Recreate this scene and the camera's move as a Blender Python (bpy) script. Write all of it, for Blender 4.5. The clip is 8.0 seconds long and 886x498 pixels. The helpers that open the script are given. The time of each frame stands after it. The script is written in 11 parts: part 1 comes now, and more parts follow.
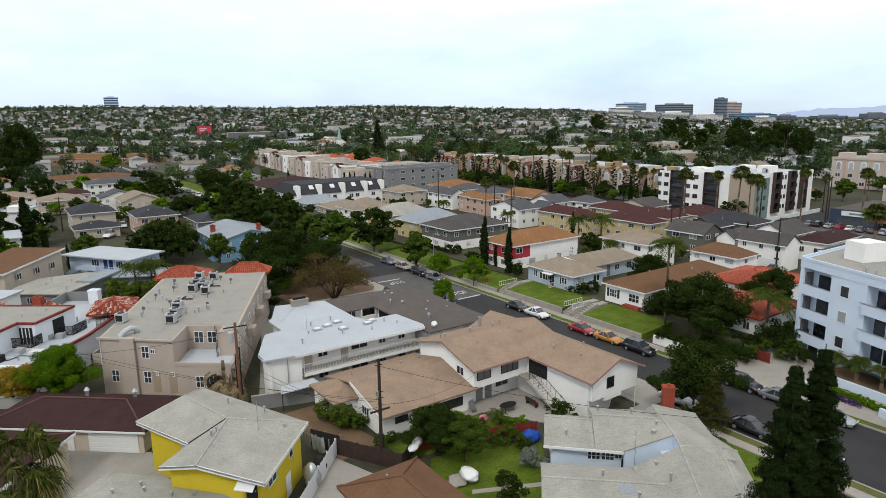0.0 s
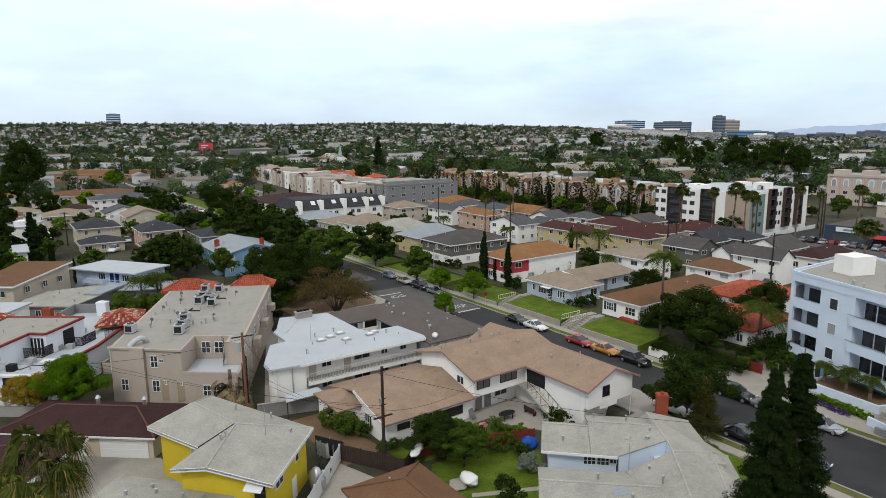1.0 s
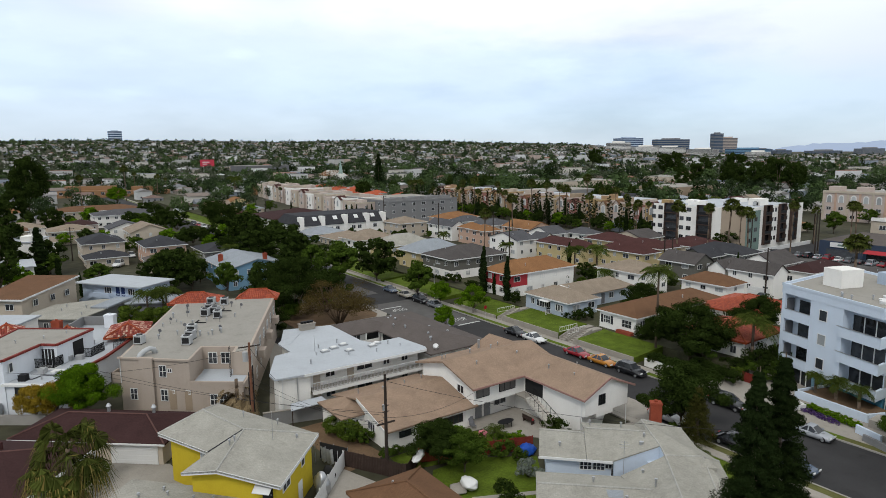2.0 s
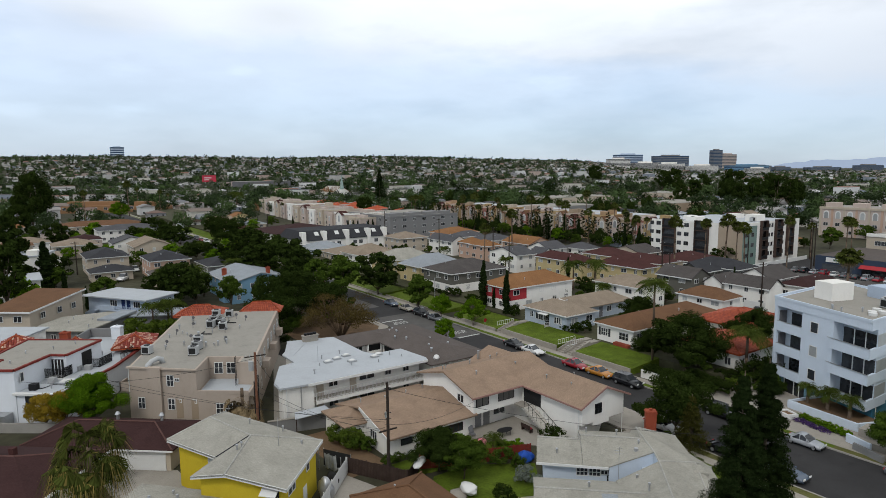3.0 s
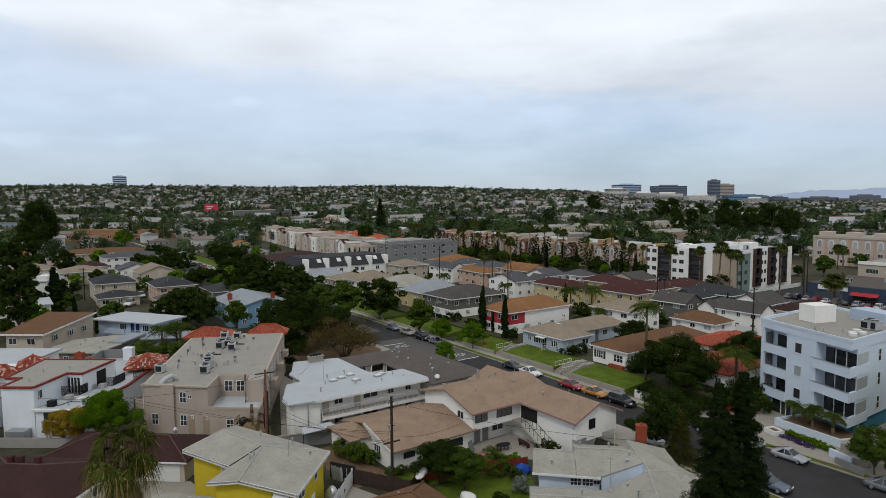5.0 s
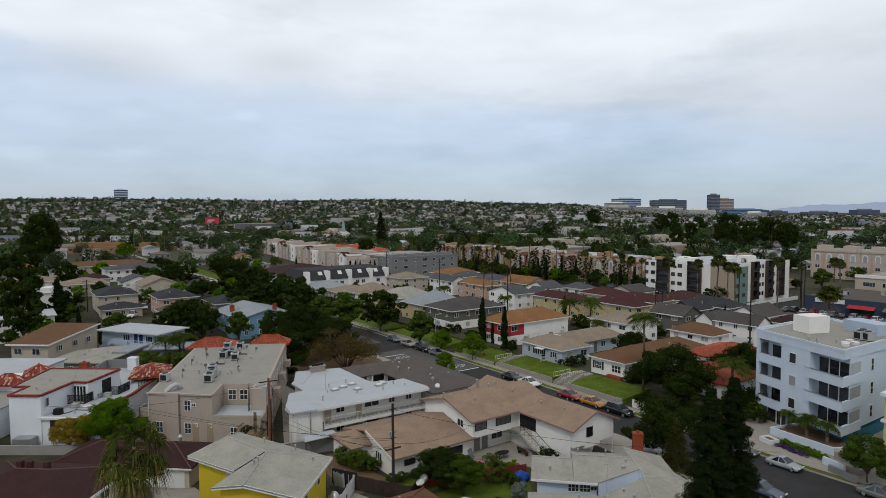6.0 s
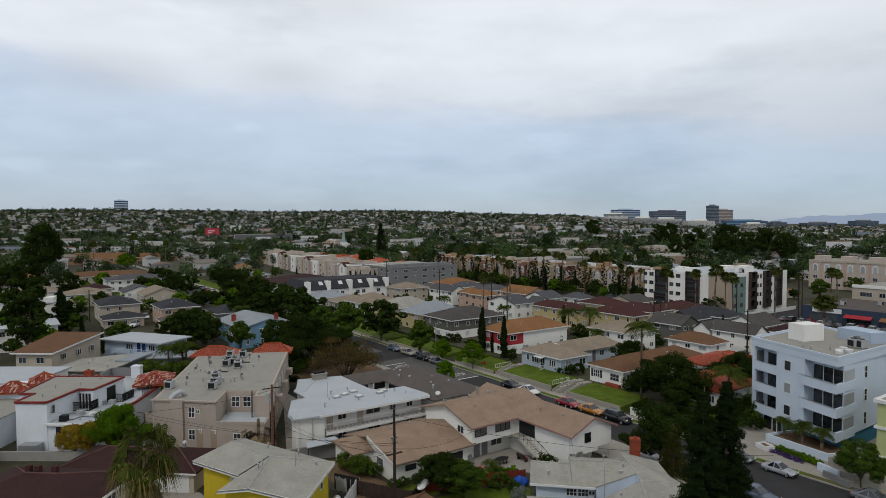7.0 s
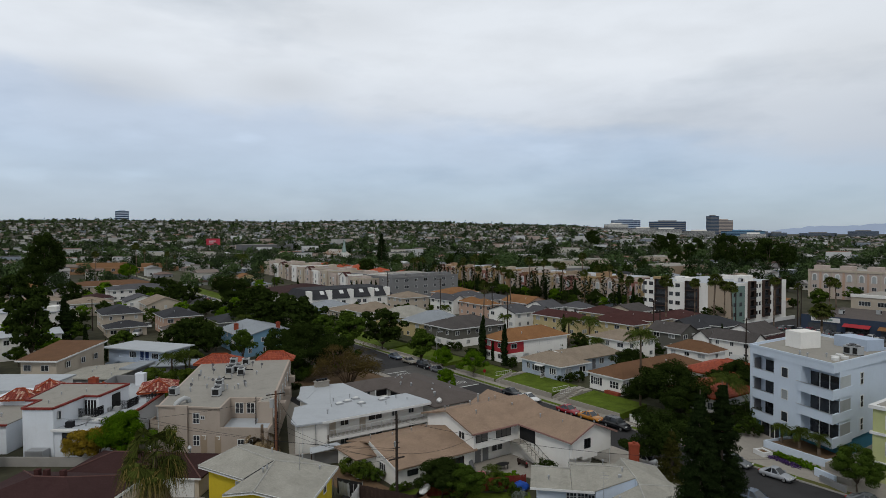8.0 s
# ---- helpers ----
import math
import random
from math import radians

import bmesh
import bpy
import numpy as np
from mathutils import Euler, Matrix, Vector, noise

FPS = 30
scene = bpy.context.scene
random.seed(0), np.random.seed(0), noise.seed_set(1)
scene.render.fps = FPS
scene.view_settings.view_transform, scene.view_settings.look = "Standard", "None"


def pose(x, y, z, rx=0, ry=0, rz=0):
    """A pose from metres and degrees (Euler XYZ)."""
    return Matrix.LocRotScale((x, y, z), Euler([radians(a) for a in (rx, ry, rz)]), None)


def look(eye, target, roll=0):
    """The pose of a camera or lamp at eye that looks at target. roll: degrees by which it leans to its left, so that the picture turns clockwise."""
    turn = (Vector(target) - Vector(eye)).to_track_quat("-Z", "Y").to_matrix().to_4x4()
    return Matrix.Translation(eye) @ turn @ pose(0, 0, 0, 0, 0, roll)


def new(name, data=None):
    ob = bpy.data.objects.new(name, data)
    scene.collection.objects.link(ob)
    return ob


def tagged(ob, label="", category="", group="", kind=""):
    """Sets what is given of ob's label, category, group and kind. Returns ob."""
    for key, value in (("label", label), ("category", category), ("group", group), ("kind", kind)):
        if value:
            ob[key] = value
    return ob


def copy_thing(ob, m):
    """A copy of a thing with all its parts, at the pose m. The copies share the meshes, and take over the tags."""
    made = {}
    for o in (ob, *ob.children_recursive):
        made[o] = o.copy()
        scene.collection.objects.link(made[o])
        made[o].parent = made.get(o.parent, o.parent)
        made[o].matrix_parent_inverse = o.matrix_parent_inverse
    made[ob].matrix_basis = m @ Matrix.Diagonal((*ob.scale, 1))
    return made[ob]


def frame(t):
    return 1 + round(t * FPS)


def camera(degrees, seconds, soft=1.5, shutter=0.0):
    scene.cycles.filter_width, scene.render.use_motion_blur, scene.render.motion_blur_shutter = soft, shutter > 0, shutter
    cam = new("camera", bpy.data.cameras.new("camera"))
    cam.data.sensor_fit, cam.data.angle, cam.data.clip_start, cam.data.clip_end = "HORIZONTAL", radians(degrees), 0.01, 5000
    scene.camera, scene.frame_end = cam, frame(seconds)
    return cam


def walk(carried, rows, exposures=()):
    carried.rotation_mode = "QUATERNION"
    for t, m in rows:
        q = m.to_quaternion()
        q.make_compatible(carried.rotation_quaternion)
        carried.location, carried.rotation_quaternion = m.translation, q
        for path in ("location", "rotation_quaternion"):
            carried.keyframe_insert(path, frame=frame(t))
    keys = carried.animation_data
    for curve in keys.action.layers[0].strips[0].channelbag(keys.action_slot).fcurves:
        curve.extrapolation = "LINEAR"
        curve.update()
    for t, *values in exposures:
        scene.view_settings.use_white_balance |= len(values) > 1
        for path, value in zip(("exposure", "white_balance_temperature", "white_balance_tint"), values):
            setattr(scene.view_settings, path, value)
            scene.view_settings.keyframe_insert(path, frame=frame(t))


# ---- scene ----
# Street grid: s runs along the street away from the camera, d across it to the right.
cam = camera(70.0, 8.0, soft=0.65)
PATH = [
    (0, (0.673, 1.236, 31.286), (0.643, 3.194, 30.877), -0.6),
    (0.5, (0.638, 0.038, 31.295), (0.608, 2.001, 30.912), -0.6),
    (1, (0.59, -1.185, 31.345), (0.561, 0.783, 30.987), -0.5),
    (1.5, (0.497, -2.46, 31.361), (0.47, -0.488, 31.029), -0.5),
    (3, (0.48, -5.999, 31.337), (0.452, -4.016, 31.08), -0.4),
    (3.5, (0.392, -7.127, 31.256), (0.365, -5.141, 31.023), -0.4),
    (4, (0.428, -8.288, 31.23), (0.401, -6.299, 31.019), -0.4),
    (4.5, (0.429, -9.439, 31.164), (0.402, -7.448, 30.976), -0.4),
    (5, (0.388, -10.429, 31.075), (0.361, -8.436, 30.91), -0.3),
    (6.5, (0.367, -13.091, 30.779), (0.34, -11.094, 30.676), -0.2),
    (7, (0.294, -13.871, 30.7), (0.268, -11.873, 30.613), -0.2),
    (7.5, (0.231, -14.603, 30.517), (0.205, -12.604, 30.447), -0.2),
    (8, (0.169, -15.292, 30.447), (0.142, -13.293, 30.393), -0.2),
]
EXPOSURES = [(0, -0.26), (0.5, -0.3), (1.5, -0.44), (3.5, -0.74), (5, -0.87), (6.5, -1.0), (8, -1.11)]
walk(cam, [(t, look(eye, target, roll)) for t, eye, target, roll in PATH], EXPOSURES)

# ---- world and sun ----
world = bpy.data.worlds.new("sky")
scene.world = world
world.use_nodes = True
wn, wl = world.node_tree.nodes, world.node_tree.links
wn.clear()
w_out = wn.new("ShaderNodeOutputWorld")
w_bg = wn.new("ShaderNodeBackground")
w_sky = wn.new("ShaderNodeTexSky")
w_sky.sky_type = "NISHITA"
w_sky.sun_disc = False
w_sky.sun_elevation = radians(58)
w_sky.sun_rotation = radians(200)
w_sky.altitude = 30
w_sky.air_density = 1.0
w_sky.dust_density = 0.4
w_sky.ozone_density = 1.5
w_co = wn.new("ShaderNodeTexCoord")
w_map = wn.new("ShaderNodeMapping")
w_map.inputs["Scale"].default_value = (1.0, 1.0, 3.4)
w_map.inputs["Location"].default_value = (0.35, 0.1, 0.33)
w_noise = wn.new("ShaderNodeTexNoise")
w_noise.inputs["Scale"].default_value = 2.2
w_noise.inputs["Detail"].default_value = 7.0
w_noise.inputs["Roughness"].default_value = 0.52
w_sep = wn.new("ShaderNodeSeparateXYZ")
w_tilt = wn.new("ShaderNodeMath")
w_tilt.operation = "MULTIPLY_ADD"
w_tilt.inputs[1].default_value = 0.10
w_wave = wn.new("ShaderNodeMath")
w_wave.operation = "MULTIPLY_ADD"
w_wave.inputs[1].default_value = 0.16
w_ramp = wn.new("ShaderNodeValToRGB")
els = w_ramp.color_ramp.elements
els[0].position, els[0].color = 0.06, (0.80, 0.80, 0.80, 1)
els[1].position, els[1].color = 0.36, (0.98, 0.98, 0.98, 1)
e = els.new(0.14)
e.color = (0.70, 0.70, 0.70, 1)
e = els.new(0.23)
e.color = (0.74, 0.74, 0.74, 1)
e = els.new(0.26)
e.color = (0.95, 0.95, 0.95, 1)
w_mix = wn.new("ShaderNodeMix")
w_mix.data_type = "RGBA"
CLOUD = (14.1, 15.0, 16.1, 1)
w_shade = wn.new("ShaderNodeMix")
w_shade.data_type = "RGBA"
w_shade.inputs[6].default_value = (11.0, 12.0, 13.2, 1)
w_shade.inputs[7].default_value = CLOUD
w_srng = wn.new("ShaderNodeMapRange")
w_srng.inputs["From Min"].default_value, w_srng.inputs["From Max"].default_value = 0.34, 0.5
wl.new(w_co.outputs["Generated"], w_map.inputs["Vector"])
wl.new(w_map.outputs["Vector"], w_noise.inputs["Vector"])
wl.new(w_co.outputs["Generated"], w_sep.inputs["Vector"])
wl.new(w_sep.outputs["X"], w_tilt.inputs[0])
wl.new(w_sep.outputs["Z"], w_tilt.inputs[2])
wl.new(w_noise.outputs["Fac"], w_wave.inputs[0])
wl.new(w_tilt.outputs[0], w_wave.inputs[2])
wl.new(w_wave.outputs[0], w_ramp.inputs["Fac"])
wl.new(w_noise.outputs["Fac"], w_srng.inputs["Value"])
wl.new(w_srng.outputs["Result"], w_shade.inputs[0])
wl.new(w_shade.outputs[2], w_mix.inputs[7])
wl.new(w_ramp.outputs["Color"], w_mix.inputs[0])
w_gain = wn.new("ShaderNodeVectorMath")
w_gain.operation = "MULTIPLY"
w_gain.inputs[1].default_value = (2.0, 2.45, 2.95)
wl.new(w_sky.outputs["Color"], w_gain.inputs[0])
wl.new(w_gain.outputs[0], w_mix.inputs[6])
w_high = wn.new("ShaderNodeMapRange")
w_high.inputs["From Min"].default_value, w_high.inputs["From Max"].default_value = 0.02, 0.24
w_tint = wn.new("ShaderNodeMix")
w_tint.data_type = "RGBA"
w_tint.inputs[6].default_value, w_tint.inputs[7].default_value = (0.745, 0.79, 0.865, 1), (1.28, 1.27, 1.26, 1)
wl.new(w_high.outputs["Result"], w_tint.inputs[0])
wl.new(w_sep.outputs["Z"], w_high.inputs["Value"])
w_lift = wn.new("ShaderNodeVectorMath")
w_lift.operation = "MULTIPLY"
wl.new(w_mix.outputs[2], w_lift.inputs[0])
wl.new(w_tint.outputs[2], w_lift.inputs[1])
w_puff = wn.new("ShaderNodeTexNoise")
w_puff.inputs["Scale"].default_value, w_puff.inputs["Detail"].default_value, w_puff.inputs["Roughness"].default_value = 6.5, 6.0, 0.55
wl.new(w_map.outputs["Vector"], w_puff.inputs["Vector"])
w_prng = wn.new("ShaderNodeMapRange")
w_prng.inputs["From Min"].default_value, w_prng.inputs["From Max"].default_value = 0.38, 0.66
w_prng.inputs["To Min"].default_value, w_prng.inputs["To Max"].default_value = 1.035, 0.955
wl.new(w_puff.outputs["Fac"], w_prng.inputs["Value"])
w_clouds = wn.new("ShaderNodeVectorMath")
w_clouds.operation = "SCALE"
wl.new(w_lift.outputs[0], w_clouds.inputs[0])
wl.new(w_prng.outputs["Result"], w_clouds.inputs["Scale"])
w_over = wn.new("ShaderNodeMapRange")
w_over.inputs["From Min"].default_value, w_over.inputs["From Max"].default_value = 0.38, 0.75
w_deck = wn.new("ShaderNodeMix")
w_deck.data_type = "RGBA"
w_deck.inputs[6].default_value, w_deck.inputs[7].default_value = (1, 1, 1, 1), (0.86, 0.84, 0.80, 1)
w_roof = wn.new("ShaderNodeVectorMath")
w_roof.operation = "MULTIPLY"
wl.new(w_sep.outputs["Z"], w_over.inputs["Value"])
wl.new(w_over.outputs["Result"], w_deck.inputs[0])
wl.new(w_clouds.outputs[0], w_roof.inputs[0])
wl.new(w_deck.outputs[2], w_roof.inputs[1])
# single clouds: the way to each, its half width and half height, and how much lighter or darker it is
w_last = w_roof.outputs[0]
for way, wide, high, gain in (
    ((-0.468, 0.861, 0.202), 0.105, 0.034, -0.12), ((-0.246, 0.944, 0.220), 0.08, 0.03, -0.10), ((-0.184, 0.932, 0.311), 0.11, 0.034, -0.07),
    ((-0.171, 0.970, 0.170), 0.12, 0.018, -0.04), ((-0.443, 0.886, 0.138), 0.034, 0.013, 0.06), ((-0.302, 0.943, 0.141), 0.022, 0.010, 0.07),
    ((-0.450, 0.890, 0.082), 0.08, 0.011, 0.08), ((-0.556, 0.827, 0.078), 0.034, 0.009, 0.07), ((0.162, 0.980, 0.115), 0.06, 0.018, 0.05),
    ((0.500, 0.835, 0.230), 0.09, 0.03, -0.05), ((0.365, 0.915, 0.169), 0.12, 0.02, -0.04), ((0.66, 0.73, 0.17), 0.26, 0.14, -0.09),
):
    side = Vector((way[1], -way[0], 0)).normalized()
    w_off = wn.new("ShaderNodeVectorMath")
    w_off.operation = "SUBTRACT"
    w_off.inputs[1].default_value = way
    w_turn = wn.new("ShaderNodeMapping")
    w_turn.inputs["Rotation"].default_value = (0, 0, -math.atan2(side.y, side.x))
    w_size = wn.new("ShaderNodeVectorMath")
    w_size.operation = "MULTIPLY"
    w_size.inputs[1].default_value = (1 / wide, 1 / wide, 1 / high)
    w_len = wn.new("ShaderNodeVectorMath")
    w_len.operation = "LENGTH"
    w_ragged = wn.new("ShaderNodeMath")
    w_ragged.operation = "MULTIPLY_ADD"
    w_ragged.inputs[1].default_value = 2.2
    w_fall = wn.new("ShaderNodeMapRange")
    w_fall.interpolation_type = "SMOOTHSTEP"
    w_fall.inputs["From Min"].default_value, w_fall.inputs["From Max"].default_value = 1.3, 2.5
    w_fall.inputs["To Min"].default_value, w_fall.inputs["To Max"].default_value = 1 + gain, 1.0
    w_mul = wn.new("ShaderNodeVectorMath")
    w_mul.operation = "SCALE"
    wl.new(w_co.outputs["Generated"], w_off.inputs[0])
    wl.new(w_off.outputs[0], w_turn.inputs["Vector"])
    wl.new(w_turn.outputs[0], w_size.inputs[0])
    wl.new(w_size.outputs[0], w_len.inputs[0])
    wl.new(w_puff.outputs["Fac"], w_ragged.inputs[0])
    wl.new(w_len.outputs["Value"], w_ragged.inputs[2])
    wl.new(w_ragged.outputs[0], w_fall.inputs["Value"])
    wl.new(w_last, w_mul.inputs[0])
    wl.new(w_fall.outputs["Result"], w_mul.inputs["Scale"])
    w_last = w_mul.outputs[0]
wl.new(w_last, w_bg.inputs["Color"])
wl.new(w_bg.outputs["Background"], w_out.inputs["Surface"])
w_bg.inputs["Strength"].default_value = 0.09

sun_data = bpy.data.lights.new("sun", "SUN")
sun_data.energy, sun_data.angle, sun_data.color = 1.9, radians(11), (1.0, 0.972, 0.925)
sun = new("sun", sun_data)
sun.matrix_world = look((-30, -60, 120), (0, 40, 0))

# ---- helpers ----
A36 = radians(36)
UX, UY = -math.sin(A36), math.cos(A36)
NX, NY = math.cos(A36), math.sin(A36)


def W(s, d):
    """World x, y of a place on the street grid."""
    return s * UX + d * NX, s * UY + d * NY


def thing(name, x, y, z=0.0, rz=0.0, label="", category="", group="", kind=""):
    ob = new(name)
    ob.empty_display_size = 0.3
    ob.matrix_basis = pose(x, y, z, 0, 0, rz)
    return tagged(ob, label, category, group, kind)


def grid_thing(name, s, d, z=0.0, rz=0.0, **tags):
    """A thing whose local x runs along d and local y along s."""
    x, y = W(s, d)
    return thing(name, x, y, z, 36 + rz, **tags)


def mesh_of(name, bm, *mats, smooth=False):
    bmesh.ops.recalc_face_normals(bm, faces=bm.faces)
    me = bpy.data.meshes.new(name)
    bm.to_mesh(me)
    bm.free()
    for m in mats:
        me.materials.append(m)
    if smooth:
        me.shade_smooth()
    return me


def part(name, bm, material, parent, label="", smooth=False):
    me = bm if isinstance(bm, bpy.types.Mesh) else mesh_of(name, bm, material, smooth=smooth)
    ob = new(name, me)
    ob.parent = parent
    if label:
        ob["label"] = label
    return ob


def put_part(name, me, parent, x, y, z, rz=0.0, label="", scale=1.0):
    ob = new(name, me)
    ob.parent = parent
    ob.matrix_basis = pose(x, y, z, 0, 0, rz) @ Matrix.Scale(scale, 4)
    if label:
        ob["label"] = label
    return ob


def structure(name, bm, material, label, category, z=0.0, kind="structure"):
    me = bm if isinstance(bm, bpy.types.Mesh) else mesh_of(name, bm, material)
    ob = new(name, me)
    ob.location.z = z
    return tagged(ob, label, category, kind=kind)


def box(bm, x0, x1, y0, y1, z0, z1):
    v = [bm.verts.new((x, y, z)) for z in (z0, z1) for x, y in ((x0, y0), (x1, y0), (x1, y1), (x0, y1))]
    for q in ((3, 2, 1, 0), (4, 5, 6, 7), (0, 1, 5, 4), (1, 2, 6, 5), (2, 3, 7, 6), (3, 0, 4, 7)):
        bm.faces.new([v[i] for i in q])
    return bm


def boxes(*sizes):
    bm = bmesh.new()
    for b in sizes:
        box(bm, *b)
    return bm


def prism(bm, pts, z0, z1):
    """An upright prism; z0 and z1 may be numbers or a height for each corner."""
    n = len(pts)
    lo = z0 if hasattr(z0, "__len__") else [z0] * n
    hi = z1 if hasattr(z1, "__len__") else [z1] * n
    a = [bm.verts.new((p[0], p[1], h)) for p, h in zip(pts, lo)]
    b = [bm.verts.new((p[0], p[1], h)) for p, h in zip(pts, hi)]
    bm.faces.new(a[::-1])
    bm.faces.new(b)
    for i in range(n):
        j = (i + 1) % n
        bm.faces.new((a[i], a[j], b[j], b[i]))
    return bm


def slab(bm, top, thick):
    """A sloped plate: a polygon in space with thickness straight down."""
    n = len(top)
    a = [bm.verts.new((p[0], p[1], p[2] - thick)) for p in top]
    b = [bm.verts.new(p) for p in top]
    bm.faces.new(a[::-1])
    bm.faces.new(b)
    for i in range(n):
        j = (i + 1) % n
        bm.faces.new((a[i], a[j], b[j], b[i]))
    return bm


def tube(bm, p0, p1, r0, r1, n=8):
    p0, p1 = Vector(p0), Vector(p1)
    way = (p1 - p0).normalized()
    side = way.orthogonal().normalized()
    up = way.cross(side)
    rings = []
    for p, r in ((p0, r0), (p1, r1)):
        rings.append([bm.verts.new(p + r * (math.cos(k) * side + math.sin(k) * up)) for k in np.linspace(0, 2 * math.pi, n, endpoint=False)])
    for i in range(n):
        j = (i + 1) % n
        bm.faces.new((rings[0][i], rings[0][j], rings[1][j], rings[1][i]))
    bm.faces.new(rings[0][::-1])
    bm.faces.new(rings[1])
    return bm


def gable_roof(x0, x1, y0, y1, z, rise, axis="x", over=0.5, thick=0.18):
    """A gable roof over a rectangle, its ridge along the axis, with the eaves hanging out by over."""
    bm = bmesh.new()
    a0, a1, b0, b1 = (y0, y1, x0, x1) if axis == "x" else (x0, x1, y0, y1)
    mid = (a0 + a1) / 2
    zo = z - rise / (mid - a0) * over
    prof = [(a0 - over, zo), (mid, z + rise), (a1 + over, zo), (a1 + over, zo - thick), (mid, z + rise - thick), (a0 - over, zo - thick)]
    ends = []
    for q in (b0 - over * 0.6, b1 + over * 0.6):
        ends.append([bm.verts.new((q, a, h) if axis == "x" else (a, q, h)) for a, h in prof])
    for i in range(6):
        j = (i + 1) % 6
        bm.faces.new((ends[0][i], ends[0][j], ends[1][j], ends[1][i]))
    for e in ends:
        bm.faces.new((e[0], e[1], e[4], e[5]))
        bm.faces.new((e[1], e[2], e[3], e[4]))
    return bm


def roof_shell(faces, thick=0.16):
    """A roof of sloped faces that share their corners, with thickness straight down."""
    bm, top, low, edges = bmesh.new(), {}, {}, {}
    for f in faces:
        for p in f:
            if p not in top:
                top[p], low[p] = bm.verts.new(p), bm.verts.new((p[0], p[1], p[2] - thick))
        bm.faces.new([top[p] for p in f])
        bm.faces.new([low[p] for p in reversed(f)])
        for p, q in zip(f, f[1:] + f[:1]):
            edges[frozenset((p, q))] = edges.get(frozenset((p, q)), 0) + 1
    for e, n in edges.items():
        if n == 1:
            p, q = tuple(e)
            bm.faces.new((top[p], top[q], low[q], low[p]))
    return bm


def tube_path(bm, pts, r, n=4):
    """One unbroken tube along a row of places."""
    pts = [Vector(p) for p in pts]
    rings = []
    for i, p in enumerate(pts):
        way = (pts[min(i + 1, len(pts) - 1)] - pts[max(i - 1, 0)]).normalized()
        side = way.cross(Vector((0, 0, 1)))
        side = side.normalized() if side.length > 1e-4 else Vector((1, 0, 0))
        up = side.cross(way)
        rings.append([bm.verts.new(p + r * (math.cos(k) * side + math.sin(k) * up)) for k in np.linspace(0, 2 * math.pi, n, endpoint=False)])
    for a, b in zip(rings, rings[1:]):
        for i in range(n):
            j = (i + 1) % n
            bm.faces.new((a[i], a[j], b[j], b[i]))
    bm.faces.new(rings[0][::-1])
    bm.faces.new(rings[-1])
    return bm


def lattice(xs, zs, y0, y1, holes):
    """A plate in the x-z plane with rectangular holes, as one body; holes: set of cells (i, j)."""
    bm, vs = bmesh.new(), {}
    def v(i, j, y):
        if (i, j, y) not in vs:
            vs[i, j, y] = bm.verts.new((xs[i], y, zs[j]))
        return vs[i, j, y]
    solid = {(i, j) for i in range(len(xs) - 1) for j in range(len(zs) - 1)} - holes
    for i, j in solid:
        bm.faces.new((v(i, j, y0), v(i + 1, j, y0), v(i + 1, j + 1, y0), v(i, j + 1, y0)))
        for (ni, nj), (p, q) in (((i - 1, j), ((i, j), (i, j + 1))), ((i + 1, j), ((i + 1, j), (i + 1, j + 1))), ((i, j - 1), ((i, j), (i + 1, j))), ((i, j + 1), ((i, j + 1), (i + 1, j + 1)))):
            if (ni, nj) not in solid:
                bm.faces.new((v(*p, y0), v(*q, y0), v(*q, y1), v(*p, y1)))
    return bm


def hip_roof(x0, x1, y0, y1, z, rise, over=0.5, thick=0.18, hip=1.0):
    """A hip roof; hip: how far the ridge's ends are set in, as a share of half the short side."""
    bm = bmesh.new()
    x0, x1, y0, y1 = x0 - over, x1 + over, y0 - over, y1 + over
    w, l = x1 - x0, y1 - y0
    if w > l:
        ym, e = (y0 + y1) / 2, min(l / 2 * hip, w / 2 - 0.1)
        r0, r1 = (x0 + e, ym, z + rise), (x1 - e, ym, z + rise)
        c = [(x0, y0, z), (x1, y0, z), (x1, y1, z), (x0, y1, z)]
        faces = [(c[0], c[1], r1, r0), (c[1], c[2], r1), (c[2], c[3], r0, r1), (c[3], c[0], r0)]
    else:
        xm, e = (x0 + x1) / 2, min(w / 2 * hip, l / 2 - 0.1)
        r0, r1 = (xm, y0 + e, z + rise), (xm, y1 - e, z + rise)
        c = [(x0, y0, z), (x1, y0, z), (x1, y1, z), (x0, y1, z)]
        faces = [(c[0], c[1], r0), (c[1], c[2], r1, r0), (c[2], c[3], r1), (c[3], c[0], r0, r1)]
    pts = {}
    def v(p):
        if p not in pts:
            pts[p] = bm.verts.new(p)
        return pts[p]
    for f in faces:
        bm.faces.new([v(p) for p in f])
    low = [(p[0], p[1], p[2] - thick) for p in c]
    for i in range(4):
        j = (i + 1) % 4
        bm.faces.new((v(c[i]), v(low[i]), v(low[j]), v(c[j])))
    bm.faces.new([v(p) for p in low])
    return bm


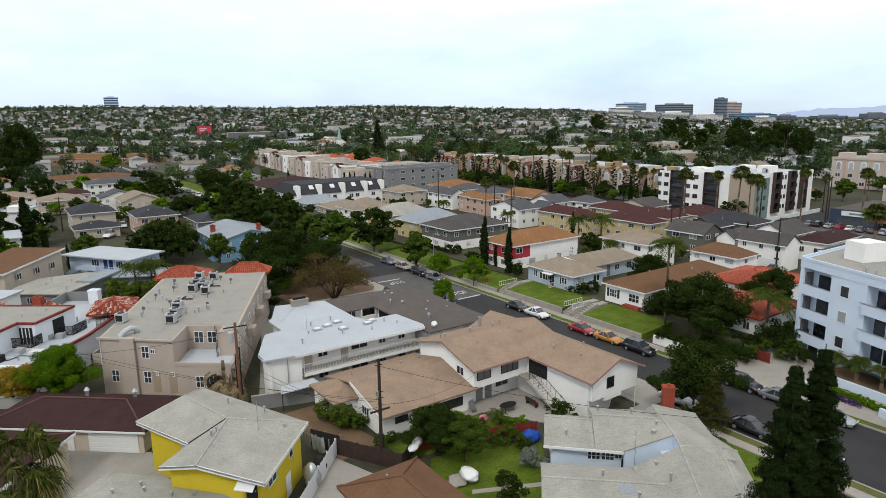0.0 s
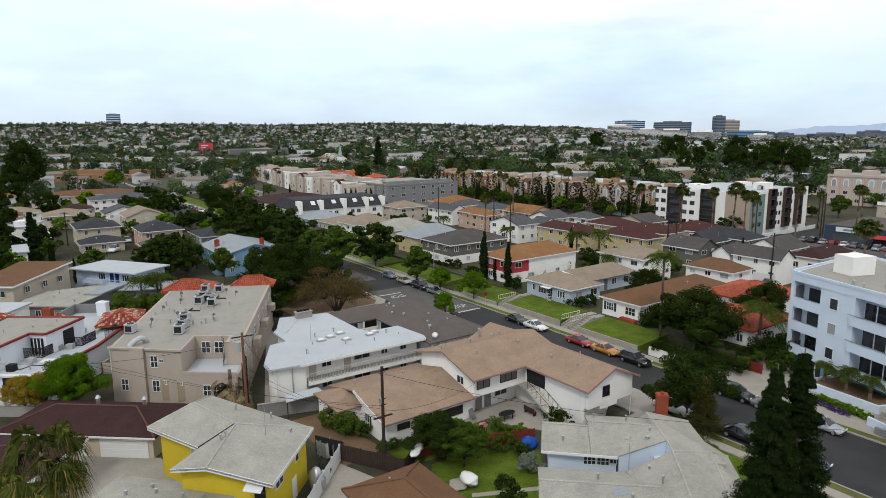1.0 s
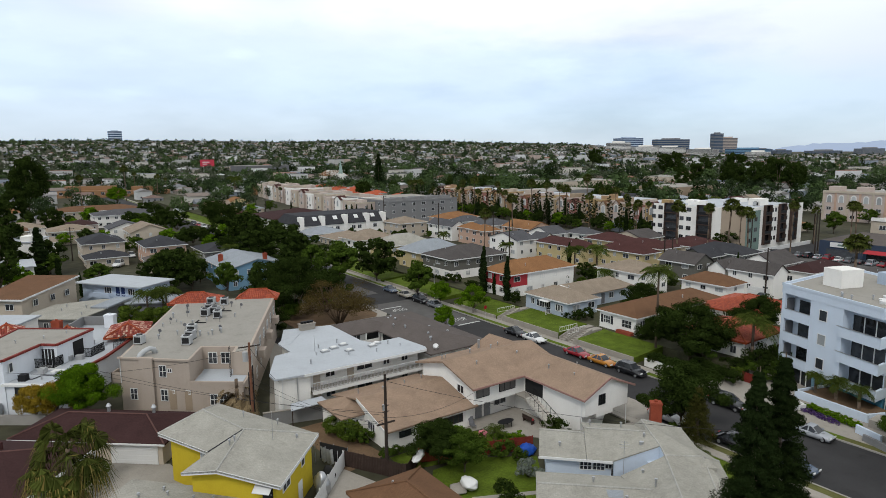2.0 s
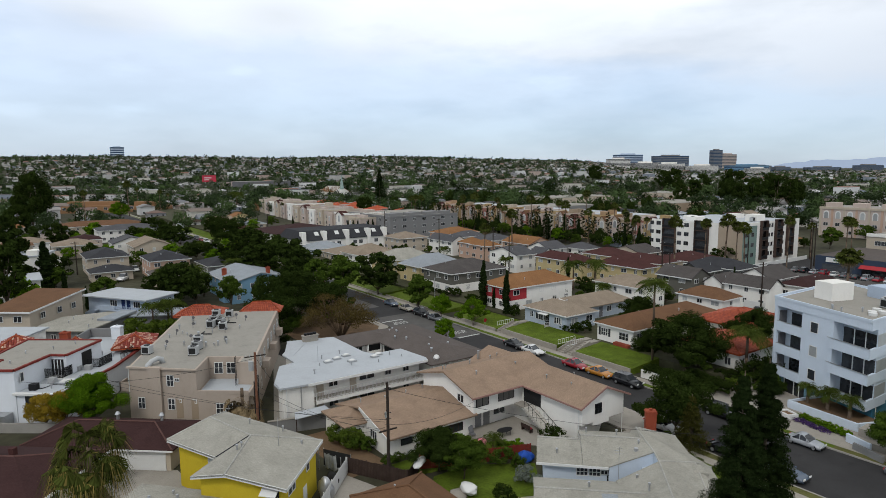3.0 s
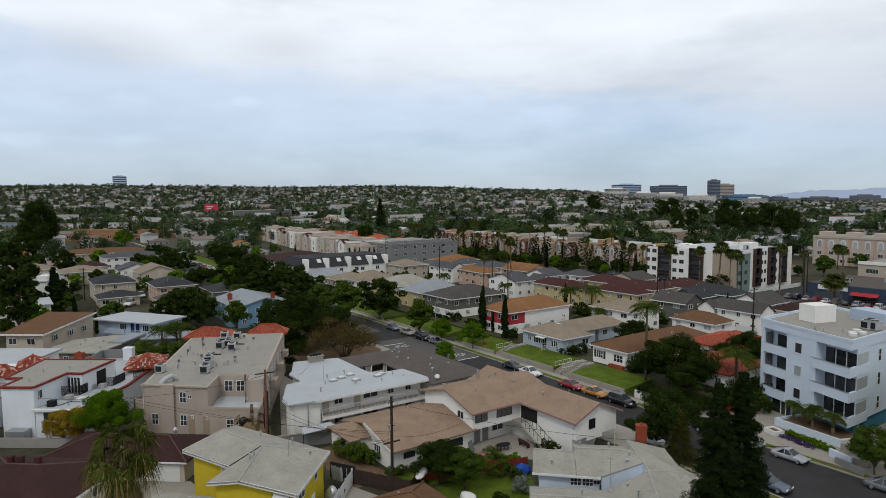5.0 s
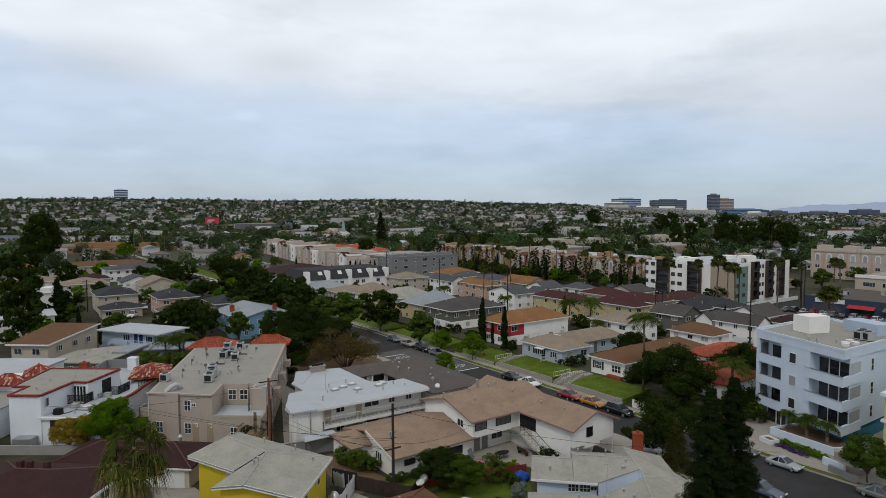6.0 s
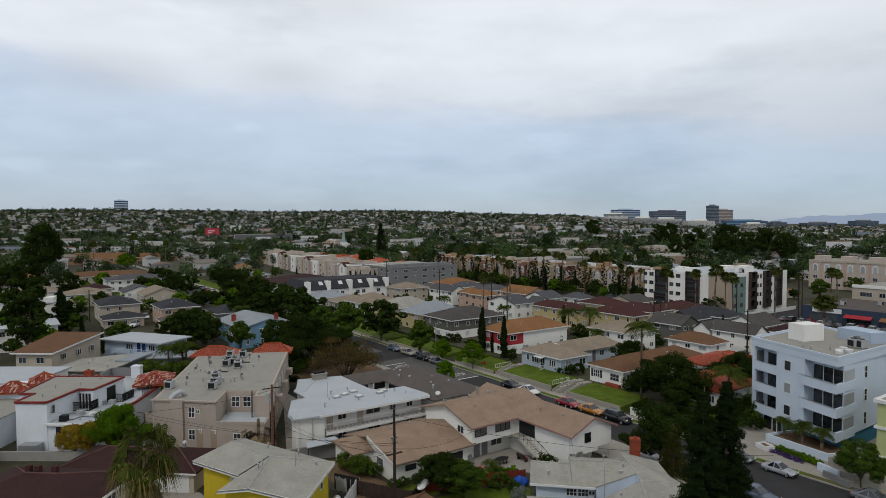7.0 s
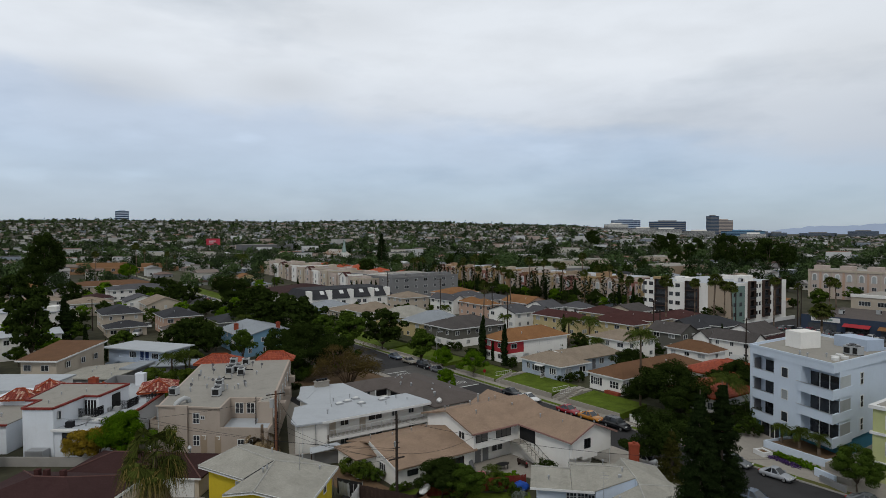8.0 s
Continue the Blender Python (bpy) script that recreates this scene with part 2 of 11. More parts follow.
def gable_wall(bm, x0, x1, y0, y1, z0, z1, rise, axis="x"):
    """Walls of a gabled block, with the triangles under the roof."""
    if axis == "x":
        ym = (y0 + y1) / 2
        prof = [(y0, z0), (y1, z0), (y1, z1), (ym, z1 + rise), (y0, z1)]
        ends = [[bm.verts.new((x, y, z)) for y, z in prof] for x in (x0, x1)]
    else:
        xm = (x0 + x1) / 2
        prof = [(x0, z0), (x1, z0), (x1, z1), (xm, z1 + rise), (x0, z1)]
        ends = [[bm.verts.new((x, y, z)) for x, z in prof] for y in (y0, y1)]
    bm.faces.new(ends[0])
    bm.faces.new(ends[1][::-1])
    for i in range(5):
        j = (i + 1) % 5
        bm.faces.new((ends[0][i], ends[0][j], ends[1][j], ends[1][i]))
    return bm


# ---- materials ----
WEATHERED = 0.71


def surface(name, rgb, rough=0.8, var=0.18, scale=0.6, fine=14.0, bump=0.15, metal=0.0, per_object=0.0, per_island=0.0, stain=0.0, spec=0.12, tabs=None, streak=0.0, tab_mix=0.3):
    """A surface with broad stains and fine grain."""
    rgb = tuple(c * WEATHERED for c in rgb)
    m = bpy.data.materials.new(name)
    m.use_nodes = True
    n, l = m.node_tree.nodes, m.node_tree.links
    b = n["Principled BSDF"]
    b.inputs["Roughness"].default_value, b.inputs["Metallic"].default_value = rough, metal
    b.inputs["Specular IOR Level"].default_value = spec
    co = n.new("ShaderNodeTexCoord")
    big, small = n.new("ShaderNodeTexNoise"), n.new("ShaderNodeTexNoise")
    big.inputs["Scale"].default_value, big.inputs["Detail"].default_value = scale, 5
    small.inputs["Scale"].default_value, small.inputs["Detail"].default_value = fine, 3
    for x in (big, small):
        l.new(co.outputs["Object"], x.inputs["Vector"])
    add = n.new("ShaderNodeMath")
    add.operation = "ADD"
    l.new(big.outputs["Fac"], add.inputs[0])
    l.new(small.outputs["Fac"], add.inputs[1])
    rng = n.new("ShaderNodeMapRange")
    rng.inputs["From Min"].default_value, rng.inputs["From Max"].default_value = 0.6, 1.4
    rng.inputs["To Min"].default_value, rng.inputs["To Max"].default_value = 1 - var, 1 + var
    l.new(add.outputs[0], rng.inputs["Value"])
    value = rng.outputs["Result"]
    for amount, node, out in ((per_object, "ShaderNodeObjectInfo", "Random"), (per_island, "ShaderNodeNewGeometry", "Random Per Island")):
        if amount:
            src = n.new(node)
            r2 = n.new("ShaderNodeMapRange")
            r2.inputs["To Min"].default_value, r2.inputs["To Max"].default_value = 1 - amount, 1 + amount
            l.new(src.outputs[out], r2.inputs["Value"])
            mul = n.new("ShaderNodeMath")
            mul.operation = "MULTIPLY"
            l.new(value, mul.inputs[0])
            l.new(r2.outputs["Result"], mul.inputs[1])
            value = mul.outputs[0]
    hsv = n.new("ShaderNodeHueSaturation")
    hsv.inputs["Color"].default_value = (*rgb, 1)
    l.new(value, hsv.inputs["Value"])
    col = hsv.outputs["Color"]
    if stain:
        st = n.new("ShaderNodeTexNoise")
        st.inputs["Scale"].default_value, st.inputs["Detail"].default_value, st.inputs["Roughness"].default_value = scale * 2.3, 8, 0.7
        l.new(co.outputs["Object"], st.inputs["Vector"])
        rp = n.new("ShaderNodeMapRange")
        rp.inputs["From Min"].default_value, rp.inputs["From Max"].default_value = 0.52, 0.72
        rp.inputs["To Max"].default_value = stain
        l.new(st.outputs["Fac"], rp.inputs["Value"])
        mx = n.new("ShaderNodeMix")
        mx.data_type = "RGBA"
        l.new(rp.outputs["Result"], mx.inputs[0])
        l.new(col, mx.inputs[6])
        mx.inputs[7].default_value = (rgb[0] * 0.45, rgb[1] * 0.43, rgb[2] * 0.4, 1)
        col = mx.outputs[2]
    if streak:
        mp = n.new("ShaderNodeMapping")
        mp.inputs["Scale"].default_value = (1.0, 1.0, 0.12)
        l.new(co.outputs["Object"], mp.inputs["Vector"])
        sk = n.new("ShaderNodeTexNoise")
        sk.inputs["Scale"].default_value, sk.inputs["Detail"].default_value = 2.6, 6
        l.new(mp.outputs["Vector"], sk.inputs["Vector"])
        rs = n.new("ShaderNodeMapRange")
        rs.inputs["From Min"].default_value, rs.inputs["From Max"].default_value = 0.5, 0.75
        rs.inputs["To Max"].default_value = streak
        l.new(sk.outputs["Fac"], rs.inputs["Value"])
        ms = n.new("ShaderNodeMix")
        ms.data_type = "RGBA"
        l.new(rs.outputs["Result"], ms.inputs[0])
        l.new(col, ms.inputs[6])
        ms.inputs[7].default_value = (rgb[0] * 0.5, rgb[1] * 0.48, rgb[2] * 0.44, 1)
        col = ms.outputs[2]
    if tabs:
        br = n.new("ShaderNodeTexBrick")
        br.inputs["Scale"].default_value = 1.0
        br.inputs["Brick Width"].default_value, br.inputs["Row Height"].default_value = tabs
        br.inputs["Mortar Size"].default_value = 0.018
        br.inputs["Color1"].default_value, br.inputs["Color2"].default_value = (0.62, 0.62, 0.62, 1), (1.3, 1.3, 1.3, 1)
        br.inputs["Mortar"].default_value = (0.45, 0.45, 0.45, 1)
        l.new(co.outputs["Object"], br.inputs["Vector"])
        mt = n.new("ShaderNodeMix")
        mt.data_type, mt.blend_type = "RGBA", "MULTIPLY"
        mt.inputs[0].default_value = tab_mix
        l.new(col, mt.inputs[6])
        l.new(br.outputs["Color"], mt.inputs[7])
        col = mt.outputs[2]
    l.new(col, b.inputs["Base Color"])
    if bump:
        bp = n.new("ShaderNodeBump")
        bp.inputs["Strength"].default_value, bp.inputs["Distance"].default_value = bump, 0.03
        l.new(small.outputs["Fac"], bp.inputs["Height"])
        l.new(bp.outputs["Normal"], b.inputs["Normal"])
    return m


def foliage(name, rgb, spread=0.45):
    """Leaves: each one a little lighter or darker than the next."""
    m = surface(name, rgb, rough=0.75, var=0.3, scale=0.5, fine=3.0, bump=0, per_island=spread * 0.6, per_object=0.15, spec=0.0)
    return m


def island_palette(name, colors, rough=0.85):
    """A palette dealt out island by island, for joined far things."""
    m = bpy.data.materials.new(name)
    m.use_nodes = True
    n, l = m.node_tree.nodes, m.node_tree.links
    b = n["Principled BSDF"]
    b.inputs["Roughness"].default_value = rough
    geo, ramp = n.new("ShaderNodeNewGeometry"), n.new("ShaderNodeValToRGB")
    ramp.color_ramp.interpolation = "CONSTANT"
    els = ramp.color_ramp.elements
    while len(els) < len(colors):
        els.new(0.5)
    for i, c in enumerate(colors):
        els[i].position = i / len(colors)
        els[i].color = (*c, 1)
    l.new(geo.outputs["Random Per Island"], ramp.inputs["Fac"])
    l.new(ramp.outputs["Color"], b.inputs["Base Color"])
    return m


def stucco(name, rgb, stain=0.12):
    return surface(name, rgb, rough=0.9, var=0.07, scale=0.35, fine=9, bump=0.12, stain=stain, streak=0.07)


def shingle(name, rgb, var=0.22, stain=0.25):
    return surface(name, rgb, rough=0.93, var=var, scale=0.45, fine=7.0, bump=0.5, stain=stain, spec=0.08, tabs=(0.30, 0.14), tab_mix=0.18)


M_WHITE = stucco("white_stucco", (0.98, 0.955, 0.90))
M_COOLWHITE = stucco("cool_white_stucco", (0.86, 0.90, 0.95))
M_CREAM = stucco("cream_stucco", (0.58, 0.50, 0.40))
M_TANWALL = stucco("taupe_stucco", (0.50, 0.42, 0.35), 0.2)
M_PEACH = stucco("peach_stucco", (0.60, 0.41, 0.31))
M_PINK = stucco("pale_pink_stucco", (0.60, 0.50, 0.44))
M_BUFF = stucco("buff_stucco", (0.40, 0.31, 0.22))
M_OCHREWALL = stucco("tan_ochre_stucco", (0.44, 0.29, 0.17))
M_YELLOW = stucco("mustard_stucco", (0.66, 0.50, 0.035), 0.2)
M_PALEYEL = stucco("pale_yellow_stucco", (0.60, 0.49, 0.26))
M_LIME = stucco("yellow_green_stucco", (0.55, 0.58, 0.28))
M_BLUE = stucco("slate_blue_siding", (0.20, 0.36, 0.50))
M_PALEBLUE = stucco("pale_blue_stucco", (0.52, 0.61, 0.74))
M_BLUEWHITE = stucco("blue_white_stucco", (0.70, 0.79, 0.90), 0.06)
M_TEAL = stucco("teal_plinth", (0.06, 0.22, 0.32))
M_TEALLIGHT = stucco("blue_pier_paint", (0.17, 0.30, 0.38))
M_GRAYWALL = stucco("gray_stucco", (0.26, 0.26, 0.26))
M_OLIVEGRAY = stucco("olive_gray_stucco", (0.15, 0.145, 0.125))
M_BLUEWALL = stucco("powder_blue_siding", (0.48, 0.55, 0.63))
M_DARKWALL = stucco("dark_gray_stucco", (0.17, 0.17, 0.18))
M_RED = stucco("red_siding", (0.46, 0.05, 0.06))
M_GREENWALL = stucco("gray_green_stucco", (0.20, 0.28, 0.25))
M_MUSTARD = stucco("mustard_tan_stucco", (0.46, 0.33, 0.17))
M_ROSEWALL = stucco("dusty_rose_stucco", (0.36, 0.17, 0.14))
M_TRIM = surface("white_trim", (0.82, 0.82, 0.80), rough=0.6, var=0.05, scale=1.0, fine=10, bump=0.03)
M_PINKTRIM = surface("dusty_pink_trim", (0.38, 0.22, 0.185), rough=0.7, var=0.1)
M_GLASS = surface("dark_window_glass", (0.045, 0.050, 0.056), rough=0.08, var=0.4, scale=0.8, fine=2, bump=0, per_object=0.75, spec=0.5)
M_BLINDS = surface("dim_blinds", (0.15, 0.14, 0.13), rough=0.3, var=0.2, per_object=0.3, bump=0)
M_CURTAIN = surface("pale_blind", (0.42, 0.44, 0.44), rough=0.4, var=0.15, per_object=0.3, bump=0)
# Near-black for dark parts, and for plates that imitate shade in openings.
M_DARK = surface("dark_recess", (0.03, 0.03, 0.03), rough=0.95, var=0.2)
M_TANROOF = shingle("tan_shingle", (0.345, 0.245, 0.176), 0.2, 0.3)
M_GRAYROOF = shingle("gray_shingle", (0.40, 0.385, 0.335), 0.22, 0.3)
M_PALEROOF = shingle("pale_gray_shingle", (0.34, 0.37, 0.40), 0.14, 0.2)
M_DKBROWN = shingle("dark_brown_shingle", (0.058, 0.029, 0.028))
M_BROWNROOF = shingle("brown_shingle", (0.18, 0.097, 0.054))
M_ORANGEROOF = shingle("orange_brown_shingle", (0.29, 0.145, 0.065))
M_DKTAUPE = shingle("dark_taupe_shingle", (0.100, 0.090, 0.086))
M_CHARCOAL = shingle("charcoal_shingle", (0.055, 0.056, 0.062))
M_DKGRAYROOF = shingle("dark_gray_shingle", (0.105, 0.105, 0.112))
M_TAUPEROOF = shingle("taupe_gravel_roof", (0.135, 0.115, 0.105), 0.15, 0.2)
M_DARKRED = shingle("dark_red_shingle", (0.084, 0.036, 0.033))
M_EDGERED = surface("red_glazed_edge_tile", (0.25, 0.045, 0.035), rough=0.7, var=0.3, scale=1.5, fine=9, bump=0.3, tabs=(0.3, 0.3), tab_mix=0.4)
M_WARMROOF = shingle("warm_gray_shingle", (0.31, 0.25, 0.19))
M_MEMBRANE = surface("white_roof_coating", (0.50, 0.53, 0.56), rough=0.7, var=0.08, scale=0.3, fine=5, bump=0.1, stain=0.18)
M_DECK = surface("gray_roof_coating", (0.36, 0.34, 0.30), rough=0.85, var=0.1, scale=0.25, fine=4, bump=0.1, stain=0.3)
M_REDTILE = surface("red_clay_tile", (0.40, 0.085, 0.035), rough=0.8, var=0.25, scale=1.2, fine=6, bump=0.3, per_island=0.25, tabs=(0.34, 0.42), tab_mix=0.7)
M_ASPHALT = surface("asphalt", (0.050, 0.049, 0.050), rough=0.9, var=0.25, scale=0.25, fine=12, bump=0.2, stain=0.4)
M_ASPHALT2 = surface("pale_asphalt", (0.125, 0.120, 0.115), rough=0.9, var=0.25, scale=0.4, fine=10, bump=0.2, stain=0.4)
M_CONCRETE = surface("concrete", (0.38, 0.35, 0.305), rough=0.9, var=0.14, scale=0.5, fine=8, bump=0.15, stain=0.3)
M_STEP = surface("pale_stair_concrete", (0.62, 0.59, 0.53), rough=0.85, var=0.12, stain=0.15)
M_KERB = surface("kerb_concrete", (0.36, 0.34, 0.31), rough=0.9, var=0.15)
M_PAINT = surface("road_paint", (0.62, 0.62, 0.60), rough=0.8, var=0.2, scale=2, fine=20, stain=0.4)
M_GRASS = surface("lawn", (0.098, 0.142, 0.014), rough=0.95, var=0.5, scale=0.5, fine=6, bump=0.8, stain=0.6, spec=0.1)
M_DRYGRASS = surface("dry_grass", (0.13, 0.13, 0.045), rough=0.95, var=0.3, scale=0.5, fine=7, bump=0.5, stain=0.4, spec=0.1)
M_SOIL = surface("bare_soil", (0.19, 0.125, 0.075), rough=0.95, var=0.25, scale=0.6, fine=5, bump=0.4, stain=0.4, spec=0.1)
M_BRICK = surface("red_brick", (0.33, 0.075, 0.04), rough=0.85, var=0.3, fine=16, bump=0.4)
M_WOODDARK = surface("weathered_dark_wood", (0.06, 0.040, 0.033), rough=0.85, var=0.35, scale=1.5, fine=20)
M_POLE = surface("creosoted_wood", (0.045, 0.034, 0.028), rough=0.85, var=0.3, scale=2, fine=20)
M_BROWNPOLE = surface("reddish_pole_wood", (0.20, 0.095, 0.06), rough=0.85, var=0.3, scale=2, fine=20)
M_REDWOOD = surface("red_stained_wood", (0.22, 0.035, 0.025), rough=0.8, var=0.25, scale=1.5, fine=20)
M_METAL = surface("galvanised_metal", (0.55, 0.56, 0.57), rough=0.4, var=0.15, metal=0.7)
M_CASING = surface("pale_enamel_casing", (0.50, 0.51, 0.51), rough=0.5, var=0.12, scale=1.5, fine=10, bump=0.03, per_object=0.15)
M_DISH = surface("gray_dish_enamel", (0.13, 0.13, 0.135), rough=0.5, var=0.2)
M_IRON = surface("black_iron", (0.02, 0.02, 0.022), rough=0.5, var=0.2)
M_BARK = surface("bark", (0.13, 0.10, 0.075), rough=0.95, var=0.3, scale=3, fine=20, bump=0.6)
M_BLUEDOOR = surface("dark_blue_door_paint", (0.02, 0.04, 0.13), rough=0.5, var=0.15, scale=1.0, fine=8)
M_TWIG = surface("brown_twigs", (0.115, 0.078, 0.050), rough=0.9, var=0.3, scale=1.0, fine=9, bump=0.2)
M_PALMBARK = surface("palm_bark", (0.17, 0.125, 0.09), rough=0.95, var=0.3, scale=3, fine=20, bump=0.6)
F_DARK = foliage("dark_leaves", (0.027, 0.043, 0.009), 0.7)
F_MID = foliage("green_leaves", (0.055, 0.090, 0.013), 0.65)
F_BRIGHT = foliage("bright_leaves", (0.090, 0.175, 0.008), 0.7)
F_CONIFER = foliage("conifer_needles", (0.016, 0.027, 0.008), 0.6)
F_SOFT = foliage("soft_green_leaves", (0.085, 0.125, 0.018), 0.5)
F_OLIVE = foliage("olive_leaves", (0.105, 0.078, 0.026))
F_GOLD = foliage("golden_leaves", (0.26, 0.175, 0.02), 0.6)
F_PALM = foliage("palm_fronds", (0.056, 0.068, 0.015), 1.1)
F_FEATHER = foliage("feather_fronds", (0.060, 0.082, 0.016), 0.7)
F_RUST = foliage("rusty_leaves", (0.060, 0.060, 0.014), 0.9)
F_DRYTIP = foliage("yellowing_fronds", (0.20, 0.155, 0.045), 1.0)
F_DEAD = foliage("dead_fronds", (0.25, 0.185, 0.105))
F_GRAYGREEN = foliage("gray_green_leaves", (0.22, 0.25, 0.21))
F_PURPLE = foliage("purple_flowers", (0.09, 0.05, 0.16))
# ---- ground ----
def hill(x, y):
    """Height of the land: flat near by, rising to a long low ridge."""
    r = math.hypot(x, y)
    az = math.degrees(math.atan2(x, max(y, 1.0)))
    peak = np.interp(az, [-60, -36, 0, 11, 18, 26, 50], [64, 66, 57, 46, 20, 6, 5])
    k = min(max((r - 800) / 1500, 0.0), 1.0)
    k = k * k * (3 - 2 * k)
    return float(peak * k * (1 + 0.10 * math.sin(x / 160.0) * math.sin(y / 210.0)))


def ground_mesh():
    xs = np.concatenate([np.linspace(-4700, -1000, 20), np.linspace(-900, 900, 31), np.linspace(1000, 4700, 20)])
    ys = np.concatenate([np.linspace(-400, 700, 12), np.linspace(760, 2600, 40), np.linspace(2750, 4800, 12)])
    verts = [(x, y, hill(x, y) - 0.02) for y in ys for x in xs]
    n = len(xs)
    faces = [(j * n + i, j * n + i + 1, (j + 1) * n + i + 1, (j + 1) * n + i) for j in range(len(ys) - 1) for i in range(n - 1)]
    me = bpy.data.meshes.new("ground")
    me.from_pydata(verts, [], faces)
    me.shade_smooth()
    return me


M_GROUND = surface("mixed_city_ground", (0.068, 0.066, 0.042), rough=0.95, var=0.45, scale=0.05, fine=0.5, bump=0, stain=0.5, spec=0.1)
g = ground_mesh()
g.materials.append(M_GROUND)
structure("ground", g, None, "gray-brown earth and paving spreading to a low ridge", "ground")


def grid_poly(bm, pts, z0, z1):
    return prism(bm, [W(s, d) for s, d in pts], z0, z1)


def strip(name, s0, s1, d0, d1, z1, material, label, category, z0=-0.01):
    return structure(name, grid_poly(bmesh.new(), [(s0, d0), (s0, d1), (s1, d1), (s1, d0)], z0, z1), material, label, category)


ROAD0, ROAD1 = 58.6, 70.2
strip("road", -60, 640, ROAD0, ROAD1, 0.02, M_ASPHALT, "patched gray asphalt residential street", "road")
strip("road_side", 88, 98.5, 34, ROAD0 - 0.01, 0.024, M_ASPHALT, "short side street of worn gray asphalt", "road")
strip("road_patch", 95.0, 109.0, 58.7, 68.2, 0.0235, M_ASPHALT2, "worn paler asphalt of the street crossing", "road")
strip("pavement_far_kerb", -60, 640, ROAD1, ROAD1 + 0.2, 0.17, M_KERB, "concrete kerb along the street", "kerb")
strip("verge_far", -60, 640, ROAD1 + 0.2, 71.4, 0.15, M_GRASS, "narrow green grass verge beside the kerb", "verge")
strip("pavement_far", -60, 640, 71.4, 72.8, 0.17, M_CONCRETE, "pale concrete pavement along the lawns", "pavement")
strip("pavement_near_kerb", -60, 87.5, ROAD0 - 0.2, ROAD0, 0.17, M_KERB, "concrete kerb along the street", "kerb")
strip("verge_near", -60, 87.5, 57.3, ROAD0 - 0.2, 0.15, M_DRYGRASS, "patchy dry grass verge beside the kerb", "verge")
strip("pavement_near", -60, 87.5, 56.0, 57.3, 0.17, M_CONCRETE, "pale concrete pavement by the street", "pavement")
# ---- windows and doors ----
CACHE = {}


def window_meshes(w, h, cols, rows, frame_mat, pane_mat):
    key = (round(w, 2), round(h, 2), cols, rows, frame_mat.name, pane_mat.name)
    if key not in CACHE:
        t = 0.07
        xs, zs = [-w / 2, -w / 2 + t], [0, t]
        for i in range(1, cols):
            x = -w / 2 + w * i / cols
            xs += [x - 0.03, x + 0.03]
        for i in range(1, rows):
            zs += [h * i / rows - 0.025, h * i / rows + 0.025]
        xs += [w / 2 - t, w / 2]
        zs += [h - t, h]
        holes = {(i, j) for i in range(1, len(xs) - 1, 2) for j in range(1, len(zs) - 1, 2)}
        bm = lattice(xs, zs, -0.07, 0.01, holes)
        CACHE[key] = (mesh_of("window", bm, frame_mat), mesh_of("pane", boxes((-w / 2 + t, w / 2 - t, -0.03, 0.005, t, h - t)), pane_mat))
    return CACHE[key]


TURN = {"s-": 0, "d-": -90, "d+": 90, "s+": 180}


def window(parent, x, y, z, face, w=1.2, h=1.2, cols=2, rows=1, frame_mat=None, pane_mat=None):
    a, b = window_meshes(w, h, cols, rows, frame_mat or M_TRIM, pane_mat or M_GLASS)
    rz = TURN[face] if isinstance(face, str) else face
    ob = put_part("window", a, parent, x, y, z, rz)
    p = new("pane", b)
    p.parent = ob
    return ob


def door(parent, x, y, z, face, w=0.95, h=2.05, mat=None, label=""):
    key = ("door", w, h, (mat or M_TRIM).name)
    if key not in CACHE:
        bm = boxes((-w / 2, w / 2, -0.05, 0.01, 0, h), (-w / 2 + 0.12, w / 2 - 0.12, -0.065, -0.045, 0.15, h * 0.45), (-w / 2 + 0.12, w / 2 - 0.12, -0.065, -0.045, h * 0.52, h - 0.15))
        CACHE[key] = mesh_of("door", bm, mat or M_TRIM)
        CACHE["knob"] = CACHE.get("knob") or mesh_of("door_handle", boxes((-0.04, 0.04, -0.12, -0.04, -0.04, 0.04)), M_METAL)
    ob = put_part("door", CACHE[key], parent, x, y, z, TURN[face] if isinstance(face, str) else face, label)
    k = new("door_handle", CACHE["knob"])
    k.parent = ob
    k.location = (w / 2 - 0.12, 0, 1.0)
    return ob


def garage_door(parent, x, y, z, face, w=2.6, h=2.1, mat=None):
    bm = boxes((-w / 2, w / 2, -0.05, 0.01, 0, h), *[(-w / 2 + 0.03, w / 2 - 0.03, -0.075, -0.045, 0.05 + h * i / 4, h * (i + 1) / 4 - 0.04) for i in range(4)])
    return put_part("garage_door", mesh_of("garage_door", bm, mat or M_TRIM), parent, x, y, z, TURN[face] if isinstance(face, str) else face, "white panelled garage door")


def pipe_vent(parent, x, y, z, h=0.5, name="vent_pipe"):
    if "vent" not in CACHE:
        bm = tube(bmesh.new(), (0, 0, -0.3), (0, 0, 0.4), 0.07, 0.07)
        tube(bm, (0, 0, 0.4), (0, 0, 0.52), 0.13, 0.11)
        CACHE["vent"] = mesh_of("vent_pipe", bm, M_METAL)
    return put_part(name, CACHE["vent"], parent, x, y, z, 0, "", h / 0.5)


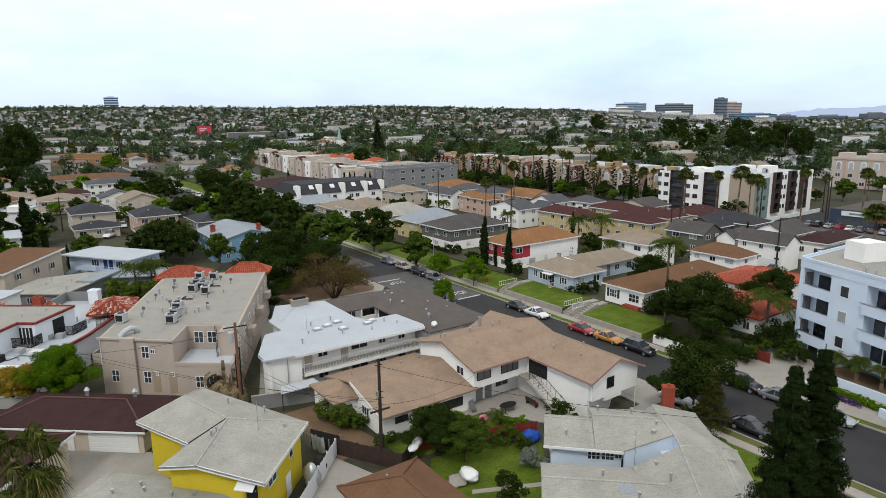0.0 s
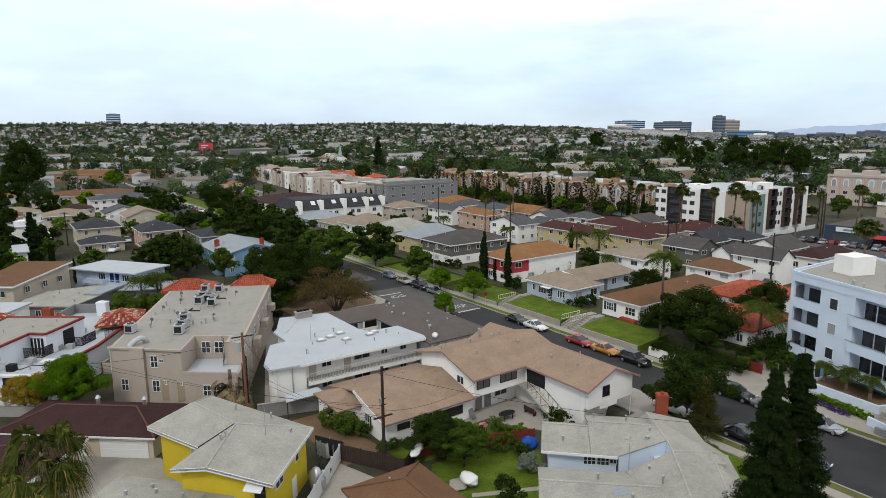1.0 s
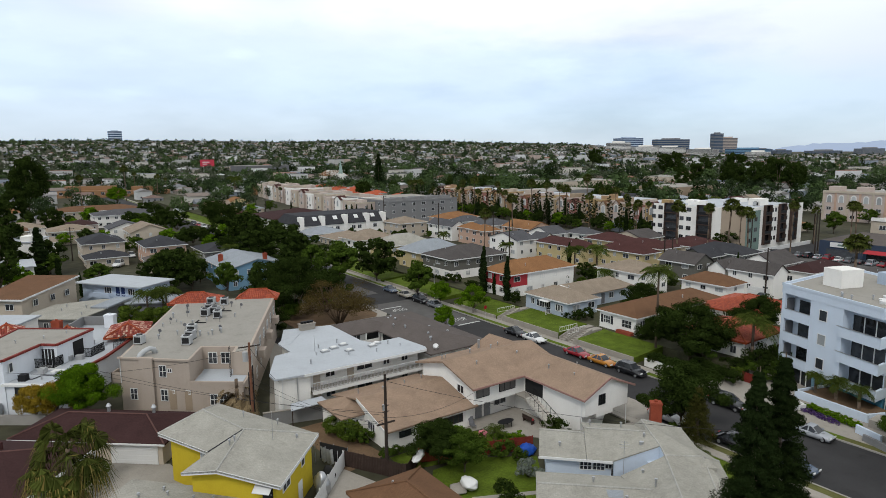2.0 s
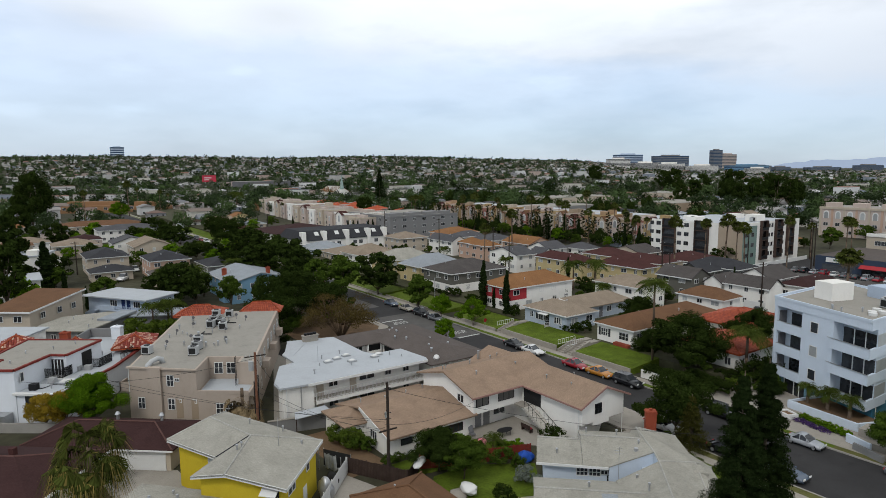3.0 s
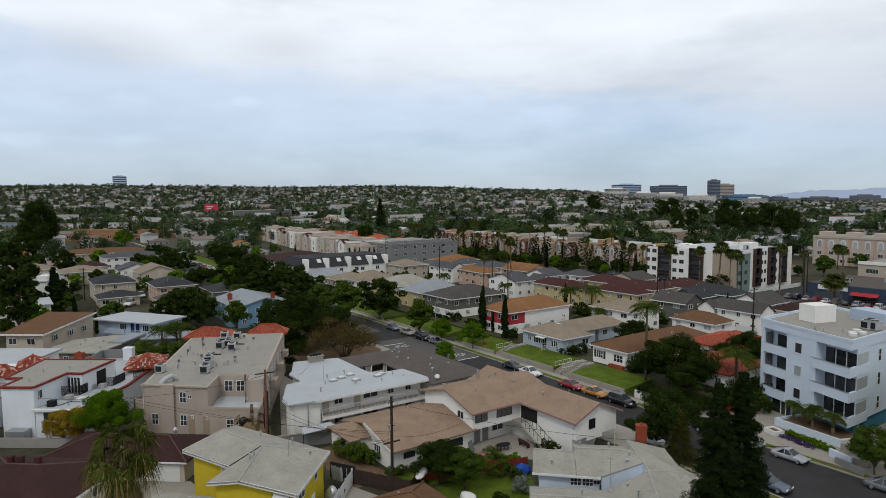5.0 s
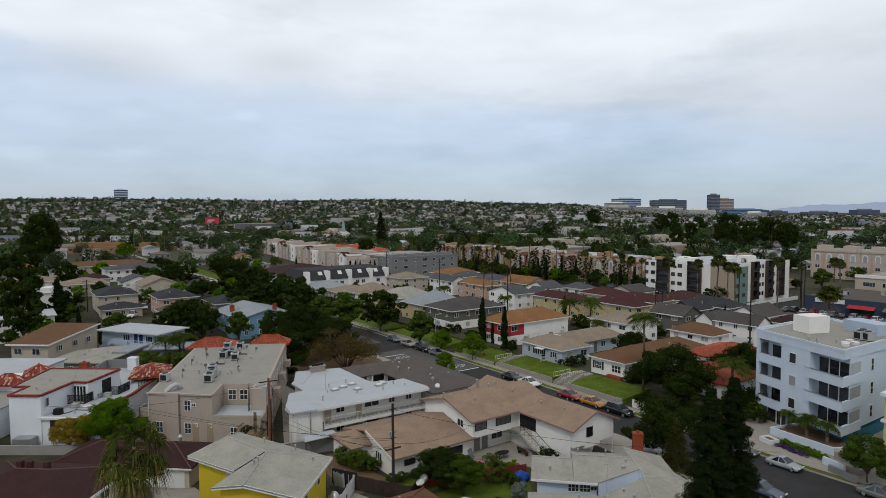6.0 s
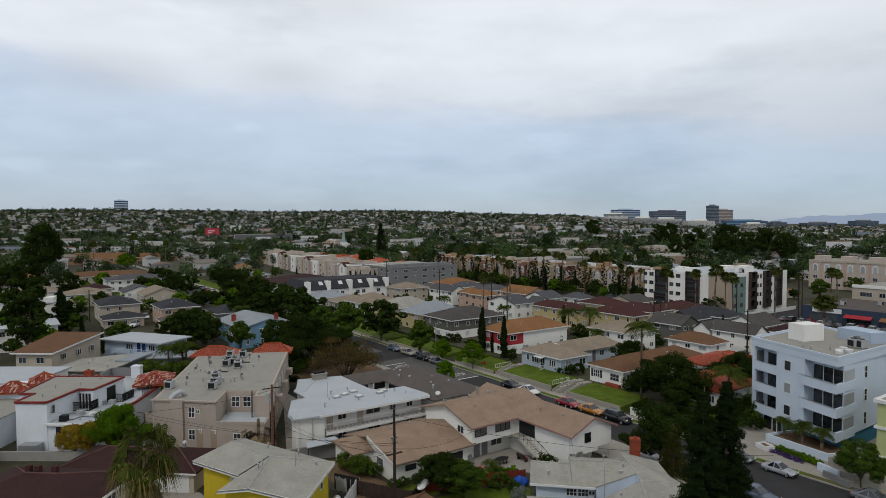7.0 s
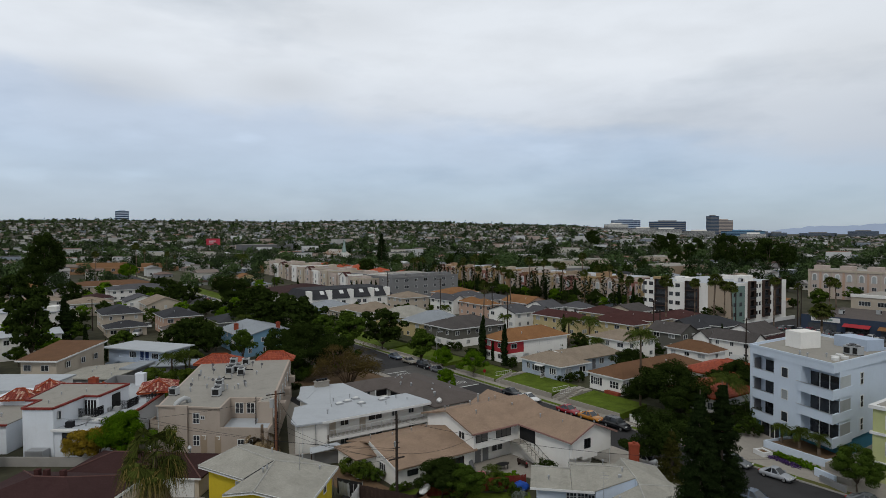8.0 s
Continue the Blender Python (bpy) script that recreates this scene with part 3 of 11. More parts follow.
def air_conditioner(x, y, z, rz=0.0, size=0.9):
    if "ac" not in CACHE:
        u = thing("air_conditioner", x, y, z, rz, "pale gray rooftop air conditioner with dark grilles", "air conditioner", "rooftop air conditioners")
        part("casing", boxes((-0.5, 0.5, -0.45, 0.45, 0.08, 1.0), (-0.54, 0.54, -0.49, 0.49, 1.0, 1.06)), M_CASING, u)
        part("grille", boxes((-0.4, 0.4, -0.475, -0.44, 0.2, 0.88)), M_DARK, u, "dark side grille")
        part("fan_guard", tube(bmesh.new(), (0, 0, 1.05), (0, 0, 1.12), 0.38, 0.36, 14), M_IRON, u)
        part("skid", boxes((-0.5, -0.4, -0.45, 0.45, 0, 0.08), (0.4, 0.5, -0.45, 0.45, 0, 0.08)), M_IRON, u)
        CACHE["ac"] = u
        u.scale = (size,) * 3
        return u
    c = copy_thing(CACHE["ac"], pose(x, y, z, 0, 0, rz))
    c.scale = (size,) * 3
    return c


def chimney(parent, x, y, z0, z1, w=0.9, t=0.6, mat=None):
    bm = boxes((x - w / 2, x + w / 2, y - t / 2, y + t / 2, z0, z1), (x - w / 2 - 0.06, x + w / 2 + 0.06, y - t / 2 - 0.06, y + t / 2 + 0.06, z1 - 0.22, z1 - 0.08))
    box(bm, x - 0.15, x + 0.15, y - 0.15, y + 0.15, z1, z1 + 0.2)
    return part("chimney", bm, mat or M_BRICK, parent, "red brick chimney" if mat is None else "")


def railing(parent, p0, p1, z, h=1.0, step=0.22, mat=None, name="railing"):
    """Rails and posts between two places of the parent's frame, with thin balusters under them."""
    a, b = Vector((*p0, z)), Vector((*p1, z))
    n = max(2, int((b - a).length / step))
    top = part(name, tube(bmesh.new(), a + Vector((0, 0, h)), b + Vector((0, 0, h)), 0.04, 0.04, 4), mat or M_TRIM, parent)
    part("bottom_rail", tube(bmesh.new(), a + Vector((0, 0, 0.08)), b + Vector((0, 0, 0.08)), 0.035, 0.035, 4), mat or M_TRIM, top)
    bm = bmesh.new()
    for i in range(n + 1):
        p = a.lerp(b, i / n)
        r = 0.03 if i % 8 == 0 else 0.016 if step > 0.1 else 0.026
        tube(bm, p, p + Vector((0, 0, h)), r, r, 4)
    part("railing_infill", bm, mat or M_TRIM, top)["kind"] = "stuff"
    return top


def face_windows(parent, x0, x1, y0, y1, z, storeys, storey_h, face, spacing=3.2, w=1.2, h=1.2, sill=1.0, **kw):
    """A row of windows for each storey of one face of a rectangular block."""
    length = (x1 - x0) if face[0] == "s" else (y1 - y0)
    n = max(1, int(length / spacing))
    for k in range(storeys):
        for i in range(n):
            a = (i + 0.5) / n * length + random.uniform(-0.25, 0.25)
            x, y = {"s-": (x0 + a, y0), "s+": (x0 + a, y1), "d-": (x0, y0 + a), "d+": (x1, y0 + a)}[face]
            ww = w * random.choice((0.75, 1.0, 1.0, 1.45))
            window(parent, x, y, z + k * storey_h + sill, face, ww, h, 2 if ww > 0.8 else 1, pane_mat=M_CURTAIN if random.random() < 0.2 else M_GLASS, **kw)


def house(s0, s1, d0, d1, h, roof="hip", rise=1.4, wall=None, top=None, z=0.0, storeys=2, label="", over=0.5, faces=("s-", "d-"), spacing=3.2, lower=None, stack=False, category="house", name="house", group=""):
    """A plain block of a house on the street grid."""
    b = grid_thing(name, (s0 + s1) / 2, (d0 + d1) / 2, z, label=label, category=category, group=group)
    RECTS.append((s0, s1, d0, d1))
    x1, y1 = (d1 - d0) / 2, (s1 - s0) / 2
    x0, y0 = -x1, -y1
    wall, top = wall or M_WHITE, top or M_GRAYROOF
    rise *= 1.45
    bm, low_top = bmesh.new(), h / 2 if lower else -0.3
    if lower:
        part("lower_wall", boxes((x0 - 0.03, x1 + 0.03, y0 - 0.03, y1 + 0.03, -1.2 - z, h * 0.48)), lower, b)
        low_top = h * 0.48
    else:
        low_top = -1.2 - z
    if roof.startswith("gable"):
        gable_wall(bm, x0, x1, y0, y1, low_top, h, rise - 0.2, "x" if roof.endswith("d") else "y")
        part("wall", bm, wall, b)
        part("roof", gable_roof(x0, x1, y0, y1, h + 0.05, rise, "x" if roof.endswith("d") else "y", over), top, b)
    elif roof == "hip":
        part("wall", box(bm, x0, x1, y0, y1, low_top, h), wall, b)
        part("roof", hip_roof(x0, x1, y0, y1, h + 0.1, rise, over), top, b)
    else:
        part("wall", box(bm, x0, x1, y0, y1, low_top, h), wall, b)
        part("roof", boxes((x0 - over, x1 + over, y0 - over, y1 + over, h, h + 0.25)), top, b)
    if roof != "flat":
        k = over + 0.04
        zf = h + 0.1 if roof == "hip" else h + 0.05 - (rise / max(0.1, (y1 if roof.endswith("d") else x1))) * over
        if roof == "hip":
            bm = boxes((x0 - k, x1 + k, y0 - k, y0 - over, zf - 0.2, zf + 0.02))
            part("fascia", boxes((x0 - k, x0 - over, y0 - over, y1 + k, zf - 0.2, zf + 0.02)), M_TRIM, b)
        elif roof.endswith("d"):
            bm = boxes((x0 - over * 0.6, x1 + over * 0.6, y0 - k, y0 - over, zf - 0.2, zf + 0.02))
        else:
            bm = boxes((x0 - k, x0 - over, y0 - over * 0.6, y1 + over * 0.6, zf - 0.2, zf + 0.02))
        part("fascia", bm, M_TRIM, b)
    sh = h / storeys
    for f in faces:
        face_windows(b, x0, x1, y0, y1, 0.0, storeys, sh, f, spacing, h=min(1.25, sh * 0.45), sill=sh * 0.36)
    for i in range(random.randint(1, 3)):
        fx, fy = random.uniform(-0.3, 0.3), random.uniform(-0.3, 0.3)
        pipe_vent(b, fx * (x1 - x0), fy * (y1 - y0), h + rise * 0.55 if roof != "flat" else h + 0.2, random.uniform(0.4, 0.6))
    if stack:
        chimney(b, x1 * 0.3, y0 + 1.2, h - 0.3, h + rise + 1.0)
    return b


# ---- plants ----
def leaf_cloud(centres, radii, counts, size, flat=0.6, rng=None, droop=0.0, corners=4):
    """Many small leaves scattered in clumps, four- or three-cornered; returns verts and faces."""
    pos, out = [], []
    for c, r, k in zip(centres, radii, counts):
        v = rng.normal(size=(k, 3))
        v /= np.linalg.norm(v, axis=1)[:, None]
        rad = rng.uniform(0.62, 1.0, size=(k, 1))
        out.append(v)
        pos.append(np.asarray(c) + v * rad * np.asarray(r))
    pos = np.concatenate(pos)
    n = len(pos)
    nrm = np.concatenate(out) + rng.normal(0, 0.42, size=(n, 3))
    nrm[:, 2] += 0.15
    nrm /= np.linalg.norm(nrm, axis=1)[:, None]
    a = rng.normal(size=(n, 3))
    a -= (a * nrm).sum(1)[:, None] * nrm
    a /= np.linalg.norm(a, axis=1)[:, None]
    b = np.cross(nrm, a)
    b /= np.linalg.norm(b, axis=1)[:, None]
    s = size * rng.uniform(0.6, 1.3, size=(n, 1))
    a, b = a * s, b * s * flat
    a[:, 2] -= droop * s[:, 0]
    if corners == 3:
        return np.stack([pos - a, pos - b * 1.1, pos + a * 0.9 + b * 0.7], axis=1).reshape(-1, 3), np.arange(3 * n).reshape(-1, 3)
    verts = np.stack([pos - a, pos - b * 0.9, pos + a, pos + b], axis=1).reshape(-1, 3)
    return verts, np.arange(4 * n).reshape(-1, 4)


def cloud_mesh(name, verts, faces, mat):
    me = bpy.data.meshes.new(name)
    (n, m), k = (len(verts), len(faces)), np.shape(faces)[1]
    me.vertices.add(n)
    me.vertices.foreach_set("co", np.asarray(verts, np.float32).ravel())
    me.loops.add(m * k)
    me.loops.foreach_set("vertex_index", np.asarray(faces, np.int32).ravel())
    me.polygons.add(m)
    me.polygons.foreach_set("loop_start", np.arange(0, m * k, k, dtype=np.int32))
    me.update(calc_edges=True)
    me.materials.append(mat)
    return me


def limb_mesh(name, segs, mat, n=7):
    bm = bmesh.new()
    for p0, p1, r0, r1 in segs:
        tube(bm, p0, p1, r0, r1, n)
    return mesh_of(name, bm, mat, smooth=True)


def broadleaf(seed, height, radius, trunk, mat, leaves=2600, size=0.26, clumps=22, bark=None, sparse=1.0, corners=3):
    """Trunk and crown meshes of a broad-crowned tree, base at the origin."""
    rng = np.random.default_rng(seed)
    cz, rz = (height + trunk) / 2, (height - trunk) / 2
    centres, radii = [], []
    segs = [((0, 0, -0.3), (rng.uniform(-.2, .2), rng.uniform(-.2, .2), trunk), 0.05 * height ** 0.8 * 0.5, 0.035 * height ** 0.8 * 0.5)]
    for i in range(clumps):
        ang, el = rng.uniform(0, 2 * math.pi), rng.uniform(-0.75, 1.0)
        k = rng.uniform(0.4, 1.02)
        w = math.sqrt(max(0.05, 1 - el * el))
        lobe = 1 + 0.22 * math.sin(2 * ang + seed) + 0.16 * math.sin(5 * ang + 2 * seed)
        c = (radius * w * k * lobe * math.cos(ang), radius * w * k * lobe * math.sin(ang), cz + rz * el * 0.8 * (1 + 0.18 * math.sin(3 * ang + seed)))
        centres.append(c)
        q = radius * rng.uniform(0.15, 0.36)
        radii.append((q, q, q * 0.75))
        if i < 9:
            mid = (c[0] * 0.45, c[1] * 0.45, trunk + (c[2] - trunk) * 0.5)
            segs.append(((0, 0, trunk * 0.85), mid, 0.016 * height ** 0.8, 0.010 * height ** 0.8))
            segs.append((mid, c, 0.010 * height ** 0.8, 0.004 * height ** 0.8))
    counts = [max(4, int(leaves * sparse / clumps))] * clumps
    v, f = leaf_cloud(centres, radii, counts, size, rng=rng, flat=0.75, corners=corners)
    return limb_mesh("trunk", segs, bark or M_BARK), cloud_mesh("crown", v, f, mat)


def twiggy(seed, height, radius, mat, leaves, size):
    """A wide, many-stemmed tree whose bare branches show through thin leaves."""
    rng = np.random.default_rng(seed)
    segs, centres, radii = [], [], []
    for i in range(13):
        ang, out = i * 2.4 + rng.uniform(-0.4, 0.4), rng.uniform(0.3, 0.75) * radius
        fork = Vector((out * 0.5 * math.cos(ang), out * 0.5 * math.sin(ang), height * rng.uniform(0.3, 0.45)))
        segs.append(((0.1 * math.cos(ang), 0.1 * math.sin(ang), -0.2), tuple(fork), 0.12, 0.07))
        for j in range(6):
            a = ang + rng.uniform(-0.9, 0.9)
            r = out * 0.5 + radius * rng.uniform(0.15, 0.6)
            end = Vector((r * math.cos(a), r * math.sin(a), height * rng.uniform(0.5, 1.0) * (1 - 0.35 * (r / radius) ** 2)))
            segs.append((tuple(fork), tuple(end), 0.06, 0.025))
            for q in range(4):
                twig = end + Vector(rng.normal(0, 0.55, 3))
                segs.append((tuple(fork.lerp(end, rng.uniform(0.5, 1.0))), tuple(twig), 0.025, 0.010))
                if rng.random() < 0.7:
                    centres.append(tuple(twig))
                    radii.append((0.75, 0.75, 0.5))
    v, f = leaf_cloud(centres, radii, [leaves // len(centres)] * len(centres), size, rng=rng, flat=0.6, corners=3)
    return limb_mesh("trunk", segs, M_TWIG, 4), cloud_mesh("crown", v, f, mat)


def cypress(seed, height, radius, mat, leaves=1400, size=0.22):
    rng = np.random.default_rng(seed)
    n = 16
    zs = np.linspace(0.6, height - 0.3, n)
    centres = [(rng.normal(0, radius * .12), rng.normal(0, radius * .12), z) for z in zs]
    radii = [(radius * min(1, (height - z) / height * 2.2 + 0.12) * rng.uniform(0.85, 1.1),) * 2 + (height / n * 0.8,) for z in zs]
    v, f = leaf_cloud(centres, radii, [leaves // n] * n, size, rng=rng, corners=3)
    return limb_mesh("trunk", [((0, 0, -0.2), (0, 0, height * 0.8), 0.14, 0.03)], M_BARK), cloud_mesh("crown", v, f, mat)


def conifer(seed, height, radius, mat, leaves=9000, size=0.24):
    """A layered conifer with drooping boughs."""
    rng = np.random.default_rng(seed)
    centres, radii, counts = [], [], []
    segs = [((0, 0, -0.3), (0, 0, height), 0.30, 0.03)]
    levels = int(height * 3.4)
    for i in range(levels):
        z = 1.0 + (height - 1.2) * i / levels
        k = (1 - z / height)
        r = radius * min(1.0, 1.25 * k ** 0.9) * rng.uniform(0.7, 1.15) + 0.06
        for j in range(6):
            ang = rng.uniform(0, 2 * math.pi)
            tip = Vector((r * math.cos(ang), r * math.sin(ang), z - 0.22 * r + rng.uniform(-.2, .2)))
            if i % 2 == 0 and j < 3:
                segs.append(((0, 0, z), tuple(tip), 0.05, 0.015))
            for q in (0.4, 0.7, 0.95):
                c = tip * q
                c.z = z - 0.22 * r * q * q
                centres.append(tuple(c))
                w = 0.16 + 0.24 * r * q
                radii.append((w, w, w * 0.5))
                counts.append(1)
    total = leaves // len(centres)
    v, f = leaf_cloud(centres, radii, [max(2, total)] * len(centres), size, flat=0.3, rng=rng, droop=0.35, corners=3)
    return limb_mesh("trunk", segs, M_BARK, 6), cloud_mesh("crown", v, f, mat)


def fan_palm(seed, height, fronds=34, length=1.5, skirt=0.0, droop=0.25, blades=13, spread=1.6, stalk=0.5, lowest=-0.6, dead_rise=-0.85, dead_fold=0.45, finger=0.62, dry=0.0):
    """A tall fan palm: thin trunk, a head of pleated fans, dead fronds below."""
    rng = np.random.default_rng(seed)
    lean = rng.normal(0, 0.02, 2) * height
    segs, prev = [], Vector((0, 0, -0.3))
    for i in range(1, 6):
        k = i / 5
        p = Vector((lean[0] * k * k, lean[1] * k * k, height * k))
        segs.append((tuple(prev), tuple(p), 0.18 - 0.06 * (k - 0.2), 0.18 - 0.06 * k))
        prev = p
    def fans(count, el0, el1, size, start, sink=0.0, fold=1.0):
        """Pleated fans on stalks: whole as far as the middle of each blade, then drooping fingers."""
        verts, faces, slots = [], [], []
        for i in range(count):
            ang, el = i * 2.4 + rng.uniform(-0.3, 0.3), math.asin(rng.uniform(math.sin(el0), math.sin(el1)))
            way = Vector((math.cos(ang) * math.cos(el), math.sin(ang) * math.cos(el), math.sin(el)))
            side = way.cross(Vector((0, 0, 1))).normalized() if abs(way.z) < 0.98 else Vector((1, 0, 0))
            up = side.cross(way)
            side = (side + up * rng.uniform(-0.5, 0.5)).normalized()
            base = start - Vector((0, 0, rng.uniform(0, sink)))
            hub = base + way * size * stalk * rng.uniform(0.8, 1.1) - Vector((0, 0, 0.08 * size))
            o = len(verts)
            verts += [tuple(base - side * 0.03), tuple(base + side * 0.03), tuple(hub)]
            faces.append((o, o + 1, o + 2))
            slots.append(0)
            old = dry * (2.2 if el < 0.1 else 0.6)
            reach, turn = size * rng.uniform(0.46, 0.56), spread * fold
            for j in range(blades):
                a = (2 * j / (blades - 1) - 1) * turn
                out = way * math.cos(a) + side * math.sin(a)
                mid = hub + out * reach * 0.55 + up * 0.04 * (j % 2) - Vector((0, 0, droop * reach * 0.25))
                tip = mid + (out * 0.5 - Vector((0, 0, droop * rng.uniform(0.6, 1.8)))) * reach * finger * rng.uniform(0.8, 1.2)
                w = (side * math.cos(a) - way * math.sin(a)) * reach * 0.62 * turn / (blades - 1)
                o = len(verts)
                verts += [tuple(hub), tuple(mid - w), tuple(tip), tuple(mid + w)]
                if finger > 0.7:
                    neck = w * 0.35
                    verts[-2:] = [tuple(mid + w), tuple(tip), tuple(mid + neck - Vector((0, 0, 0.02))), tuple(mid - neck - Vector((0, 0, 0.02)))]
                    faces += [(o, o + 1, o + 2), (o + 5, o + 4, o + 3)]
                    slots += [1 if rng.random() < old * 0.3 else 0, 1 if rng.random() < old else 0]
                else:
                    faces.append((o, o + 1, o + 2, o + 3))
                    slots.append(0)
        me = bpy.data.meshes.new("crown")
        me.from_pydata(verts, [], faces)
        me.polygons.foreach_set("material_index", slots)
        return me
    crown = fans(fronds, lowest, 1.35, length, prev, 0.25)
    crown.materials.append(F_PALM)
    if dry:
        crown.materials.append(F_DRYTIP)
    dead = None
    if skirt:
        dead = fans(int(26 * skirt) + 8, -1.5, dead_rise, length * 0.9, prev - Vector((0, 0, 0.25 * skirt)), 0.7 * skirt, dead_fold)
        dead.materials.append(F_DEAD)
    return limb_mesh("trunk", segs, M_PALMBARK, 8), crown, dead


def feather_palm(seed, height, fronds=18, length=2.6, mat=None):
    """A palm with long arching feathers."""
    rng = np.random.default_rng(seed)
    verts, faces = [], []
    for i in range(fronds):
        ang, el = i * 2.4 + rng.uniform(-.2, .2), rng.uniform(0.2, 1.4)
        out = Vector((math.cos(ang), math.sin(ang), 0))
        side = Vector((-math.sin(ang), math.cos(ang), 0))
        pts = []
        for k in np.linspace(0, 1, 9):
            r = length * k * math.cos(el * (1 - 0.4 * k)) * 0.9
            z = length * (k * math.sin(el) - 0.75 * k * k)
            pts.append(Vector((0, 0, height)) + out * r + Vector((0, 0, z)))
        for k in range(8):
            p, q = pts[k], pts[k + 1]
            o = len(verts)
            verts += [tuple(p - side * 0.03), tuple(p + side * 0.03), tuple(q + side * 0.02), tuple(q - side * 0.02)]
            faces.append((o, o + 1, o + 2, o + 3))
            w = length * 0.27 * math.sin(math.pi * (0.12 + 0.82 * (k + 0.5) / 8.5))
            for t in (0.0, 0.25, 0.5, 0.75):
                b = p.lerp(q, t)
                for sg in (-1, 1):
                    tip = b + side * sg * w * rng.uniform(0.8, 1.1) + (q - p) * 0.7 + Vector((0, 0, -rng.uniform(0.35, 0.75) * w))
                    m = b.lerp(tip, 0.5) + Vector((0, 0, 0.05))
                    o = len(verts)
                    verts += [tuple(b), tuple(m + (q - p) * 0.10), tuple(tip), tuple(m - (q - p) * 0.10)]
                    faces.append((o, o + 1, o + 2, o + 3))
    me = bpy.data.meshes.new("crown")
    me.from_pydata(verts, [], faces)
    me.materials.append(mat or F_FEATHER)
    return limb_mesh("trunk", [((0, 0, -0.3), (0, 0, height * 0.5), 0.2, 0.17), ((0, 0, height * 0.5), (0, 0, height), 0.17, 0.15)], M_PALMBARK, 8), me, None


def skinny_pine(seed, height):
    """A thin tall pine: small clumps of needles on short boughs up a bare stem."""
    rng = np.random.default_rng(seed)
    segs = [((0, 0, -0.3), (0.1, 0, height), 0.17, 0.03)]
    centres, radii = [], []
    for i in range(24):
        z = height * (0.25 + 0.75 * i / 24)
        ang, r = rng.uniform(0, 6.3), rng.uniform(0.5, 1.5) * (1.25 - 0.7 * i / 24)
        c = (r * math.cos(ang), r * math.sin(ang), z)
        segs.append(((0.1 * z / height, 0, z - 0.3), c, 0.05, 0.015))
        centres.append(c)
        q = rng.uniform(0.35, 0.7)
        radii.append((q, q, q * 0.6))
    v, f = leaf_cloud(centres, radii, [34] * 24, 0.26, rng=rng)
    return limb_mesh("trunk", segs, M_BARK, 5), cloud_mesh("crown", v, f, F_CONIFER)


KINDS = {}
RECTS = []


def plant(name, kind, x, y, z=0.0, scale=1.0, rz=None, label="", category="tree", group="", tall=1.0):
    """Stand a plant of a prepared kind at a place."""
    t = thing(name, x, y, z, random.uniform(0, 360) if rz is None else rz, label, category, group)
    t.scale = (scale, scale, scale * tall)
    for pname, me in zip(("trunk", "crown", "dead_fronds"), KINDS[kind]):
        if me:
            part(pname, me, None, t)
    return t


KINDS["street"] = broadleaf(1, 8.0, 3.6, 1.6, F_DARK, 30000, 0.125, 64)
KINDS["street2"] = broadleaf(2, 8.5, 3.4, 2.0, F_MID, 26000, 0.125, 58)
KINDS["bright"] = broadleaf(3, 5.5, 2.6, 1.2, F_BRIGHT, 16000, 0.1, 46)
KINDS["dark"] = broadleaf(4, 10.0, 4.8, 1.2, F_DARK, 36000, 0.15, 76)
KINDS["street_far"] = broadleaf(21, 8.0, 3.6, 1.2, F_DARK, 4200, 0.30, 44)
KINDS["street2_far"] = broadleaf(22, 8.5, 3.4, 1.6, F_MID, 4200, 0.30, 42)
KINDS["bright_far"] = broadleaf(23, 5.5, 2.6, 0.8, F_BRIGHT, 2800, 0.25, 32)
KINDS["dark_far"] = broadleaf(24, 10.0, 4.8, 1.0, F_DARK, 5000, 0.36, 54)
KINDS["eucalypt_far"] = broadleaf(25, 13.0, 3.8, 3.0, F_DARK, 3800, 0.38, 40)
KINDS["dark_huge"] = broadleaf(34, 10.0, 4.8, 1.0, F_DARK, 13000, 0.23, 70)
KINDS["eucalypt_huge"] = broadleaf(35, 13.0, 3.8, 3.0, F_DARK, 9000, 0.25, 46)
KINDS["olive"] = twiggy(5, 7.0, 5.2, F_OLIVE, 16000, 0.10)
KINDS["gold"] = broadleaf(6, 4.5, 2.2, 0.9, F_GOLD, 14000, 0.085, 40)
KINDS["shrub"] = broadleaf(7, 1.6, 1.1, 0.15, F_MID, 3400, 0.07, 24)
KINDS["shrub_soft"] = broadleaf(28, 1.6, 1.1, 0.15, F_SOFT, 5200, 0.06, 28)
KINDS["shrub_bright"] = broadleaf(8, 1.6, 1.1, 0.15, F_BRIGHT, 3400, 0.07, 24)
KINDS["shrub_gray"] = broadleaf(9, 1.7, 1.0, 0.15, F_GRAYGREEN, 3400, 0.065, 24)
KINDS["shrub_dark"] = broadleaf(10, 1.8, 1.2, 0.15, F_DARK, 3200, 0.075, 24)
KINDS["eucalypt"] = broadleaf(11, 13.0, 4.0, 4.0, F_DARK, 20000, 0.17, 44)
KINDS["cypress"] = cypress(12, 7.0, 0.6, F_CONIFER, 2400, 0.2)
KINDS["pine"] = skinny_pine(20, 15.0)
KINDS["conifer"] = conifer(13, 18.0, 2.9, F_CONIFER, 130000, 0.12)
KINDS["conifer_huge"] = conifer(33, 18.0, 2.5, F_CONIFER, 6000, 0.34)
KINDS["conifer_thin"] = conifer(14, 7.5, 1.9, F_RUST, 30000, 0.11)
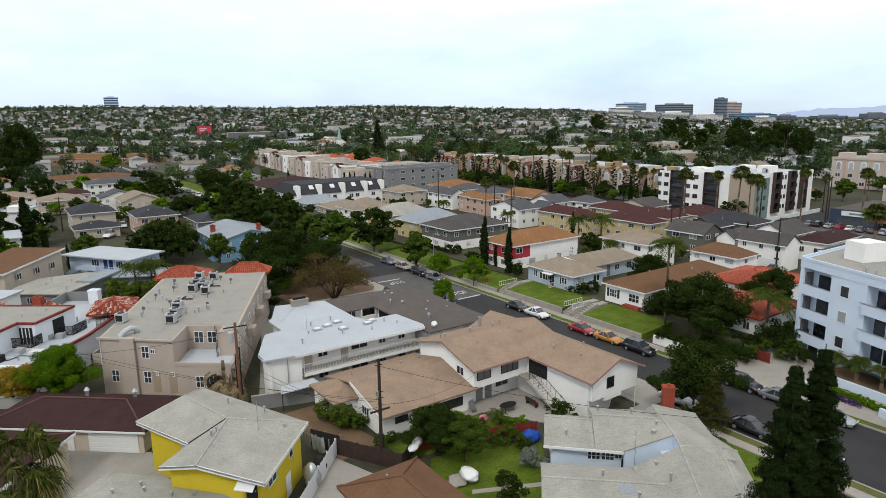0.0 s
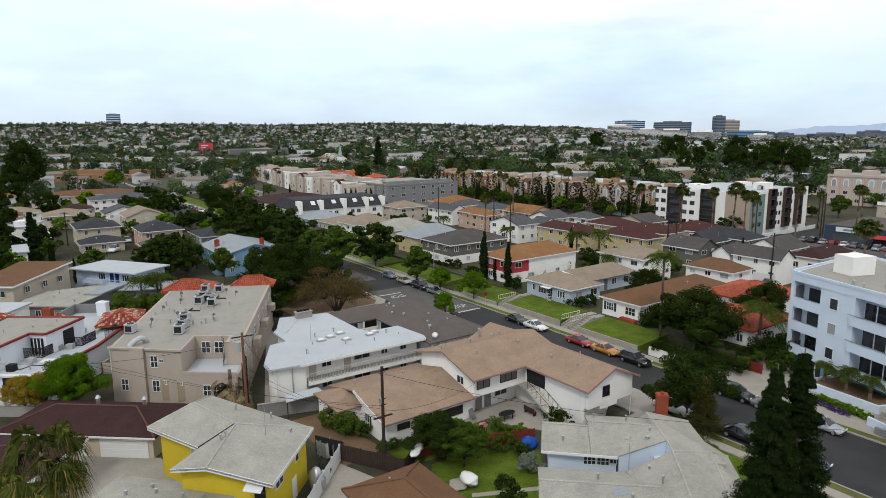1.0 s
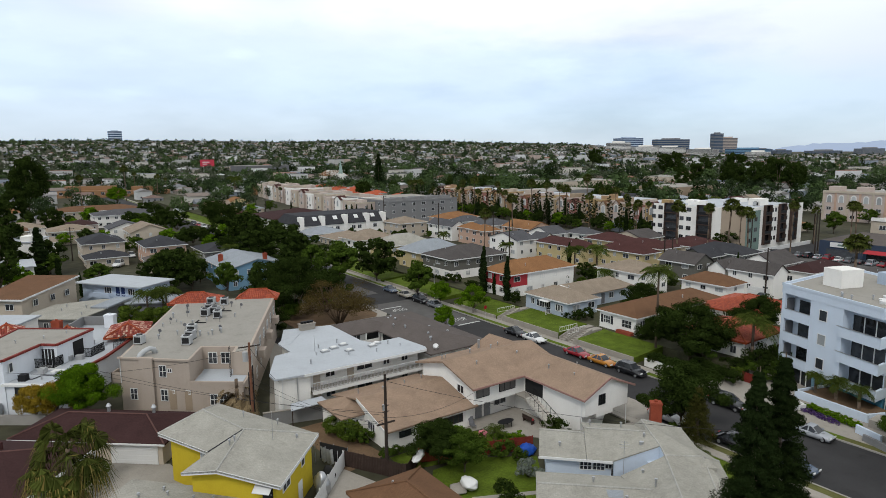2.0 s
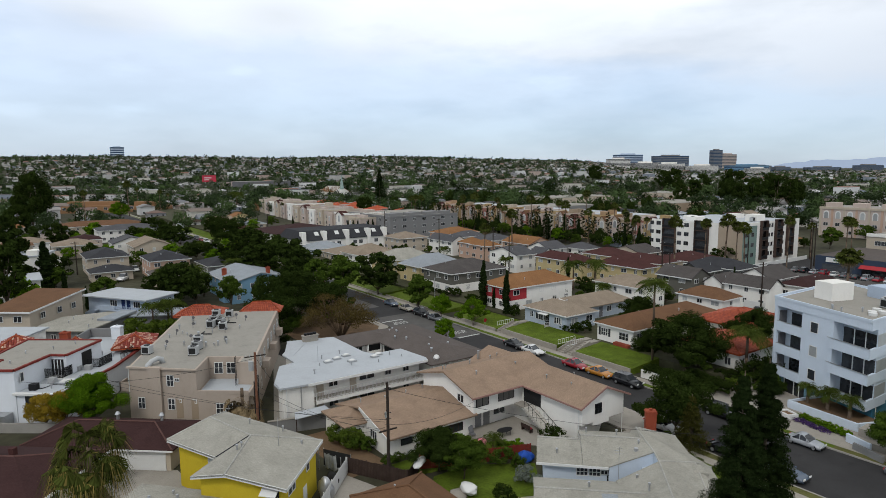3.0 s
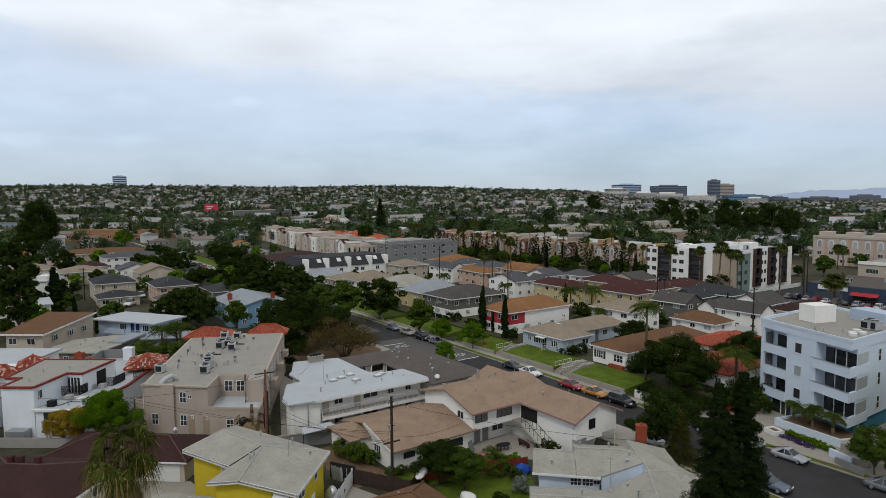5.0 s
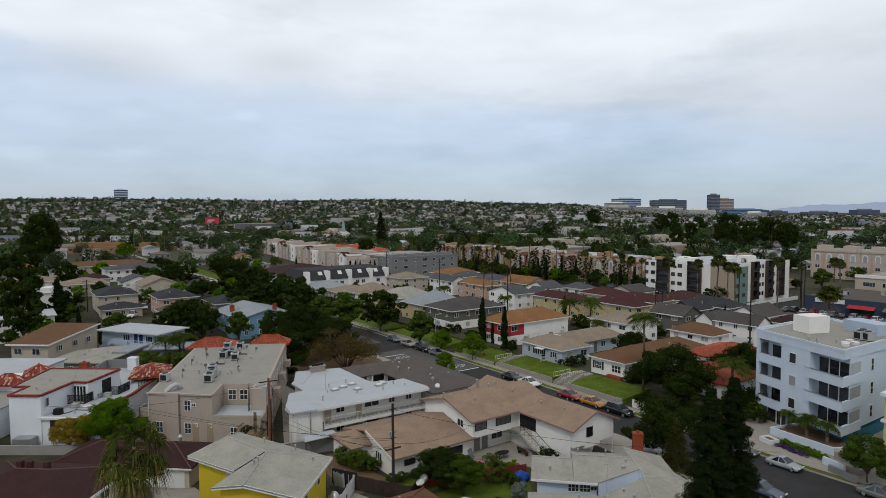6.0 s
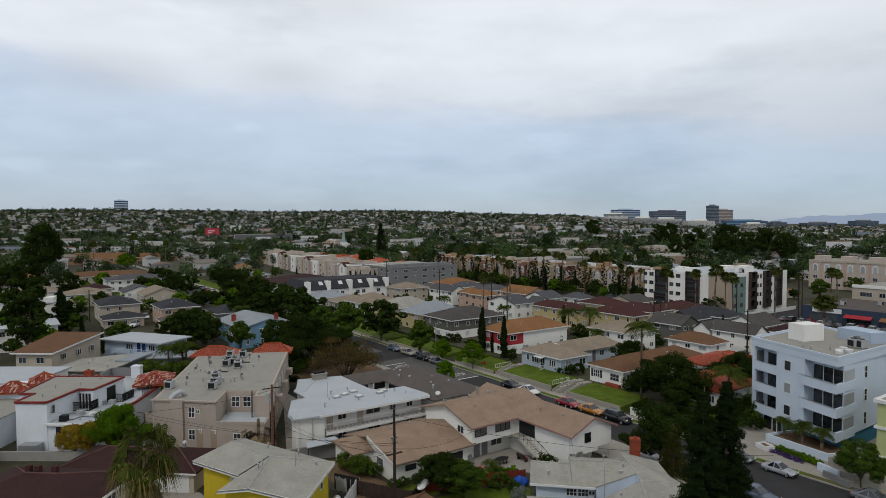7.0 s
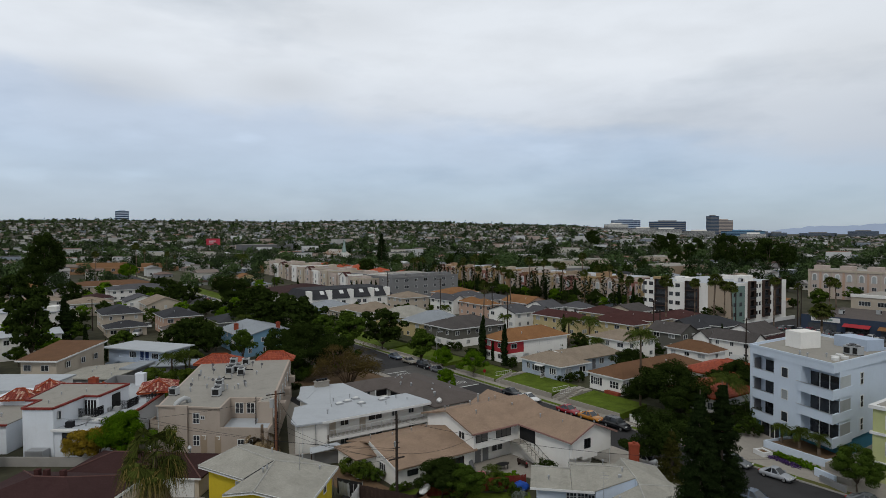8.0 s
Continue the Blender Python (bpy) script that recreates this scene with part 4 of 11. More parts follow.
KINDS["bright_near"] = broadleaf(26, 5.5, 2.6, 0.9, F_BRIGHT, 60000, 0.065, 80)
KINDS["fan_a"] = fan_palm(15, 11.0, 34, 1.8, 0.0, 0.5, 11, 2.0, 0.5)
KINDS["fan_b"] = fan_palm(16, 14.0, 34, 1.8, 0.2, 0.5, 11, 2.0, 0.5)
KINDS["fan_big"] = fan_palm(17, 13.0, 44, 2.05, 2.6, 0.9, 25, 2.1, 0.72, -0.8, finger=0.95, dry=0.22)
KINDS["feather"] = feather_palm(18, 5.6, 30, 3.2)
KINDS["planter"] = feather_palm(27, 2.5, 30, 1.55)
KINDS["feather_low"] = feather_palm(19, 1.5, 16, 1.4)
KINDS["feather_tall"] = feather_palm(20, 12.0, 28, 3.2)
# ---- houses across the street and beyond ----
def yard(s0, s1, z=1.0, mat=None):
    """A raised front lawn behind a low wall."""
    bm = grid_poly(bmesh.new(), [(s0, 73.0), (s0, 79.9), (s1, 79.9), (s1, 73.0)], -0.1, [z, z + 0.5, z + 0.5, z])
    structure("lawn", bm, mat or M_GRASS, "clipped green front lawn on a raised bank", "lawn")
    bm = grid_poly(bmesh.new(), [(s0, 72.8), (s0, 73.0), (s1, 73.0), (s1, 72.8)], -0.1, z + 0.12)
    structure("retaining_wall", bm, M_CONCRETE, "low concrete retaining wall below the lawn", "wall")


def flat_box(s0, s1, d0, d1, z0, z1, mat, name, label, category):
    structure(name, grid_poly(bmesh.new(), [(s0, d0), (s0, d1), (s1, d1), (s1, d0)], z0, z1), mat, label, category)


M_LOT = surface("mixed_lot", (0.075, 0.075, 0.042), rough=0.95, var=0.4, scale=0.12, fine=1.2, bump=0.2, stain=0.4)
for s0, s1, d0 in ((43.2, 640, 79.9), (-40, 21.5, 79.9), (21.5, 43.2, 95.0)):
    flat_box(s0, s1, d0, 106, -0.1, 1.35, M_LOT, "terrace_far", "raised house lots of grass, earth and paving", "terrace")
flat_box(21.52, 43.18, 74.6, 94.98, -0.2, 0.035, M_CONCRETE, "forecourt", "pale concrete forecourt of the apartment block", "pavement")


def houses():
    H = house
    c = H(74.2, 85.3, 80.3, 88.0, 2.7, "hip", 1.15, M_BLUEWALL, M_WARMROOF, 1.4, 1, "pale blue bungalow with a warm gray hip roof above a lawn")
    part("wing_wall", boxes((3.86, 18.0, -2.0, 5.2, -0.4, 2.6)), M_BLUEWALL, c)
    part("wing_roof", roof_shell([[(0.6, -2.6, 2.62), (18.6, -2.6, 2.62), (15.5, 1.6, 4.3), (0.6, 1.6, 4.3)], [(18.6, -2.6, 2.62), (18.6, 5.8, 2.62), (15.5, 1.6, 4.3)], [(18.6, 5.8, 2.62), (0.6, 5.8, 2.62), (0.6, 1.6, 4.3), (15.5, 1.6, 4.3)]]), M_WARMROOF, c)
    for x in (7.0, 12.0, 15.5):
        window(c, x, -2.0, 0.9, "s-", 1.4, 1.2)
    door(c, 9.6, -2.0, 0.1, "s-", mat=M_DARKWALL)
    door(c, -3.85, -0.6, 0.1, "d-", mat=M_DARK, label="dark front door")
    window(c, -3.85, -3.4, 0.8, "d-", 1.9, 1.3, 3, 1)
    window(c, -3.85, 1.4, 0.8, "d-", 2.2, 1.3, 3, 1)
    part("door_canopy", slab(bmesh.new(), [(-5.0, -1.4, 2.35), (-3.9, -1.4, 2.5), (-3.9, 0.9, 2.5), (-5.0, 0.9, 2.35)], 0.1), M_TRIM, c)
    for i in range(4):
        part("step", boxes((-5.6 + i * 0.4, -3.86, -1.5, 0.5, -0.4, -0.25 + i * 0.12)), M_CONCRETE, c)
    railing(c, (-5.4, -1.4), (-4.0, -1.4), 0.0, 0.9, 0.2)
    part("valley_flashing", slab(bmesh.new(), [(4.0, -2.6, 2.72), (4.5, -2.6, 2.72), (1.2, 1.2, 4.3), (0.8, 1.2, 4.3)], 0.06), M_TRIM, c)
    c = H(59.9, 67.5, 81, 105, 2.9, "hip", 1.2, M_WHITE, M_BROWNROOF, 1.4, 1, "white bungalow with a brown roof and dark shutters", faces=("s-",))
    for y, w in ((2.2, 1.5), (-1.9, 2.0)):
        window(c, -12.0, y, 0.9, "d-", w, 1.3, 3, 2)
    for y in (1.15, 3.25):
        part("shutter", boxes((-12.07, -12.0, y - 0.2, y + 0.2, 0.85, 2.25)), M_CHARCOAL, c, "dark louvred shutter")
    part("brick_planter", boxes((-12.9, -12.02, -3.4, -0.4, -0.4, 0.45)), M_BRICK, c, "low red brick planter")
    red = H(92.5, 101, 82.5, 101, 4.9, "hip", 1.5, M_RED, M_ORANGEROOF, 1.2, 2, "two-storey red and white house with an orange-brown roof", lower=M_WHITE)
    part("rear_wall", boxes((-4.4, 9.32, -4.31, -4.2, 2.2, 4.85)), M_WHITE, red)
    H(115, 127, 84, 101, 5.0, "hip", 1.6, M_OLIVEGRAY, M_DKTAUPE, 1.0, 2, "two-storey gray and white house with a dark hip roof", lower=M_WHITE)
    H(130.5, 140, 85, 99, 4.8, "hip", 1.8, M_PALEYEL, M_PALEROOF, 0.8, 2, "two-storey pale yellow house with a pale gray roof")
    H(146, 156, 85, 100, 4.8, "hip", 1.8, M_PALEYEL, M_GRAYROOF, 0.6, 2, "two-storey pale yellow house with a light gray hip roof")
    H(162, 173, 84, 97, 4.8, "hip", 1.8, M_WHITE, M_WARMROOF, 0.5, 2, "two-storey white house with a light gray hip roof")
    H(180, 193, 86, 100, 3.0, "hip", 1.3, M_CREAM, M_WARMROOF, 0.4, 1, "cream bungalow with a warm gray roof")
    H(196, 208, 84, 98, 3.2, "hip", 1.3, M_PALEBLUE, M_PALEROOF, 0.4, 1, "pale bungalow with a light gray roof")
    # second row
    H(79, 90.3, 106.3, 116, 4.6, "hip", 1.2, M_WHITE, M_WARMROOF, 1.0, 2, "white two-storey house with a tan hip roof")
    H(62.6, 72.4, 111.5, 117.8, 4.0, "hip", 1.2, M_WHITE, M_BROWNROOF, 1.0, 2, "cream two-storey house with a brown hip roof")
    H(79.2, 88.6, 126.4, 133.6, 4.8, "gable_s", 1.3, M_OLIVEGRAY, M_DKTAUPE, 0.8, 2, "dark gray two-storey house with a dark gable roof")
    w = H(62.2, 72.2, 128.2, 133.8, 4.8, "gable_s", 1.2, M_WHITE, M_DKTAUPE, 0.8, 2, "white two-storey house with a dark roof over a garage", faces=("d-",))
    garage_door(w, -2.8, -2.0, -0.7, "d-", 4.8, 2.2)
    H(73.4, 77.6, 129.0, 136.0, 4.2, "gable_d", 1.1, M_WHITE, M_DKTAUPE, 0.8, 1, "small white wing with a dark gable roof")
    H(80, 94.6, 147, 156, 4.8, "hip", 1.4, M_GRAYWALL, M_CHARCOAL, 0.4, 2, "gray two-storey house with a charcoal hip roof")
    H(84, 91, 138, 146, 4.8, "gable_d", 1.3, M_OLIVEGRAY, M_CHARCOAL, 0.4, 2, "gray house with a charcoal gable and white barge boards")
    H(68.2, 76.4, 140.7, 152, 4.7, "gable_d", 1.5, M_WHITE, M_DKTAUPE, 0.5, 2, "white two-storey house with a dark gable roof")
    H(61.0, 67.6, 143, 158, 3.8, "hip", 1.1, M_WHITE, M_DKBROWN, 0.3, 1, "white low house with a dark red roof")
    H(52, 58.5, 150, 162, 2.9, "hip", 1.1, M_GRAYWALL, M_DKTAUPE, 0.3, 1, "low gray house with a dark hip roof")
    H(46, 58, 134, 147, 4.0, "hip", 1.2, M_CREAM, M_DKTAUPE, 0.4, 1, "low cream house with a dark roof")
    H(110.8, 128.4, 124.2, 130, 4.8, "hip", 1.2, M_PALEYEL, M_DARKRED, 0.6, 2, "pale yellow two-storey house with a dark red roof")
    H(95, 109.4, 128.6, 135, 4.8, "hip", 1.2, M_PALEYEL, M_DARKRED, 0.6, 2, "pale yellow two-storey house with a dark red hip roof")
    H(114, 126, 141.5, 151, 4.8, "hip", 1.3, M_PALEYEL, M_DARKRED, 0.4, 2, "pale yellow house with a dark red hip roof")
    H(98, 112.4, 140, 148.5, 4.8, "hip", 1.2, M_PALEYEL, M_DARKRED, 0.4, 2, "pale yellow apartment house with a dark red roof")
    H(96, 108, 152, 166, 4.6, "hip", 1.3, M_CREAM, M_DARKRED, 0.3, 2, "cream house with a dark red roof")
    H(133.2, 145.8, 121, 128.5, 5.0, "gable_d", 1.3, M_WHITE, M_DKGRAYROOF, 0.4, 2, "white two-storey house with a gray gable roof")
    H(131, 136.5, 129, 134.5, 4.8, "gable_s", 1.2, M_WHITE, M_DKGRAYROOF, 0.4, 2, "white house end with a gray gable")
    H(156, 164, 127.6, 134, 4.9, "hip", 1.2, M_PEACH, M_ORANGEROOF, 0.3, 2, "peach two-storey house with an orange-brown roof")
    H(165, 172, 128.6, 135, 4.9, "hip", 1.2, M_PEACH, M_ORANGEROOF, 0.3, 2, "peach house with an orange-brown hip roof")
    H(175, 190, 128, 134, 4.9, "gable_s", 1.2, M_WHITE, M_DKGRAYROOF, 0.3, 2, "white two-storey house with a blue-gray roof")
    H(195, 207, 140, 156, 4.9, "hip", 1.4, M_PEACH, M_ORANGEROOF, 0.3, 2, "peach two-storey house with an orange roof")
    H(139, 148.8, 140, 148, 4.8, "gable_d", 1.3, M_WHITE, M_DKGRAYROOF, 0.3, 2, "white house with a blue-gray gable roof")
    H(132, 141, 149, 156, 4.6, "hip", 1.2, M_WHITE, M_DKGRAYROOF, 0.3, 2, "white house with a gray hip roof")
    H(153, 167, 144.5, 155, 4.8, "gable_s", 1.4, M_PEACH, M_ORANGEROOF, 0.2, 2, "peach house with a tan gable roof")
    H(170, 182, 141, 154, 4.6, "hip", 1.3, M_WHITE, M_DKGRAYROOF, 0.2, 2, "white house with a dark gray roof")
    H(186, 194, 140, 152, 4.6, "hip", 1.3, M_WHITE, M_DKGRAYROOF, 0.2, 2, "white house with a gray hip roof")
    H(194, 206, 118, 130, 4.8, "hip", 1.4, M_CREAM, M_WARMROOF, 0.2, 2, "cream house with a warm gray roof")
    H(148.5, 159.5, 193.5, 201, 3.0, "hip", 1.2, M_BLUEWALL, M_PALEROOF, 0.0, 1, "low pale blue bungalow on a lawn before the townhouses")
    H(116, 128, 156, 166, 4.6, "gable_d", 1.3, M_CREAM, M_DKTAUPE, 0.2, 2, "cream house with a dark gable roof")
    # left of the street, beyond the trees
    c = H(141, 160, 40, 54, 5.0, "gable_s", 1.25, M_BLUE, M_PALEROOF, 0.0, 2, "slate blue house with a pale gray roof and two brick chimneys", stack=True)
    chimney(c, -5.6, 1.0, 3.0, 7.0, 1.0, 0.8)
    window(c, 4.6, -9.5, 3.2, "s-", 1.8, 1.1)
    part("bay", boxes((-8.2, -6.98, -7.0, -3.0, 0.0, 4.6)), M_BLUE, c)
    for y in (-6.0, -4.9, -3.8):
        window(c, -8.2, y, 2.8, "d-", 0.9, 1.3, 1, 2)
    H(205, 220, 17.5, 28.5, 5.3, "hip", 1.5, M_CREAM, M_CHARCOAL, 0.0, 2, "cream two-storey house with a charcoal hip roof")
    H(193, 201, 17, 27.5, 2.6, "hip", 1.1, M_CREAM, M_CHARCOAL, 0.0, 1, "cream garage with a charcoal hip roof", category="garage", name="garage")
    H(188, 202, 31.5, 42, 5.2, "hip", 1.5, M_PEACH, M_CHARCOAL, 0.0, 2, "peach two-storey house with a charcoal hip roof")
    H(176, 186, 30, 38, 2.6, "hip", 1.2, M_CREAM, M_TAUPEROOF, 0.0, 1, "low house with a gray roof")
    H(183, 197, 46, 57, 3.0, "hip", 1.2, M_GRAYWALL, M_CHARCOAL, 0.0, 1, "low house with a charcoal roof")
    H(228, 243, 34, 46, 5.2, "gable_s", 1.6, M_CREAM, M_WARMROOF, 0.0, 2, "pale house with a light gable roof")
    H(246, 258, 30, 42, 5.0, "gable_s", 1.4, M_WHITE, M_DKGRAYROOF, 0.0, 2, "white house with a gray gable roof")
    H(252, 264, 12, 26, 4.6, "hip", 1.3, M_CREAM, M_WARMROOF, 0.0, 2, "cream house with a warm gray roof")
    H(284, 297, 20, 31, 3.2, "hip", 1.2, M_PINK, M_DKBROWN, 0.0, 1, "pink house with a dark red roof")
    H(301, 318, 32, 58, 5.0, "hip", 1.3, M_WHITE, M_DKGRAYROOF, 0.0, 2, "white two-storey house with a gray roof")
    H(330, 346, 18, 56, 5.0, "hip", 1.4, M_CREAM, M_BROWNROOF, 0.0, 2, "long cream house with a dull red roof")
    H(170, 182, -12, 4, 5.5, "flat", 0.0, M_WHITE, M_MEMBRANE, 0.0, 2, "white flat-roofed building among trees")
    H(222, 236, -2, 12, 4.6, "hip", 1.3, M_WHITE, M_WARMROOF, 0.0, 2, "white house with a pale roof")
    H(270, 282, -6, 12, 4.6, "hip", 1.3, M_WHITE, M_WARMROOF, 0.0, 2, "white house with a pale roof among trees")


houses()

# larger blocks in the middle distance
def block(s0, s1, d0, d1, h, wall, top, label, name="apartment_block", category="apartment block"):
    """A flat-roofed block on the grid: its near corner is the frame's origin."""
    b = grid_thing(name, s0, d0, label=label, category=category)
    w, l = d1 - d0, s1 - s0
    part("wall", boxes((0, w, 0, l, -1, h)), wall, b)
    part("roof", boxes((0.3, w - 0.3, 0.3, l - 0.3, h, h + 0.05)), top, b)
    return b, w, l


def balcony_stack(b, face, a, width, floors, storey, z0, frame_mat, deep=0.9):
    """A framed stack of balconies on one face; a: where it starts along the face."""
    def ob(name, x0, x1, y0, y1, zz0, zz1, mat):
        o = part(name, boxes((x0, x1, y0, y1, zz0, zz1)), mat, b)
        o.matrix_basis = pose(0, 0, 0, 0, 0, 0) if face == "s-" else pose(0, 0, 0, 0, 0, -90) @ Matrix.Diagonal((-1, 1, 1, 1))
        return o
    top = z0 + floors * storey
    ob("frame", a - 0.12, a, -deep, 0.05, z0 - 0.3, top, frame_mat)
    ob("frame", a + width, a + width + 0.12, -deep, 0.05, z0 - 0.3, top, frame_mat)
    ob("canopy", a - 0.1, a + width + 0.1, -deep, 0.05, top, top + 0.15, frame_mat)
    ob("recess", a, a + width, -0.06, 0.04, z0, top, M_GLASS)
    for k in range(floors):
        z = z0 + k * storey
        ob("balcony_floor", a, a + width, -deep, 0.0, z - 0.2, z, frame_mat)
        ob("rail", a, a + width, -deep, -deep + 0.06, z + 0.15, z + 1.0, M_IRON)


M_BROWNPANEL = stucco("brown_panel", (0.09, 0.06, 0.05))
M_BEIGEPANEL = stucco("beige_panel", (0.46, 0.37, 0.28))


def new_block():
    b, w, l = block(100, 131, 181, 219, 12.8, M_WHITE, M_MEMBRANE, "white five-storey apartment block with brown balcony stacks")
    for a in (21.5, 9.5):
        balcony_stack(b, "d-", a, 4.6, 4, 3.0, 1.6, M_BROWNPANEL)
    for a in (3.5, 17.5, 28.2):
        y = a
        for k in range(4):
            window(b, 0, y, 2.3 + 3.0 * k, "d-", 1.7, 1.3, 2, 1, M_DARKWALL)
            if a > 10:
                window(b, 0, y + 2.6, 2.3 + 3.0 * k, "d-", 1.5, 1.3, 2, 1, M_DARKWALL)
    part("corner_panel", boxes((-0.12, 3.0, -0.12, 6.2, -0.5, 13.6)), M_BEIGEPANEL, b, "tall beige corner panel")
    part("gray_panel", boxes((3.0, 11.0, -0.14, 4.0, -0.5, 12.4)), M_GREENWALL, b, "gray-green wall panel")
    for x in (5.0, 8.5):
        for k in range(3):
            window(b, x, -0.14, 2.6 + 3.2 * k, "s-", 1.6, 1.3, 2, 1, M_DARKWALL)
    for a in (13.0, 22.0, 29.5):
        balcony_stack(b, "s-", a, 3.6, 4, 3.0, 1.6, M_BROWNPANEL)
    for x in (18.6, 20.4, 27.4, 34.2):
        for k in range(4):
            window(b, x, 0, 2.3 + 3.0 * k, "s-", 1.1, 1.3, 1, 1, M_DARKWALL)
    for x, y, ww, ll, h in ((6, 18, 5, 4, 1.4), (20, 5, 5, 4, 2.2), (28, 16, 4, 4, 1.4), (12, 24, 4, 3, 1.2)):
        part("roof_house", boxes((x, x + ww, y, y + ll, 12.8, 12.8 + h)), M_WHITE, b)
    part("parapet", boxes((0, 0.3, 0, 31, 12.8, 13.3)), M_WHITE, b)
    part("parapet", boxes((0.3, 38, 0, 0.3, 12.8, 13.3)), M_WHITE, b)
    for s, d in ((110, 190), (112, 193), (120, 188), (106, 200), (108, 206)):
        x, y = W(s, d)
        air_conditioner(x, y, 12.85, 36, 1.3)
    part("garden_wall", boxes((-5.5, -5.2, -2, 31, -0.1, 1.6)), M_TRIM, b)
    part("garden_wall", boxes((-5.2, 36, -4.2, -3.9, -0.1, 1.2)), M_TRIM, b)


new_block()


def long_gray_block():
    b, w, l = block(234, 274, 137, 174, 9.6, M_GRAYWALL, M_DECK, "long gray three-storey apartment block with flat roof")
    for k in range(3):
        for i in range(7):
            window(b, 2.5 + i * 5.2, 0, 1.6 + 3.0 * k, "s-", 2.2 if i % 2 else 1.4, 1.3, 2, 1)
        for i in range(7):
            window(b, 0, 3 + i * 5.4, 1.6 + 3.0 * k, "d-", 1.6, 1.3, 2, 1)
    part("parapet", boxes((-0.2, w, -0.2, 0.2, 9.4, 10.1)), M_GRAYWALL, b)
    part("parapet", boxes((-0.2, 0.2, 0.2, l, 9.4, 10.1)), M_GRAYWALL, b)
    for i in range(7):
        part("roof_house", boxes((2 + i * 4.9, 5.6 + i * 4.9, 3 + (i % 2) * 3, 8 + (i % 2) * 3, 9.6, 10.9)), M_GRAYWALL, b)


long_gray_block()


def mansard_block():
    b, w, l = block(206, 226, 84, 120, 5.6, M_WHITE, M_DECK, "white apartment house with a dark mansard roof and bays")
    part("mansard", roof_shell([[(-0.4, -0.4, 5.6), (36.4, -0.4, 5.6), (34.5, 3.0, 8.8), (1.5, 3.0, 8.8)], [(-0.4, 20.4, 5.6), (-0.4, -0.4, 5.6), (1.5, 3.0, 8.8), (1.5, 17.0, 8.8)], [(36.4, -0.4, 5.6), (36.4, 20.4, 5.6), (34.5, 17.0, 8.8), (34.5, 3.0, 8.8)], [(1.5, 3.0, 8.8), (34.5, 3.0, 8.8), (34.5, 17.0, 8.8), (1.5, 17.0, 8.8)]], 0.2), M_CHARCOAL, b)
    for x in (0.5, 8.5, 17.5, 26.5, 33.5):
        part("bay", boxes((x, x + 1.5, -0.5, 2.2, -1, 8.6)), M_WHITE, b)
    for x in (4.5, 12.5, 15.0, 21.5, 24.0, 30.5):
        window(b, x, 0, 3.2, "s-", 1.6, 1.4, 2, 1)
        window(b, x, 0, 0.6, "s-", 1.6, 1.4, 2, 1)
    for x in (6.0, 14.0, 22.5, 29.5):
        part("skylight", slab(bmesh.new(), [(x, 1.0, 7.15), (x + 1.6, 1.0, 7.15), (x + 1.6, 2.2, 8.3), (x, 2.2, 8.3)], 0.1), M_TRIM, b)
    for y in (4, 9, 14):
        window(b, 0, y, 3.0, "d-", 1.5, 1.3)
    c = grid_thing("apartment_house", 230, 84, label="white apartment house behind the mansard block", category="apartment house")
    part("wall", boxes((0, 30, 0, 28, -1, 6.0)), M_WHITE, c)
    part("roof", hip_roof(0, 30, 0, 28, 6.0, 2.6, 0.5), M_DKBROWN, c)


mansard_block()


def arched_window(b, x, y, z, face, w=1.8, h=3.0):
    key = ("arch", w, h)
    if key not in CACHE:
        arc = [(w / 2 * math.cos(a), h - w / 2 + w / 2 * math.sin(a)) for a in np.linspace(0, math.pi, 9)]
        def plate(k, y0, y1):
            bm = bmesh.new()
            pts = [(-w / 2 * k, 0.0)] + [(w / 2 * k, 0.0)] + [(px * k, pz * (k * 0.5 + 0.5)) for px, pz in arc]
            f = [bm.verts.new((px, y0, pz)) for px, pz in pts]
            g = [bm.verts.new((px, y1, pz)) for px, pz in pts]
            bm.faces.new(f)
            bm.faces.new(g[::-1])
            for i in range(len(pts)):
                j = (i + 1) % len(pts)
                bm.faces.new((f[i], f[j], g[j], g[i]))
            return bm
        CACHE[key] = (mesh_of("window", plate(1.0, -0.1, 0.01), M_TRIM), mesh_of("pane", plate(0.72, -0.14, -0.09), M_CURTAIN))
    a, p = CACHE[key]
    o = put_part("window", a, b, x, y, z, TURN[face])
    q = new("pane", p)
    q.parent = o


